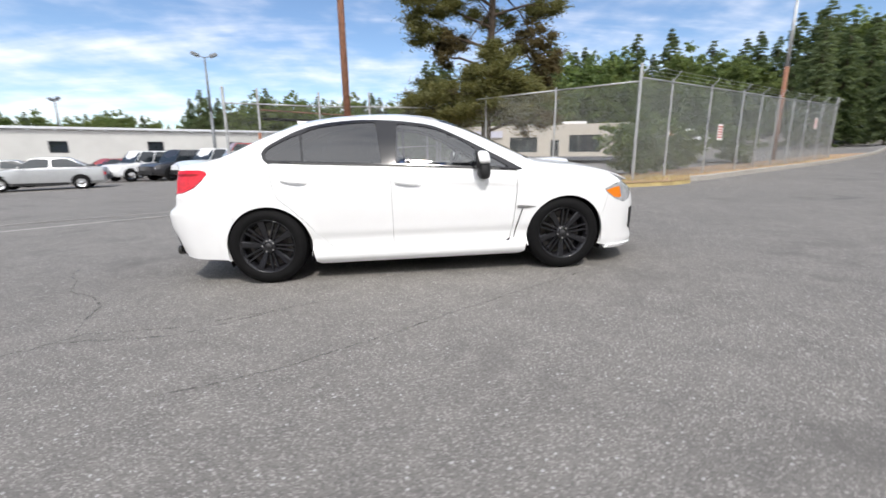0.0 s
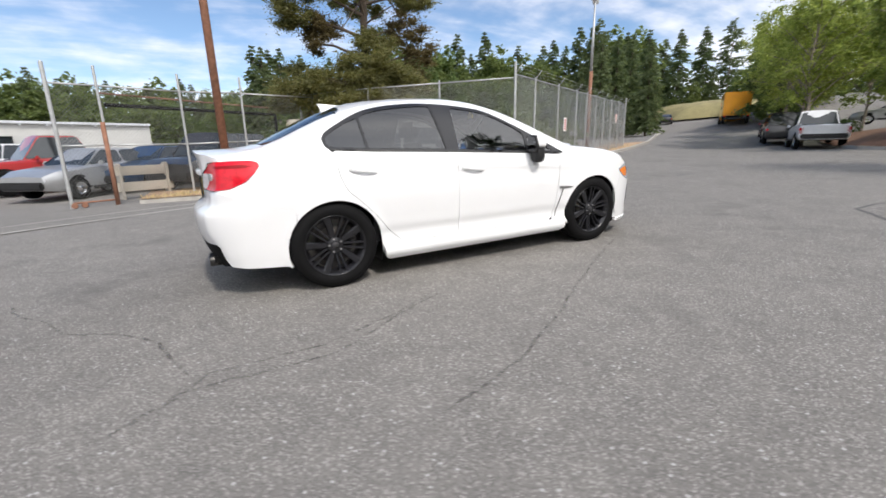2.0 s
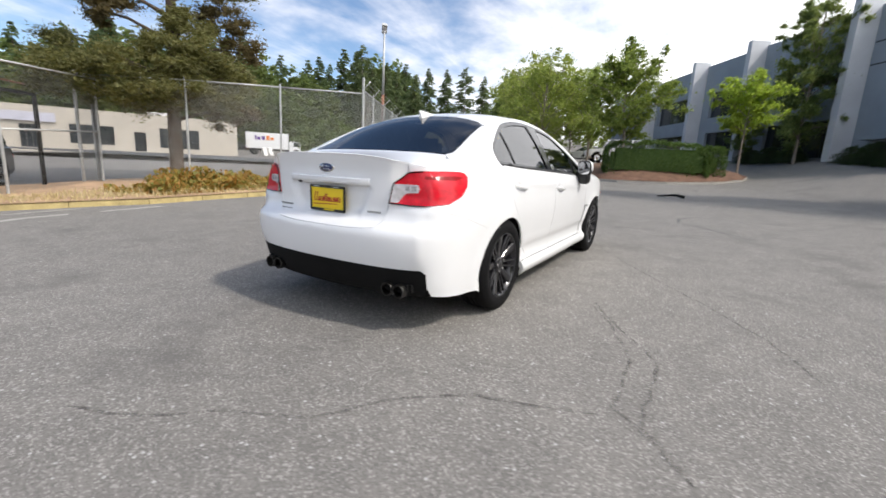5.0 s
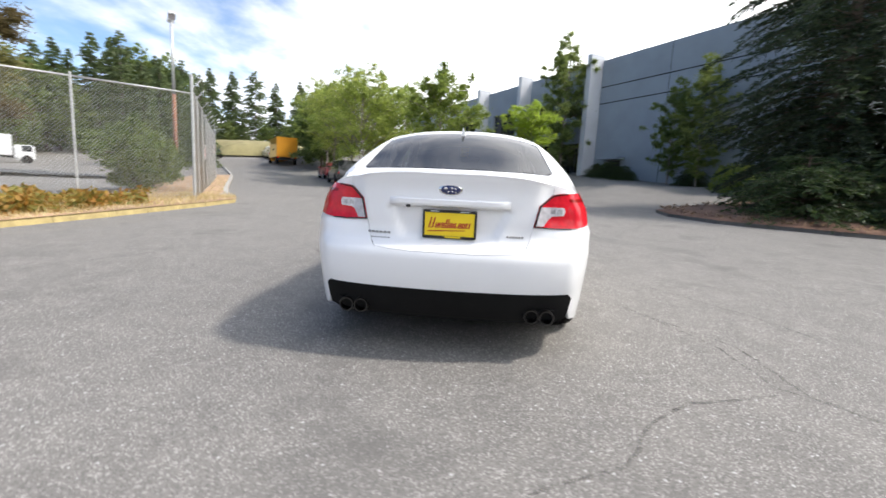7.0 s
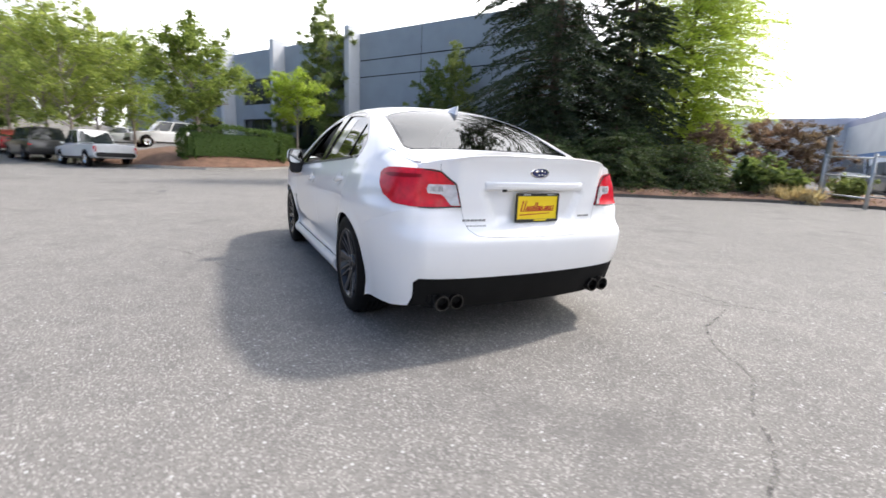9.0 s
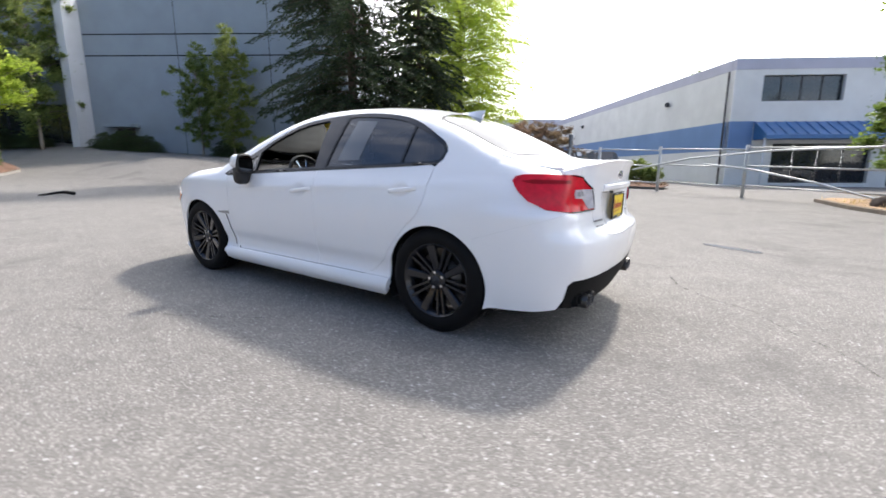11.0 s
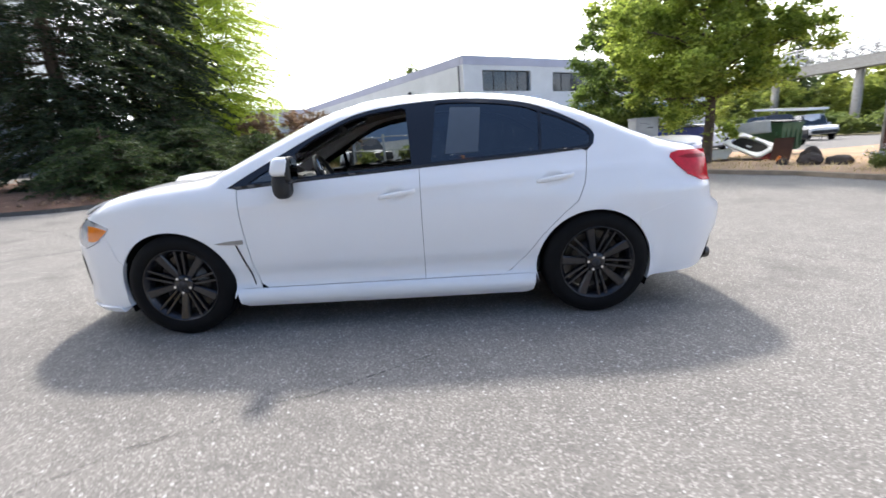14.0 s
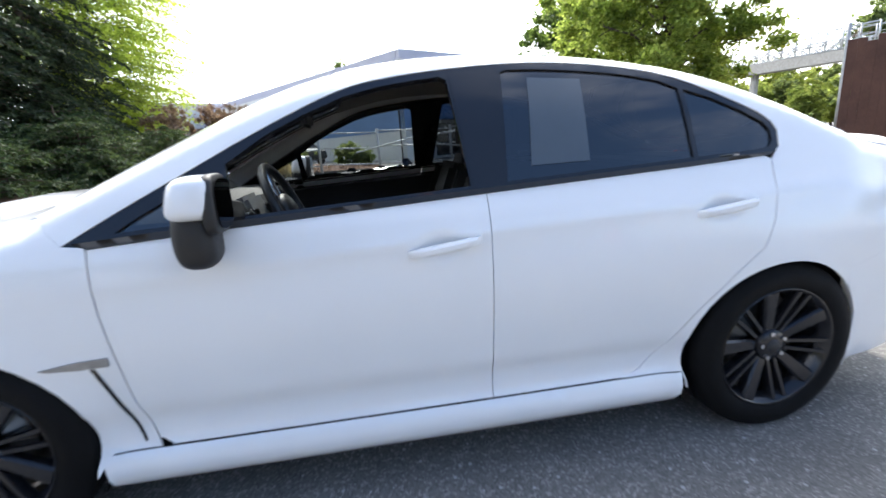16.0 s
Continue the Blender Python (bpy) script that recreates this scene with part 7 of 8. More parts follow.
def panel(name, surf, poly, mat, parent, label="", holes=(), step=0.03, gap=0.0006, off=0.0, rim=0.012, sides=(1,), both=False):
    """A sheet of the surface inside a polygon of its parameters, with a turned-in edge. both: one mesh across the middle."""
    from mathutils.geometry import delaunay_2d_cdt
    poly = np.array(poly, float)
    outer = shrink(dense(poly, step), gap)
    ends = (A_REAR, A_FRONT)
    if both:
        for e in ends:
            outer[np.abs(outer[:, 0] - e) < max(gap, .0005) * 2, 0] = e
    loops = [outer] + [dense(np.array(h, float), step) for h in holes]
    lo, hi = outer.min(0), outer.max(0)
    gx, gy = np.meshgrid(np.arange(lo[0], hi[0], step), np.arange(lo[1], hi[1], step))
    grid = np.stack([gx.ravel(), gy.ravel()], -1)
    keep = inside_poly(grid, outer)
    for h in loops[1:]:
        keep &= ~inside_poly(grid, h)
    grid = grid[keep]
    rimpts = np.concatenate(loops)
    if len(grid):
        near = np.min(np.linalg.norm(grid[:, None] - rimpts[None], axis=2), axis=1)
        grid = grid[near > 0.45 * step]
    pts, edges = [], []
    for lp in loops:
        k = len(pts)
        pts += [Vector(p) for p in lp]
        edges += [(k + i, k + (i + 1) % len(lp)) for i in range(len(lp))]
    pts += [Vector(p) for p in grid]
    vs, _, fs, *_ = delaunay_2d_cdt(pts, edges, [], 0, 1e-5)
    uv = np.array([tuple(v) for v in vs])
    tri = np.array([list(f) for f in fs])
    cen = uv[tri].mean(1)
    ok = inside_poly(cen, outer)
    for h in loops[1:]:
        ok &= ~inside_poly(cen, h)
    tri = tri[ok]
    p = surf(uv[:, 0], uv[:, 1], off)
    e = 2e-3
    du, dv = surf(uv[:, 0] + e, uv[:, 1], off) - surf(uv[:, 0] - e, uv[:, 1], off), surf(uv[:, 0], uv[:, 1] + e, off) - surf(uv[:, 0], uv[:, 1] - e, off)
    nrm = np.cross(du, dv)
    nrm /= np.linalg.norm(nrm, axis=1)[:, None] + 1e-12
    # outward: up for the deck, away from the middle for the hull
    ref = np.array([0, 0, 1.0]) if surf is deck else np.stack([p[:, 0] * .35, p[:, 1] + .02, 0 * p[:, 0]], -1)
    nrm *= np.sign((nrm * ref).sum(-1, keepdims=True) + 1e-9)
    if both:
        nrm[np.abs(p[:, 1]) < 2e-3, 1] = 0
        nrm /= np.linalg.norm(nrm, axis=1)[:, None] + 1e-12
        lost = (np.abs(p[:, 1]) < 2e-3) & (np.abs(nrm[:, 0]) < .2)
        nrm[lost] = np.stack([np.sign(p[lost, 0]), 0 * p[lost, 0], 0 * p[lost, 0]], -1)
    fn = np.cross(p[tri[:, 1]] - p[tri[:, 0]], p[tri[:, 2]] - p[tri[:, 0]])
    bad = (fn * nrm[tri[:, 0]]).sum(-1) < 0
    tri[bad] = tri[bad][:, ::-1]
    faces = [tuple(t) for t in tri]
    count = {}
    for t in faces:
        for i in range(3):
            ed = (t[i], t[(i + 1) % 3])
            count[ed] = 1
    border = [ed for ed in count if (ed[1], ed[0]) not in count and not (both and abs(p[ed[0]][1]) < 1e-3 and abs(p[ed[1]][1]) < 1e-3)]
    verts = list(map(tuple, p))
    if rim:
        inner = {}
        for i in {i for ed in border for i in ed}:
            inner[i] = len(verts)
            verts.append(tuple(p[i] - nrm[i] * rim))
        faces = faces + [(b, a, inner[a], inner[b]) for a, b in border]
    made = []
    if both:
        n = len(verts)
        faces = faces + [tuple(i + n for i in reversed(f)) for f in faces]
        verts = verts + [(x, -y, z) for x, y, z in verts]
        made.append(sheet(name, verts, faces, mat, parent, label))
    else:
        for s in sides:
            v = verts if s > 0 else [(x, -y, z) for x, y, z in verts]
            f = faces if s > 0 else [tuple(reversed(q)) for q in faces]
            made.append(sheet(name, v, f, mat, parent, label))
    return made


def sheet(name, verts, faces, mat, parent, label=""):
    me = bpy.data.meshes.new(name)
    me.from_pydata(verts, [], faces)
    me.materials.append(mat)
    for pl in me.polygons:
        pl.use_smooth = True
    me.update()
    bm = bmesh.new()
    bm.from_mesh(me)
    bmesh.ops.remove_doubles(bm, verts=bm.verts, dist=1e-5)
    for ed in bm.edges:
        if len(ed.link_faces) == 2 and ed.calc_face_angle(0) > 0.7:
            ed.smooth = False
    bm.to_mesh(me)
    bm.free()
    ob = new(name, me)
    ob.parent = parent
    if label:
        tagged(ob, label)
    return ob


def flowing(pts, n=4):
    """A polyline rounded into a smooth curve through its points."""
    out = []
    for i in range(len(pts) - 1):
        p0, p1, p2, p3 = (Vector(pts[min(max(k, 0), len(pts) - 1)]) for k in (i - 1, i, i + 1, i + 2))
        for k in range(n):
            u = k / n
            q = p1 * 2 + (p2 - p0) * u + (p0 * 2 - p1 * 5 + p2 * 4 - p3) * u * u + (p1 * 3 - p0 - p2 * 3 + p3) * u ** 3
            out.append(tuple(q / 2))
    return out + [tuple(pts[-1])]


def arc(cx, cz, r, a0, a1, n=18):
    return [(cx + r * math.cos(math.radians(a0 + (a1 - a0) * i / n)), cz + r * math.sin(math.radians(a0 + (a1 - a0) * i / n))) for i in range(n + 1)]


def build_wheel(parent, at, side, spin):
    """One alloy wheel; its outer face looks along +y before it is turned for the other side."""
    hub = new("wheel")
    hub.parent = parent
    hub.matrix_basis = pose(*at, 0, spin, 0) @ (Matrix.Identity(4) if side > 0 else pose(0, 0, 0, 0, 0, 180))
    tagged(hub, "dark alloy wheel with a low black tyre")
    bm = bmesh.new()
    R, W = TYRE_R, 0.115
    lathe(bm, [(.232, -W + .01), (.25, -W), (.285, -W), (R - .012, -W + .012), (R - .002, -W + .03), (R, -.06), (R, -.038), (R - .008, -.036), (R - .008, -.030), (R, -.028),
               (R, -.004), (R - .008, -.003), (R - .008, .003), (R, .004), (R, .028), (R - .008, .030), (R - .008, .036), (R, .038), (R, .06), (R - .002, W - .03), (R - .012, W - .012),
               (.296, W - .002), (.292, W + .001), (.268, W + .002), (.247, W - .002), (.236, W - .008), (.232, W - .02)], 64)
    part("tyre", bm, RUBBER, hub)
    bm = bmesh.new()
    lathe(bm, [(.218, -W + .012), (.205, -W + .03), (.195, 0), (.205, .07), (.219, W - .022), (.228, W - .012), (.235, W - .004), (.235, W - .02)], 56)
    part("rim", bm, RIM, hub)
    bm = bmesh.new()
    lathe(bm, [(.19, -.02), (.02, -.02)], 40)
    lathe(bm, [(.145, .02), (.145, .028), (.07, .028), (.07, .03)], 36)
    part("brake_disc", bm, BRAKE, hub, "bare metal brake disc")
    for k in range(10):
        wide = k % 2 == 0
        bm = bmesh.new()
        for sh in ((0,) if wide else (-1, 1)):
            w0, w1, r0, r1 = (.019, .031, .04, .222) if wide else (.0085, .009, .04, .222)
            c0, c1 = (0, 0) if wide else (sh * .013, sh * .024)
            secs = []
            for f in (0, .25, .6, .85, 1):
                r = r0 + (r1 - r0) * f
                w = w0 + (w1 - w0) * f
                c = c0 + (c1 - c0) * f
                yb = .083 - .02 * (1 - f) + .012 * f
                y = yb + .004
                secs.append([bm.verts.new(v) for v in ((c - w, yb - .03, r), (c - w, y - .006, r), (c - w * .72, y + .002, r), (c + w * .72, y + .002, r), (c + w, y - .006, r), (c + w, yb - .03, r))])
            for s0, s1 in zip(secs, secs[1:]):
                for i in range(5):
                    bm.faces.new((s0[i], s1[i], s1[i + 1], s0[i + 1]))
        bmesh.ops.rotate(bm, verts=bm.verts, cent=(0, 0, 0), matrix=Matrix.Rotation(math.radians(36 * k), 3, "Y"))
        bmesh.ops.recalc_face_normals(bm, faces=bm.faces)
        part("spoke", bm, RIM, hub, smooth=False)
    bm = bmesh.new()
    lathe(bm, [(.062, .06), (.062, .075), (.056, .082), (.03, .086), (.0005, .087)], 32)
    part("hub_cap", bm, RIM, hub)
    bm = bmesh.new()
    lathe(bm, [(.027, .0862), (.026, .089), (.0005, .0895)], 24)
    part("emblem", bm, TRIM_DARK, hub)
    for k in range(5):
        bm = bmesh.new()
        bmesh.ops.create_cone(bm, cap_ends=True, segments=6, radius1=.009, radius2=.007, depth=.02, matrix=Matrix.Translation((.05 * math.cos(k * 1.2566 + .3), .08, .05 * math.sin(k * 1.2566 + .3))) @ Matrix.Rotation(math.pi / 2, 4, "X"))
        part("lug_nut", bm, CHROME, hub)


def build_car():
    car = new("sedan")
    tagged(car, "white four-door sports sedan with dark alloy wheels", "car")
    car.matrix_basis = CAR_POSE
    BOTH = (1, -1)
    wheel_y = .787
    for x, spin in ((-1.342, 12), (1.302, 31)):
        for s in BOTH:
            build_wheel(car, (x, s * (wheel_y - .012), TYRE_R), s, spin * s)

    # lines of the flank
    belt = lambda x: float(np.interp(x, [-1.30, -.975, -.25, .5, .9], [1.046, 1.026, .987, .943, .914]))
    rear_arch = lambda r=ARCH_R, a0=180, a1=0: arc(-AX, ARCH_Z, r, a0, a1)
    front_arch = lambda r=ARCH_R, a0=180, a1=0: arc(AX, ARCH_Z, r, a0, a1)
    frame_out = [(-1.346, 1.125), (-1.322, 1.168), (-1.24, 1.220), (-1.02, 1.325), (-.82, 1.374), (-.55, 1.398), (-.27, 1.39), (0, 1.360), (.18, 1.318),
                 (.4, 1.215), (.56, 1.130), (.8, .998), (.925, .925)]
    glass_line = [(-1.318, 1.120), (-1.27, 1.165), (-1.20, 1.203), (-1.01, 1.298), (-.8, 1.348), (-.5, 1.373), (-.27, 1.366), (0, 1.335), (.165, 1.298), (.4, 1.192),
                  (.55, 1.107), (.78, .975), (.845, .937)]
    frame_out, glass_line = flowing(frame_out), flowing(glass_line)
    top_of = lambda x: float(np.interp(x, [p[0] for p in glass_line], [p[1] for p in glass_line]))
    base_out = [(.925, .925), (.86, .917), (.5, .943), (-.25, .987), (-.975, 1.026), (-1.25, 1.044), (-1.305, 1.051), (-1.332, 1.072)]
    hole_of = lambda x0, x1, g=.0: ([(x, belt(x) + .024) for x in np.linspace(x0, x1, 12)] + [(x, top_of(x)) for x in np.linspace(x1, x0, 16)])
    w_front = [(-.205, belt(-.205) + .022)] + [(x, belt(x) + .022) for x in np.linspace(-.1, .50, 6)] + [(.515, 1.112), (.4, 1.190)] + [(x, top_of(x)) for x in (.29, .165, .05, -.06, -.155)] + [(-.178, 1.343)]
    w_vent = [(.535, belt(.535) + .024), (.66, belt(.66) + .024), (.80, belt(.8) + .026), (.745, .982), (.60, 1.062), (.54, 1.09)]
    w_rear = [(-.325, belt(-.325) + .022)] + [(x, belt(x) + .022) for x in np.linspace(-.45, -.95, 5)] + [(-.992, 1.05), (-1.012, 1.288)] + [(x, top_of(x)) for x in np.linspace(-.95, -.40, 7)] + [(-.372, 1.366)]
    w_quart = [(-1.010, 1.05), (-1.25, 1.064), (-1.296, 1.072), (-1.314, 1.092), (-1.320, 1.126), (-1.300, 1.155), (-1.225, 1.200), (-1.13, 1.247), (-1.030, 1.284)]
    # the body colour side: cant rail, pillars and rear quarter
    tail_low = [(-1.806, .966), (-1.846, .915), (-1.915, .858), (-2.02, .818), (rear_a(.735), .804), (rear_a(.64), .803), (rear_a(.499), .807)]
    tail_top = [(rear_a(.529), .926), (rear_a(.612), .988), (rear_a(.665), .999), (rear_a(.72), 1.001), (-1.98, 1.003), (-1.87, 1.001), (-1.822, .990)]
    rail = [(x, float(rail_z(x))) for x in np.linspace(1.0, -1.95, 60)]
    # the greenhouse opening is part of the outline of this panel
    side_poly = (rail + [(a, float(rail_z(a))) for a in np.linspace(-2.0, rear_a(.618), 8)] + [(rear_a(.615), .991)] + tail_top[2:] + tail_low[:5] + [(-2.13, .795), (-1.86, .715), (-1.60, .625)]
                 + arc(-AX, ARCH_Z, ARCH_R, 140, -14) + [(-.965, .285), (-.73, .285), (-.80, .305), (-.90, .40), (-1.0, .53), (-1.13, .665), (-1.215, .74), (-1.255, .84), (-1.285, 1.03)]
                 + [(-1.305, 1.051), (-1.332, 1.072)] + frame_out + [(.955, .955)])
    panel("quarter_panel", hull, side_poly, PAINT, car, sides=BOTH, step=.022, gap=.0001)
    rear_door = [(-.2508, .286), (-.2508, .985)] + base_out[3:6] + [(-1.281, 1.03), (-1.251, .84), (-1.211, .74), (-1.126, .665), (-.996, .53), (-.896, .40), (-.797, .307), (-.74, .286)]
    panel("rear_door", hull, rear_door, PAINT, car, sides=BOTH, step=.016)
    front_door = [(-.2492, .286), (.765, .286), (.805, .31), (.835, .45), (.862, .74), (.862, .914), (.5, .943), (-.2492, .986)]
    panel("front_door", hull, front_door, PAINT, car, sides=BOTH, step=.016)
    fender = ([(.866, .918), (.866, .74), (.839, .45), (.81, .31), (.80, .285), (.93, .285)] + arc(AX, ARCH_Z, ARCH_R, 194, 28)
              + [(1.685, .52), (1.715, .64), (1.737, .737), (1.80, .76), (1.9, .782), (1.985, .797)] + [(x, float(rail_z(x))) for x in np.linspace(1.95, 1.0, 24)] + [(.955, .955), (.925, .925)])
    panel("front_fender", hull, fender, PAINT, car, sides=BOTH, step=.024)
    skirt = [(-.94, .175), (-.90, .150), (.90, .160), (.94, .19), (.952, .284), (-.957, .284)]
    panel("side_skirt", hull, skirt, PAINT, car, sides=BOTH, off=.004, rim=.04)
    bumper = ([(A_REAR, .392), (rear_a(.3), .392), (rear_a(.55), .402), (rear_a(.69), .416), (rear_a(.735), .413), (rear_a(.752), .38), (rear_a(.762), .31), (rear_a(.785), .255), (-1.98, .238), (-1.70, .222)]
              + arc(-AX, ARCH_Z, ARCH_R, 197, 141) + [(-1.60, .6246), (-1.86, .7146), (-2.13, .7946), (rear_a(.735), .8005), (rear_a(.64), .7995), (rear_a(.4965), .8035), (rear_a(.472), .718), (rear_a(.457), .688),
                                                     (rear_a(.42), .661), (rear_a(.35), .652), (rear_a(.2), .645), (A_REAR, .645)])
    panel("rear_bumper", hull, bumper, PAINT, car, both=True, rim=.03, gap=.0002)
    lid = [(A_REAR, .647), (rear_a(.2), .647), (rear_a(.35), .654), (rear_a(.42), .663), (rear_a(.455), .690), (rear_a(.470), .720), (rear_a(.4945), .806), (rear_a(.5245), .927), (rear_a(.608), .990), (rear_a(.6135), 1.0)] + [(a, float(rail_z(a)) - .002) for a in np.linspace(rear_a(.614), A_REAR, 18)]
    boot = panel("boot_lid", hull, lid, PAINT, car, both=True, step=.022)[0]
    valance = [(A_REAR, .235), (rear_a(.45), .235), (rear_a(.69), .245), (rear_a(.758), .27), (rear_a(.752), .40), (rear_a(.72), .425), (A_REAR, .425)]
    panel("rear_valance", hull, valance, UNDER, car, "black plastic rear valance", both=True, off=.004, rim=.05)
    lamp = tail_top + tail_low
    for s in BOTH:
        lt = panel("tail_light", hull, lamp, RED_LENS, car, "red and clear tail light", sides=(s,), off=.009, step=.022, rim=.03)[0]
        clear = [(rear_a(.533), .922), (rear_a(.508), .813), (rear_a(.556), .813), (rear_a(.590), .856), (rear_a(.612), .870), (rear_a(.690), .874), (rear_a(.700), .898), (rear_a(.690), .922)]
        panel("clear_lens", hull, clear, CLEAR_LENS, lt, "clear reversing light lens", sides=(s,), off=.012, step=.016, rim=.004)
        for y0, y1 in ((.600, .634), (.646, .680)):
            bar = [(rear_a(y0), .912), (rear_a(y0 - .002), .884), (rear_a(y1), .884), (rear_a(y1), .912)]
            panel("reflector", hull, bar, LENS_GREY, lt, "grey reflector", sides=(s,), off=.0128, step=.016, rim=.001)
        edge = [(rear_a(.720), 1.002), (rear_a(.612), .990), (rear_a(.528), .927), (rear_a(.496), .804), (rear_a(.64), .800), (rear_a(.735), .801)]
        inner = [(rear_a(.735), .806), (rear_a(.64), .805), (rear_a(.504), .810), (rear_a(.534), .922), (rear_a(.614), .983), (rear_a(.720), .996)]
        panel("lamp_seal", hull, edge + inner, BLACK_GLOSS, lt, "thin black lamp seal", sides=(s,), off=.0122, step=.016, gap=0, rim=.006)
        band = [(-1.86, .965), (-1.93, .975), (rear_a(.735), .972), (rear_a(.735), .955), (-1.93, .952)]
        panel("lamp_band", hull, band, DARK_RED, lt, "dark red lamp band", sides=(s,), off=.011, step=.016, rim=.002)
    # the nose
    nose = [(1.66, .208), (1.80, .17), (2.1, .155), (A_FRONT, .15), (A_FRONT, .70), (2.45, .705), (2.2, .72), (2.10, .70), (2.02, .61), (1.93, .585), (1.80, .63), (1.742, .732), (1.722, .66), (1.719, .64), (1.689, .52)] + arc(AX, ARCH_Z, ARCH_R, 27, -17)
    panel("front_bumper", hull, nose, PAINT, car, both=True, rim=.03)
    panel("nose_panel", hull, [(1.86, .72), (2.1, .68), (A_FRONT, .66), (A_FRONT, .722), (2.45, .727), (2.1, .762), (1.95, .80), (1.86, .82)], PAINT, car, both=True, off=-.010, rim=0, step=.04)
    for s in BOTH:
        hl = panel("headlight", hull, [(1.688, .722), (1.741, .739), (1.80, .756), (1.9, .778), (1.99, .793), (2.12, .752), (2.19, .72), (2.10, .70), (2.02, .612), (1.93, .588), (1.80, .630), (1.72, .682)], HEAD_LENS, car, "clear headlight with an amber corner", sides=(s,), off=.003, rim=.03)[0]
        panel("indicator", hull, [(1.702, .708), (1.75, .722), (1.80, .732), (1.865, .737), (1.885, .64), (1.85, .632), (1.80, .640), (1.732, .682)], AMBER, hl, "amber side indicator", sides=(s,), off=.006, step=.02, rim=.003)
        panel("bumper_vent", hull, [(2.05, .52), (2.13, .53), (2.18, .36), (2.13, .31), (2.08, .33)], PLASTIC, car, "black bumper corner vent", sides=(s,), off=.004, rim=.004)
        panel("front_lip", hull, [(1.75, .155), (1.78, .185), (2.1, .175), (A_FRONT, .17), (A_FRONT, .145), (2.1, .145)], PAINT, car, sides=(s,), off=.018, rim=.05)
        # vent slash and badge bar behind the front wheel
        panel("fender_vent", hull, [(.909, .572), (.922, .575), (.874, .42), (.846, .305), (.838, .305), (.862, .42)], BLACK_GLOSS, car, "black fender vent", sides=(s,), off=.003, step=.02, rim=.004)
        panel("fender_badge", hull, [(.869, .606), (.95, .602), (1.04, .592), (1.015, .583), (.95, .577), (.869, .579)], BADGE_GREY, car, "grey fender badge strip", sides=(s,), off=.006, step=.02, rim=.008)
    panel("grille", hull, [(2.36, .64), (A_FRONT, .64), (A_FRONT, .40), (2.42, .40), (2.33, .52)], PLASTIC, car, "black front grille", both=True, off=.006, rim=.006)
    panel("lower_intake", hull, [(2.25, .34), (A_FRONT, .34), (A_FRONT, .22), (2.3, .22)], PLASTIC, car, "black lower intake", both=True, off=.006, rim=.006)
    # deck: hood, windscreen, roof, rear glass, boot top
    mir = lambda pts: pts + [(x, -y) for x, y in reversed(pts)]
    ry = lambda x: float(np.interp(x, RAIL_X, RAIL_Y))
    hood = mir([(1.155, 0), (1.13, .3), (1.06, .55), (.985, ry(.985) - .004)] + [(x, ry(x) - .004) for x in np.linspace(1.05, 1.92, 14)] + [(2.03, .58), (2.1, .3), (2.12, 0)])
    panel("hood", deck, hood[:-1], PAINT, car, step=.035)
    ws = [(1.14, 0), (1.115, .3), (1.04, .55), (.955, .685), (.75, .64), (.5, .60), (.3, .565), (.235, .54), (.175, .3), (.165, 0)]
    panel("windscreen", deck, mir(ws)[:-1], CLEAR_GLASS, car, "clear windscreen", off=-.002, step=.05, gap=0)
    panel("windscreen_seal", deck, mir([(1.16, 0), (1.135, .3), (1.06, .56), (.957, .70), (.75, .655), (.5, .615), (.3, .582), (.22, .555), (.158, .3), (.148, 0)])[:-1], BLACK_GLOSS, car,
          "black windscreen surround", off=-.005, step=.04, gap=0, holes=[mir([(1.10, 0), (1.08, .3), (1.005, .53), (.93, .66), (.74, .62), (.5, .58), (.3, .55), (.25, .53), (.2, .3), (.19, 0)])[:-1]])
    for s in BOTH:
        pil = [(x, y) for x, y in zip(np.linspace(.95, .16, 14), [ry(x) - .001 for x in np.linspace(.95, .16, 14)])] + [(.158, .3), (.22, .553), (.3, .58), (.5, .613), (.75, .653), (.95, .70)]
        pil = [(x, y * s) for x, y in pil]
        panel("screen_pillar", deck, [p for p in pil if abs(p[1]) > .45], PAINT, car, gap=0, step=.03)
    roof = mir([(.143, 0), (.153, .3), (.215, .55)] + [(x, ry(x) - .001) for x in np.linspace(.15, -1.18, 22)] + [(-1.175, .57), (-1.128, .5), (-1.10, .3), (-1.095, 0)])
    panel("roof", deck, roof[:-1], PAINT, car, step=.045, gap=0)
    glass = mir([(-1.11, 0), (-1.115, .3), (-1.14, .49), (-1.2, .555), (-1.45, .585), (-1.70, .615), (-1.735, .58), (-1.765, .3), (-1.77, 0)])
    panel("rear_window", deck, glass[:-1], REAR_GLASS, car, "dark tinted rear window", off=-.002, step=.05, gap=0)
    seal = mir([(-1.095, 0), (-1.10, .3), (-1.128, .5), (-1.19, .572), (-1.45, .602), (-1.70, .632), (-1.745, .6), (-1.78, .3), (-1.785, 0)])
    panel("rear_window_seal", deck, seal[:-1], BLACK_GLOSS, car, "black rear window surround", off=-.005, step=.04, gap=0,
          holes=[mir([(-1.13, 0), (-1.135, .3), (-1.16, .47), (-1.21, .53), (-1.45, .565), (-1.68, .592), (-1.71, .56), (-1.74, .3), (-1.745, 0)])[:-1]])
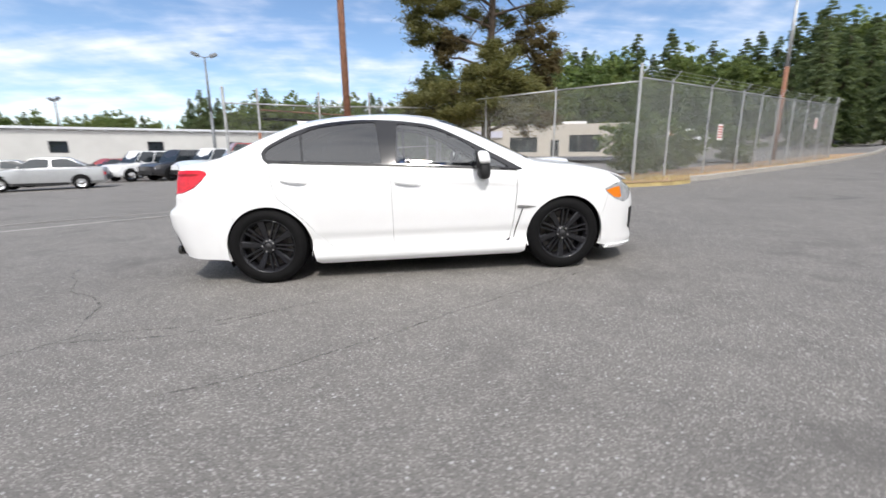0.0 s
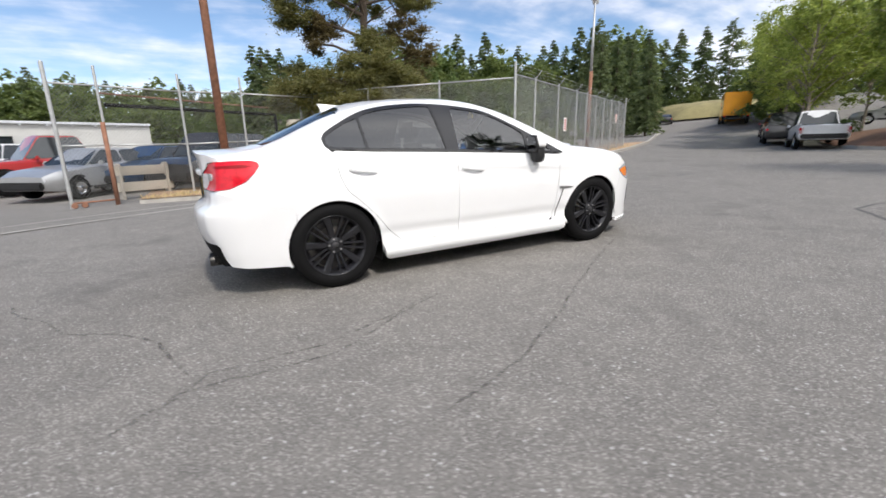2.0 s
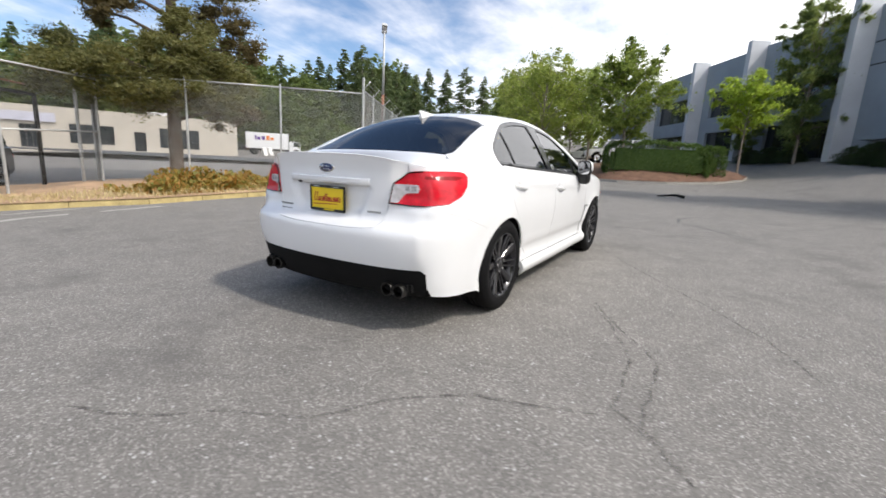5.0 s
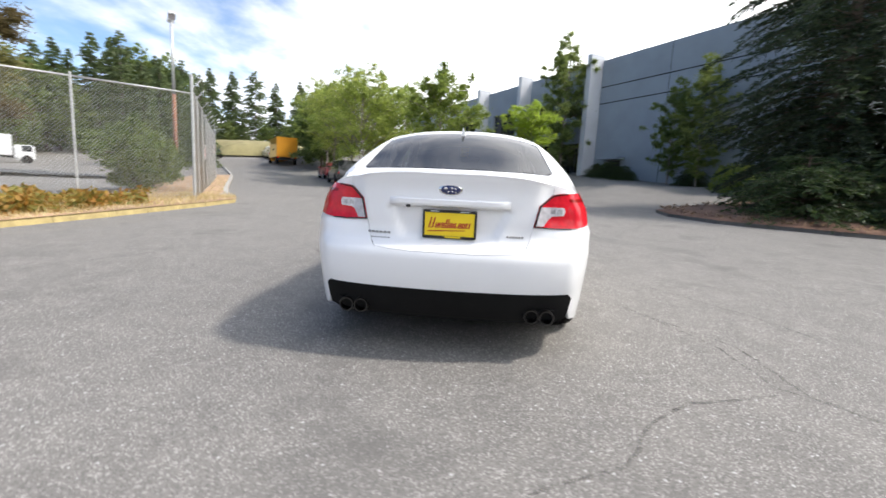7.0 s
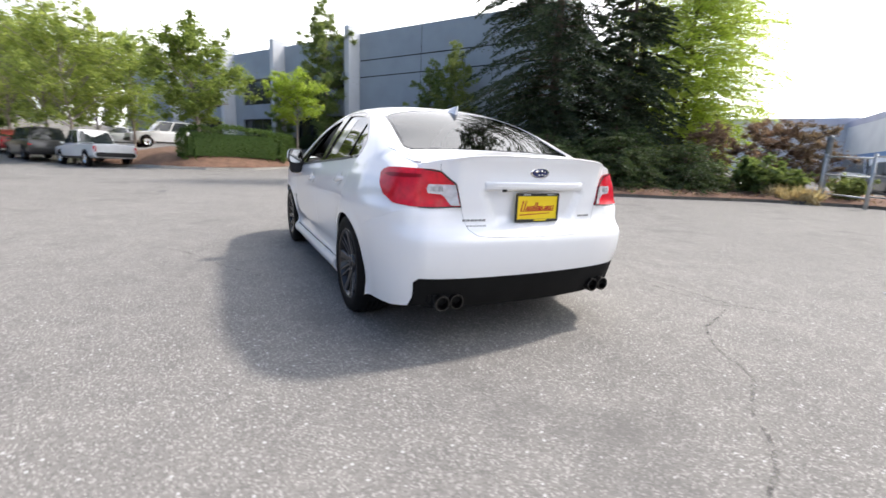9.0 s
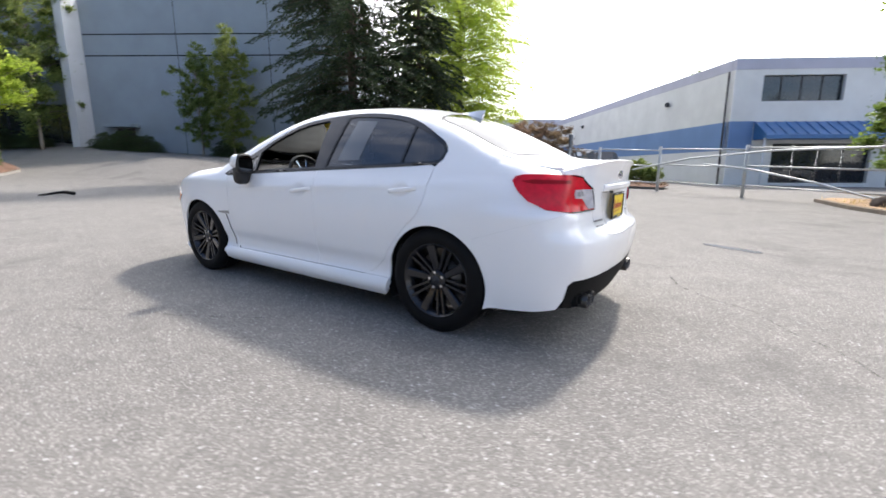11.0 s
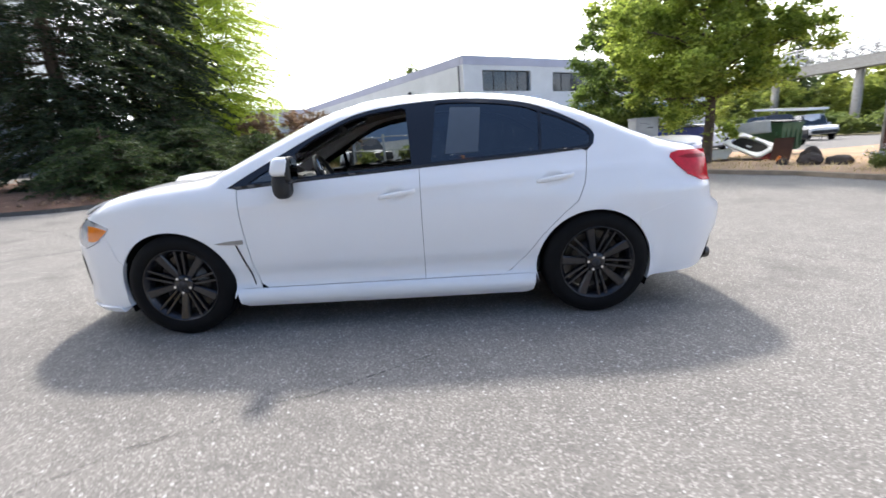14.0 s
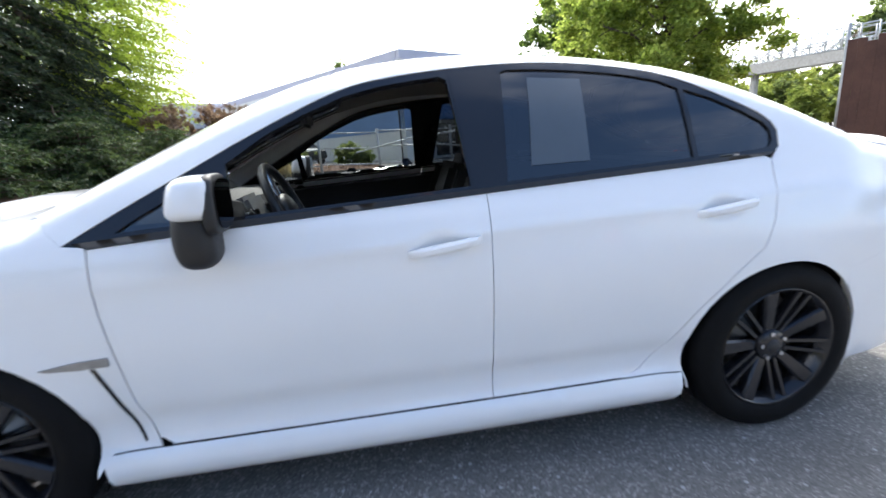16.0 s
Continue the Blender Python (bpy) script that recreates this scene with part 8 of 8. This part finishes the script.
    for s in BOTH:
        cp = [(-1.19, .574), (-1.45, .604), (-1.70, .634), (-1.745, .602), (-1.80, .66), (-1.80, ry(-1.8) - .001)] + [(x, ry(x) - .001) for x in np.linspace(-1.76, -1.19, 14)]
        panel("rear_pillar", deck, [(x, y * s) for x, y in cp], PAINT, car, gap=0, step=.03)
    tail_edge = [(float(hull(a, rail_z(a))[0]), float(hull(a, rail_z(a))[1])) for a in np.linspace(A_REAR, rear_a(.612), 14)]
    top = mir([(-1.79, 0), (-1.785, .3), (-1.75, .61), (-1.82, .655), (-1.95, .648), (-2.05, .632)] + [(x, y) for x, y in reversed(tail_edge)])
    panel("boot_top", deck, top[:-1], PAINT, car, step=.035, gap=.001)
    for s in BOTH:
        sh = [(-1.80, .655), (-1.95, .638), (-2.04, .615), (-2.10, .59)] + [(float(hull(a, rail_z(a))[0]), float(hull(a, rail_z(a))[1])) for a in np.linspace(rear_a(.614), -1.81, 14)]
        panel("boot_shoulder", deck, [(x, y * s) for x, y in sh], PAINT, car, gap=0, step=.03, off=-.003)
    # the rolled edge between the lid or the quarter and the boot's top
    for span, owner in ((np.linspace(A_REAR, rear_a(.612), 26), boot), (np.linspace(rear_a(.615), -1.62, 34), car)):
        for s in BOTH:
            p0, p1 = hull(span, rail_z(span) - (.05 if owner is boot else .008), -.002), hull(span, rail_z(span), -.001)
            p2 = deck(p1[:, 0] + .035 * (span < rear_a(.70)) + .004, np.maximum(p1[:, 1] - .035 * (p1[:, 1] > .4), 0), -.003)
            n = len(span)
            verts = [(x, y * s, z) for row in (p0, p1, p2) for x, y, z in row]
            fs = [(r * n + i, r * n + i + 1, (r + 1) * n + i + 1, (r + 1) * n + i) for r in (0, 1) for i in range(n - 1)]
            sheet("edge_roll", verts, fs if s < 0 else [tuple(reversed(f)) for f in fs], PAINT, owner)
    # lip on the boot lid
    bm = bmesh.new()
    prev = None
    for a in list(np.linspace(rear_a(.545), A_REAR, 14)):
        q = hull(a, rail_z(a))
        for_y = (float(q[0]), float(q[1]), float(rail_z(a)))
        rx4 = [for_y[0] + .05, for_y[0] - .003, for_y[0] - .006, for_y[0] + .006]
        zz = [float(deck(for_y[0] + .05, for_y[1])[2]) - .002, for_y[2] + .004, for_y[2] + .001, for_y[2] - .016]
        cur = [[bm.verts.new((rx4[i], sy * for_y[1], zz[i])) for i in range(4)] for sy in (1, -1)]
        if prev:
            for k in (0, 1):
                for i in range(3):
                    f = (prev[k][i], prev[k][i + 1], cur[k][i + 1], cur[k][i])
                    bm.faces.new(f if k else tuple(reversed(f)))
        prev = cur
    bmesh.ops.recalc_face_normals(bm, faces=bm.faces)
    part("lid_lip", bm, PAINT, boot)
    # scoop on the hood
    bm = bmesh.new()
    for i, (x, w, h) in enumerate([(1.17, .20, .002), (1.24, .25, .014), (1.46, .27, .038), (1.54, .27, .036), (1.555, .25, .012)]):
        zb = float(mid_z(x))
        vs = [bm.verts.new((x, y, float(deck(x, y)[2]) - .004 + hh)) for y, hh in ((-w - .06, 0), (-w, h * .85), (0, h), (w, h * .85), (w + .06, 0))]
        if i:
            for k in range(4):
                bm.faces.new((old[k], old[k + 1], vs[k + 1], vs[k]))
        old = vs
    bmesh.ops.recalc_face_normals(bm, faces=bm.faces)
    part("hood_scoop", bm, PAINT, car, "white hood scoop")

    # greenhouse: black frame with its panes
    frame = base_out + frame_out[:-1]
    for s in BOTH:
        fr = panel("window_frame", hull, frame, BLACK_GLOSS, car, "gloss black window surround", sides=(s,), off=-.004, holes=[w_front, w_vent, w_rear, w_quart], rim=.02, step=.025, gap=-.003)[0]
        if s < 0:
            panel("front_window", hull, w_front, FRONT_GLASS, car, "closed front door window", sides=(s,), off=-.012, gap=-.006, rim=.004, step=.05)
        rw = panel("rear_door_window", hull, w_rear, TINT_GLASS, car, "dark tinted rear door window", sides=(s,), off=-.012, gap=-.006, rim=.004, step=.05)[0]
        panel("vent_window", hull, w_vent, FRONT_GLASS, car, "small front vent window", sides=(s,), off=-.012, gap=-.006, rim=.004, step=.05)
        panel("quarter_window", hull, w_quart, TINT_GLASS, car, "dark tinted quarter window", sides=(s,), off=-.012, gap=-.006, rim=.004, step=.04)
        panel("belt_strip", hull, [(.86, .913), (.5, .939), (-.25, .983), (-.975, 1.022), (-1.27, 1.0425), (-1.315, 1.056), (-1.27, 1.0535), (-.975, 1.037), (-.25, .999), (.5, .957), (.9, .93)], PLASTIC, car, "black belt moulding", sides=(s,), off=.004, rim=.012, step=.04, gap=0)
        panel("pillar_cover", hull, [(-.315, .995), (-.212, .992), (-.186, 1.372), (-.362, 1.385)], BLACK_GLOSS, car, "black pillar cover", sides=(s,), off=-.001, rim=.01, step=.05)
        if s > 0:
            panel("window_sticker", hull, [(-.415, 1.055), (-.62, 1.06), (-.66, 1.335), (-.465, 1.345)], FILM, rw, "pale sticker film on the glass", sides=(s,), off=-.0095, rim=0, step=.06)
        # door handles
        for x, z, tilt in HANDLES:
            bm = bmesh.new()
            secs = []
            for f in np.linspace(0, 1, 13):
                xx = x - .115 + .23 * f
                lift = .031 * math.sin(math.pi * min(1, max(0, f))) ** .3 if 0 < f < 1 else 0
                zz = z + tilt * (.5 - f)
                h = .0115 + .0035 * math.sin(math.pi * f)
                base = float(hull(xx, zz, 0.0, False)[1])
                secs.append([bm.verts.new((xx, s * (base + dy), zz + dz)) for dy, dz in ((lift * .35 - .003, -h), (lift * .8, -h), (lift, -h * .45), (lift, h * .5), (lift * .8, h), (lift * .35 - .003, h))])
            for s0, s1 in zip(secs, secs[1:]):
                for i in range(5):
                    bm.faces.new((s0[i], s1[i], s1[i + 1], s0[i + 1]))
            bmesh.ops.recalc_face_normals(bm, faces=bm.faces)
            part("door_handle", bm, PAINT, car)
        # mirrors
        mr = new("door_mirror")
        mr.parent = car
        tagged(mr, "white door mirror with a black lower half")
        def egg(half, at, power, flat=-9.0, lean=0.0):
            b = bmesh.new()
            bmesh.ops.create_uvsphere(b, u_segments=28, v_segments=16, radius=1)
            for v in b.verts:
                c = [math.copysign(abs(q) ** power, q) for q in v.co]
                v.co = Vector((max(c[0] * half[0], flat) + lean * c[2], c[1] * half[1] * (1 - .10 * c[2]), c[2] * half[2])) + Vector(at)
            return b
        cap = egg((.063, .074, .056), (.540, s * .934, 1.038), .55, -.048, -.012)
        part("mirror_cap", cap, PAINT, mr)
        part("mirror_housing", egg((.056, .060, .085), (.558, s * .926, .935), .7, -.05), PLASTIC, mr)
        part("mirror_rim", egg((.020, .072, .076), (.498, s * .933, 1.020), .5), PLASTIC, mr)
        bm = soft_box((.085, .11, .06), (.56, s * .88, .945), .018)
        part("mirror_foot", bm, PLASTIC, mr)
        bm = bmesh.new()
        bmesh.ops.create_circle(bm, cap_ends=True, segments=28, radius=1)
        for v in bm.verts:
            v.co = Vector((.4765, s * .933 + math.copysign(abs(v.co.x) ** .6, v.co.x) * .060, 1.020 + math.copysign(abs(v.co.y) ** .6, v.co.y) * .064))
        part("mirror_glass", bm, MIRROR, mr, "mirror glass")
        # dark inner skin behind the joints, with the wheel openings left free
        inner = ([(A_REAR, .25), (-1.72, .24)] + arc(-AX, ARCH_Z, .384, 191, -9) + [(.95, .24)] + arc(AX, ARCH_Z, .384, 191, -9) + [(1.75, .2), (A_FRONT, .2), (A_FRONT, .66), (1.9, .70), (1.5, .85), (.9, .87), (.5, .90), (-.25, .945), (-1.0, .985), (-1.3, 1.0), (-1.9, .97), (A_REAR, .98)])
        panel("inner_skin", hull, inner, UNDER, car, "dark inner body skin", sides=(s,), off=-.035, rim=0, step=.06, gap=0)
        panel("door_card", hull, [(-1.0, .30), (.8, .30), (.85, .86), (.5, .90), (-.25, .945), (-1.0, .985)], TRIM_DARK, car, "dark door trim", sides=(s,), off=-.075, rim=.03, step=.06)
        for cx in (-AX, AX):
            bm = bmesh.new()
            n = 20
            rows = []
            for t in np.linspace(-25, 205, n):
                lx, lz = cx + .381 * math.cos(math.radians(t)), ARCH_Z + .381 * math.sin(math.radians(t))
                out = min(.86, float(hull(lx, max(lz, .2))[1]) - .024)
                rows.append([bm.verts.new((lx, s * y, lz)) for y in (.52, out)])
            for q0, q1 in zip(rows, rows[1:]):
                bm.faces.new((q0[0], q0[1], q1[1], q1[0]))
            c = bm.verts.new((cx, s * .52, ARCH_Z))
            for q0, q1 in zip(rows, rows[1:]):
                bm.faces.new((q0[0], q1[0], c))
            part("wheel_liner", bm, UNDER, car, "black wheel arch liner")
    bm = bmesh.new()
    rows = [[bm.verts.new((x, y, .19 + (.05 if abs(x) > 1.8 else 0))) for y in (-w, w)] for x, w in ((-2.12, .62), (-1.75, .70), (-1.74, .52), (-.92, .52), (-.9, .80), (.9, .80), (.92, .52), (1.74, .52), (1.75, .7), (2.05, .6))]
    for q0, q1 in zip(rows, rows[1:]):
        bm.faces.new((q0[0], q1[0], q1[1], q0[1]))
    part("underbody", bm, UNDER, car, "dark underbody")
    # cabin
    blk = lambda name, size, at, mat, label, bev=.03, rot=0, parent=car: part(name, soft_box(size, at, bev, rot), mat, parent, label)
    blk("cabin_floor", (2.9, 1.42, .04), (-.35, 0, .27), TRIM_DARK, "dark cabin floor", .01)
    blk("parcel_shelf", (.66, 1.34, .04), (-1.46, 0, .99), TRIM_DARK, "dark parcel shelf", .01)
    blk("boot_bulkhead", (.03, 1.18, .42), (-1.735, 0, .79), UNDER, "dark boot bulkhead", .01)
    blk("boot_bulkhead", (.03, 1.42, .42), (-1.70, 0, .79), UNDER, "dark boot bulkhead", .01)
    blk("firewall", (.05, 1.45, .62), (1.10, 0, .58), TRIM_DARK, "dark firewall", .01)
    dash = new("dashboard")
    dash.parent = car
    tagged(dash, "dark dashboard with instruments")
    bm = bmesh.new()
    old = None
    for y in np.linspace(-.70, .70, 29):
        hump = .045 * math.exp(-((y - .36) / .17) ** 2)
        prof = [(1.08, .90), (.85, .945 + hump * .6), (.72, .945 + hump), (.66, .925 + hump), (.63, .87), (.64, .78), (.68, .62), (.9, .5)]
        cur = [bm.verts.new((x, y, z)) for x, z in prof]
        if old:
            for i in range(len(prof) - 1):
                bm.faces.new((old[i], old[i + 1], cur[i + 1], cur[i]))
        old = cur
    bmesh.ops.recalc_face_normals(bm, faces=bm.faces)
    part("dash_top", bm, TRIM_DARK, dash)
    blk("centre_stack", (.10, .26, .30), (.64, 0, .80), BADGE_GREY, "grey centre stack", .02, 20, dash)
    for y in (.2, -.62, .1, -.1):
        blk("air_vent", (.03, .09, .055), (.622, y, .875), CHROME if abs(y) < .3 else TRIM_DARK, "air vent with silver surround", .01, 15, dash)
    wheel = new("steering_wheel")
    wheel.parent = car
    wheel.matrix_basis = pose(.42, .36, .915, 0, -66, 0)
    bm = bmesh.new()
    ring(bm, .183, .0165, 40, 10)
    part("wheel_rim", bm, TRIM_LEATHER, wheel)
    for ang in (0, 180, 250, 290):
        b = soft_box((.15, .035, .015), (.1, 0, -.015), .005)
        bmesh.ops.rotate(b, verts=b.verts, cent=(0, 0, 0), matrix=Matrix.Rotation(math.radians(ang + 90), 3, "Z"))
        part("wheel_spoke", b, CHROME if ang in (250, 290) else TRIM_LEATHER, wheel)
    b = bmesh.new()
    bmesh.ops.create_uvsphere(b, u_segments=20, v_segments=10, radius=.07)
    bmesh.ops.scale(b, verts=b.verts, vec=(1, 1, .4))
    part("horn_pad", b, TRIM_LEATHER, wheel)
    for y in (.36, -.36):
        seat = new("front_seat")
        seat.parent = car
        tagged(seat, "black cloth front seat with a head restraint")
        part("seat_base", soft_box((.50, .50, .17), (-.02, y, .46), .06), FABRIC, seat)
        b = soft_box((.15, .48, .60), (0, 0, .30), .06)
        bmesh.ops.rotate(b, verts=b.verts, cent=(0, 0, 0), matrix=Matrix.Rotation(math.radians(-20), 3, "Y"))
        bmesh.ops.translate(b, verts=b.verts, vec=(-.24, y, .50))
        part("seat_back", b, FABRIC, seat)
        for dy in (-.22, .22):
            b = soft_box((.17, .09, .5), (0, 0, .30), .04)
            bmesh.ops.rotate(b, verts=b.verts, cent=(0, 0, 0), matrix=Matrix.Rotation(math.radians(-20), 3, "Y"))
            bmesh.ops.translate(b, verts=b.verts, vec=(-.22, y + dy, .50))
            part("bolster", b, FABRIC, seat)
        part("head_restraint", soft_box((.11, .27, .18), (-.475, y, 1.165), .045), FABRIC, seat)
    part("rear_bench", soft_box((.5, 1.25, .17), (-.95, 0, .46), .06), FABRIC, car, "black rear bench")
    b = soft_box((.15, 1.25, .60), (0, 0, .28), .06)
    bmesh.ops.rotate(b, verts=b.verts, cent=(0, 0, 0), matrix=Matrix.Rotation(math.radians(-24), 3, "Y"))
    bmesh.ops.translate(b, verts=b.verts, vec=(-1.15, 0, .48))
    part("rear_backrest", b, FABRIC, car, "black rear backrest")
    panel("headliner", deck, mir([(.19, 0), (.2, .3), (.26, .53)] + [(x, ry(x) - .04) for x in np.linspace(.15, -1.1, 10)] + [(-1.09, .3), (-1.08, 0)])[:-1], LINER, car, "light grey headliner", off=-.035, step=.1, rim=0, gap=0)
    part("interior_mirror", soft_box((.03, .23, .06), (.36, 0, 1.265), .012), PLASTIC, car, "interior mirror")
    part("mirror_tag", soft_box((.006, .09, .05), (.44, .06, 1.32), .002), PLATE_YELLOW, car, "yellow hang tag")
    # tail: garnish, plate, emblem, lettering bars, exhausts, aerial fin
    bm = bmesh.new()
    old = None
    for y in np.linspace(-.345, .345, 25):
        x = float(np.interp(abs(y), [0, .2, .38], [-2.197, -2.19, -2.172]))
        e = .35 if abs(y) > .34 else 1
        cur = [bm.verts.new((x - dx * e, y, z)) for dx, z in ((0, .943), (.022, .943), (.03, .936), (.03, .916), (.02, .903), (0, .900))]
        if old:
            for i in range(5):
                bm.faces.new((old[i], old[i + 1], cur[i + 1], cur[i]))
        else:
            bm.faces.new(cur)
        old = cur
    bm.faces.new(list(reversed(old)))
    bmesh.ops.recalc_face_normals(bm, faces=bm.faces)
    gar = part("lid_garnish", bm, PAINT, boot)
    part("camera_eye", soft_box((.02, .025, .014), (-2.205, .235, .896), .004), PLASTIC, gar, "black camera eye")
    plate = new("plate")
    plate.parent = boot
    tagged(plate, "yellow dealer plate in a black frame")
    plate.matrix_basis = pose(-2.196, -.005, .80, 0, 0, 0)
    part("plate_sheet", soft_box((.006, .292, .148), (0, 0, 0), .002), PLATE_YELLOW, plate)
    for sz, at in (((.012, .305, .016), (-.003, 0, .074)), ((.012, .305, .016), (-.003, 0, -.074)), ((.012, .012, .15), (-.003, .148, 0)), ((.012, .012, .15), (-.003, -.148, 0))):
        part("plate_frame", soft_box(sz, at, .003), PLASTIC, plate)
    for dy, w in ((-.085, .05), (.085, .05)):
        part("frame_print", soft_box((.002, w, .006), (-.0105, dy, .074), .0005), PAPER, plate, "pale print bar")
    part("lower_print", soft_box((.002, .09, .009), (-.0105, -.02, -.072), .0005), PLATE_YELLOW, plate, "yellow print bar")
    # the script on the plate, as plain slanted strokes
    bm = bmesh.new()
    rnd = random.Random(5)
    yy = .122
    for w, h in ((.034, .06), (.018, .03), (.010, .03), (.018, .032), (.02, .05), (.018, .03), (.018, .03), (.008, .01), (.018, .03), (.018, .03), (.028, .032)):
        z0 = -.022 + .012 * (.12 - yy)
        for k in range(2 if w > .012 else 1):
            y1 = yy - k * w * .6
            vs = [bm.verts.new(c) for c in ((-.0042, y1, z0), (-.0042, y1 - .0085, z0), (-.0042, y1 - .0085 - h * .25, z0 + h), (-.0042, y1 - h * .25, z0 + h))]
            bm.faces.new(vs)
        vs = [bm.verts.new(c) for c in ((-.0043, yy, z0), (-.0043, yy - w * .8, z0 + .001), (-.0043, yy - w * .8, z0 + .005), (-.0043, yy, z0 + .005))]
        bm.faces.new(vs)
        yy -= w + .003
    vs = [bm.verts.new(c) for c in ((-.0043, .125, -.045), (-.0043, -.09, -.012 - .022), (-.0043, -.09, -.03), (-.0043, .125, -.038))]
    bm.faces.new(vs)
    part("plate_script", bm, SCRIPT_RED, plate, "red script stroke")
    bm = bmesh.new()
    bmesh.ops.create_uvsphere(bm, u_segments=28, v_segments=10, radius=1)
    bmesh.ops.scale(bm, verts=bm.verts, vec=(.010, .069, .037))
    bmesh.ops.translate(bm, verts=bm.verts, vec=(-2.197, -.003, .997))
    em = part("emblem", bm, CHROME, boot, "oval emblem with a dark blue field")
    bm = bmesh.new()
    bmesh.ops.create_uvsphere(bm, u_segments=28, v_segments=10, radius=1)
    bmesh.ops.scale(bm, verts=bm.verts, vec=(.010, .061, .030))
    bmesh.ops.translate(bm, verts=bm.verts, vec=(-2.199, -.003, .997))
    part("emblem_field", bm, EMBLEM_BLUE, em)
    for dy, dz, r in ((.025, .006, .011), (-.01, .008, .007), (-.03, .004, .007), (-.012, -.01, .006), (-.032, -.012, .006), (.01, -.012, .006)):
        bm = bmesh.new()
        bmesh.ops.create_uvsphere(bm, u_segments=8, v_segments=6, radius=1)
        bmesh.ops.scale(bm, verts=bm.verts, vec=(.003, r, r * .7))
        bmesh.ops.translate(bm, verts=bm.verts, vec=(-2.2075 + abs(dy) * .05, dy, .997 + dz))
        part("emblem_star", bm, CHROME, em)
    for y0, y1, z in ((.475, .335, .735), (.455, .335, .705), (-.33, -.43, .745)):
        n = 6
        for k in range(n):
            ya = y0 + (y1 - y0) * (k + .12) / n
            yb = y0 + (y1 - y0) * (k + .88) / n
            a = rear_a(abs((ya + yb) / 2))
            p = hull(a, z)
            part("letter_bar", soft_box((.006, abs(ya - yb), .012 if z != .705 else .008), (float(p[0]) - .002, (ya + yb) / 2, z), .002), BADGE_GREY, boot, "grey lettering bar")
    for s in BOTH:
        for y in (.590, .503):
            bm = bmesh.new()
            lathe(bm, [(.034, .16), (.034, -.0), (.036, -.006), (.041, -.006), (.043, 0), (.043, .03), (.040, .16)], 28)
            bmesh.ops.rotate(bm, verts=bm.verts, cent=(0, 0, 0), matrix=Matrix.Rotation(math.radians(90), 3, "Z"))
            bmesh.ops.scale(bm, verts=bm.verts, vec=(-1, 1, 1))
            bmesh.ops.translate(bm, verts=bm.verts, vec=(-2.205, s * y, .290))
            bmesh.ops.reverse_faces(bm, faces=bm.faces)
            part("exhaust_tip", bm, EXHAUST, car, "polished exhaust tip")
        b = soft_box((.12, .22, .09), (-2.12, s * .545, .305), .02)
        part("exhaust_recess", b, UNDER, car, "black exhaust recess")
    bm = bmesh.new()
    secs = []
    for f in np.linspace(0, 1, 9):
        x = -.97 - .20 * f
        h = .062 * (f ** 1.3) if f < .9 else .06
        w = .034 * (1 - .55 * f)
        zb = float(mid_z(x)) - .006
        xt = x - .02 * f
        secs.append([bm.verts.new(v) for v in ((x, -w, zb), (x, -w * .7, zb + h * .35), (xt, -w * .15, zb + h + .006), (xt, w * .15, zb + h + .006), (x, w * .7, zb + h * .35), (x, w, zb))])
    for s0, s1 in zip(secs, secs[1:]):
        for i in range(5):
            bm.faces.new((s0[i], s0[i + 1], s1[i + 1], s1[i]))
    bm.faces.new(secs[-1])
    bmesh.ops.recalc_face_normals(bm, faces=bm.faces)
    part("aerial_fin", bm, PAINT, car, "white shark-fin aerial")
    return car


build_car()
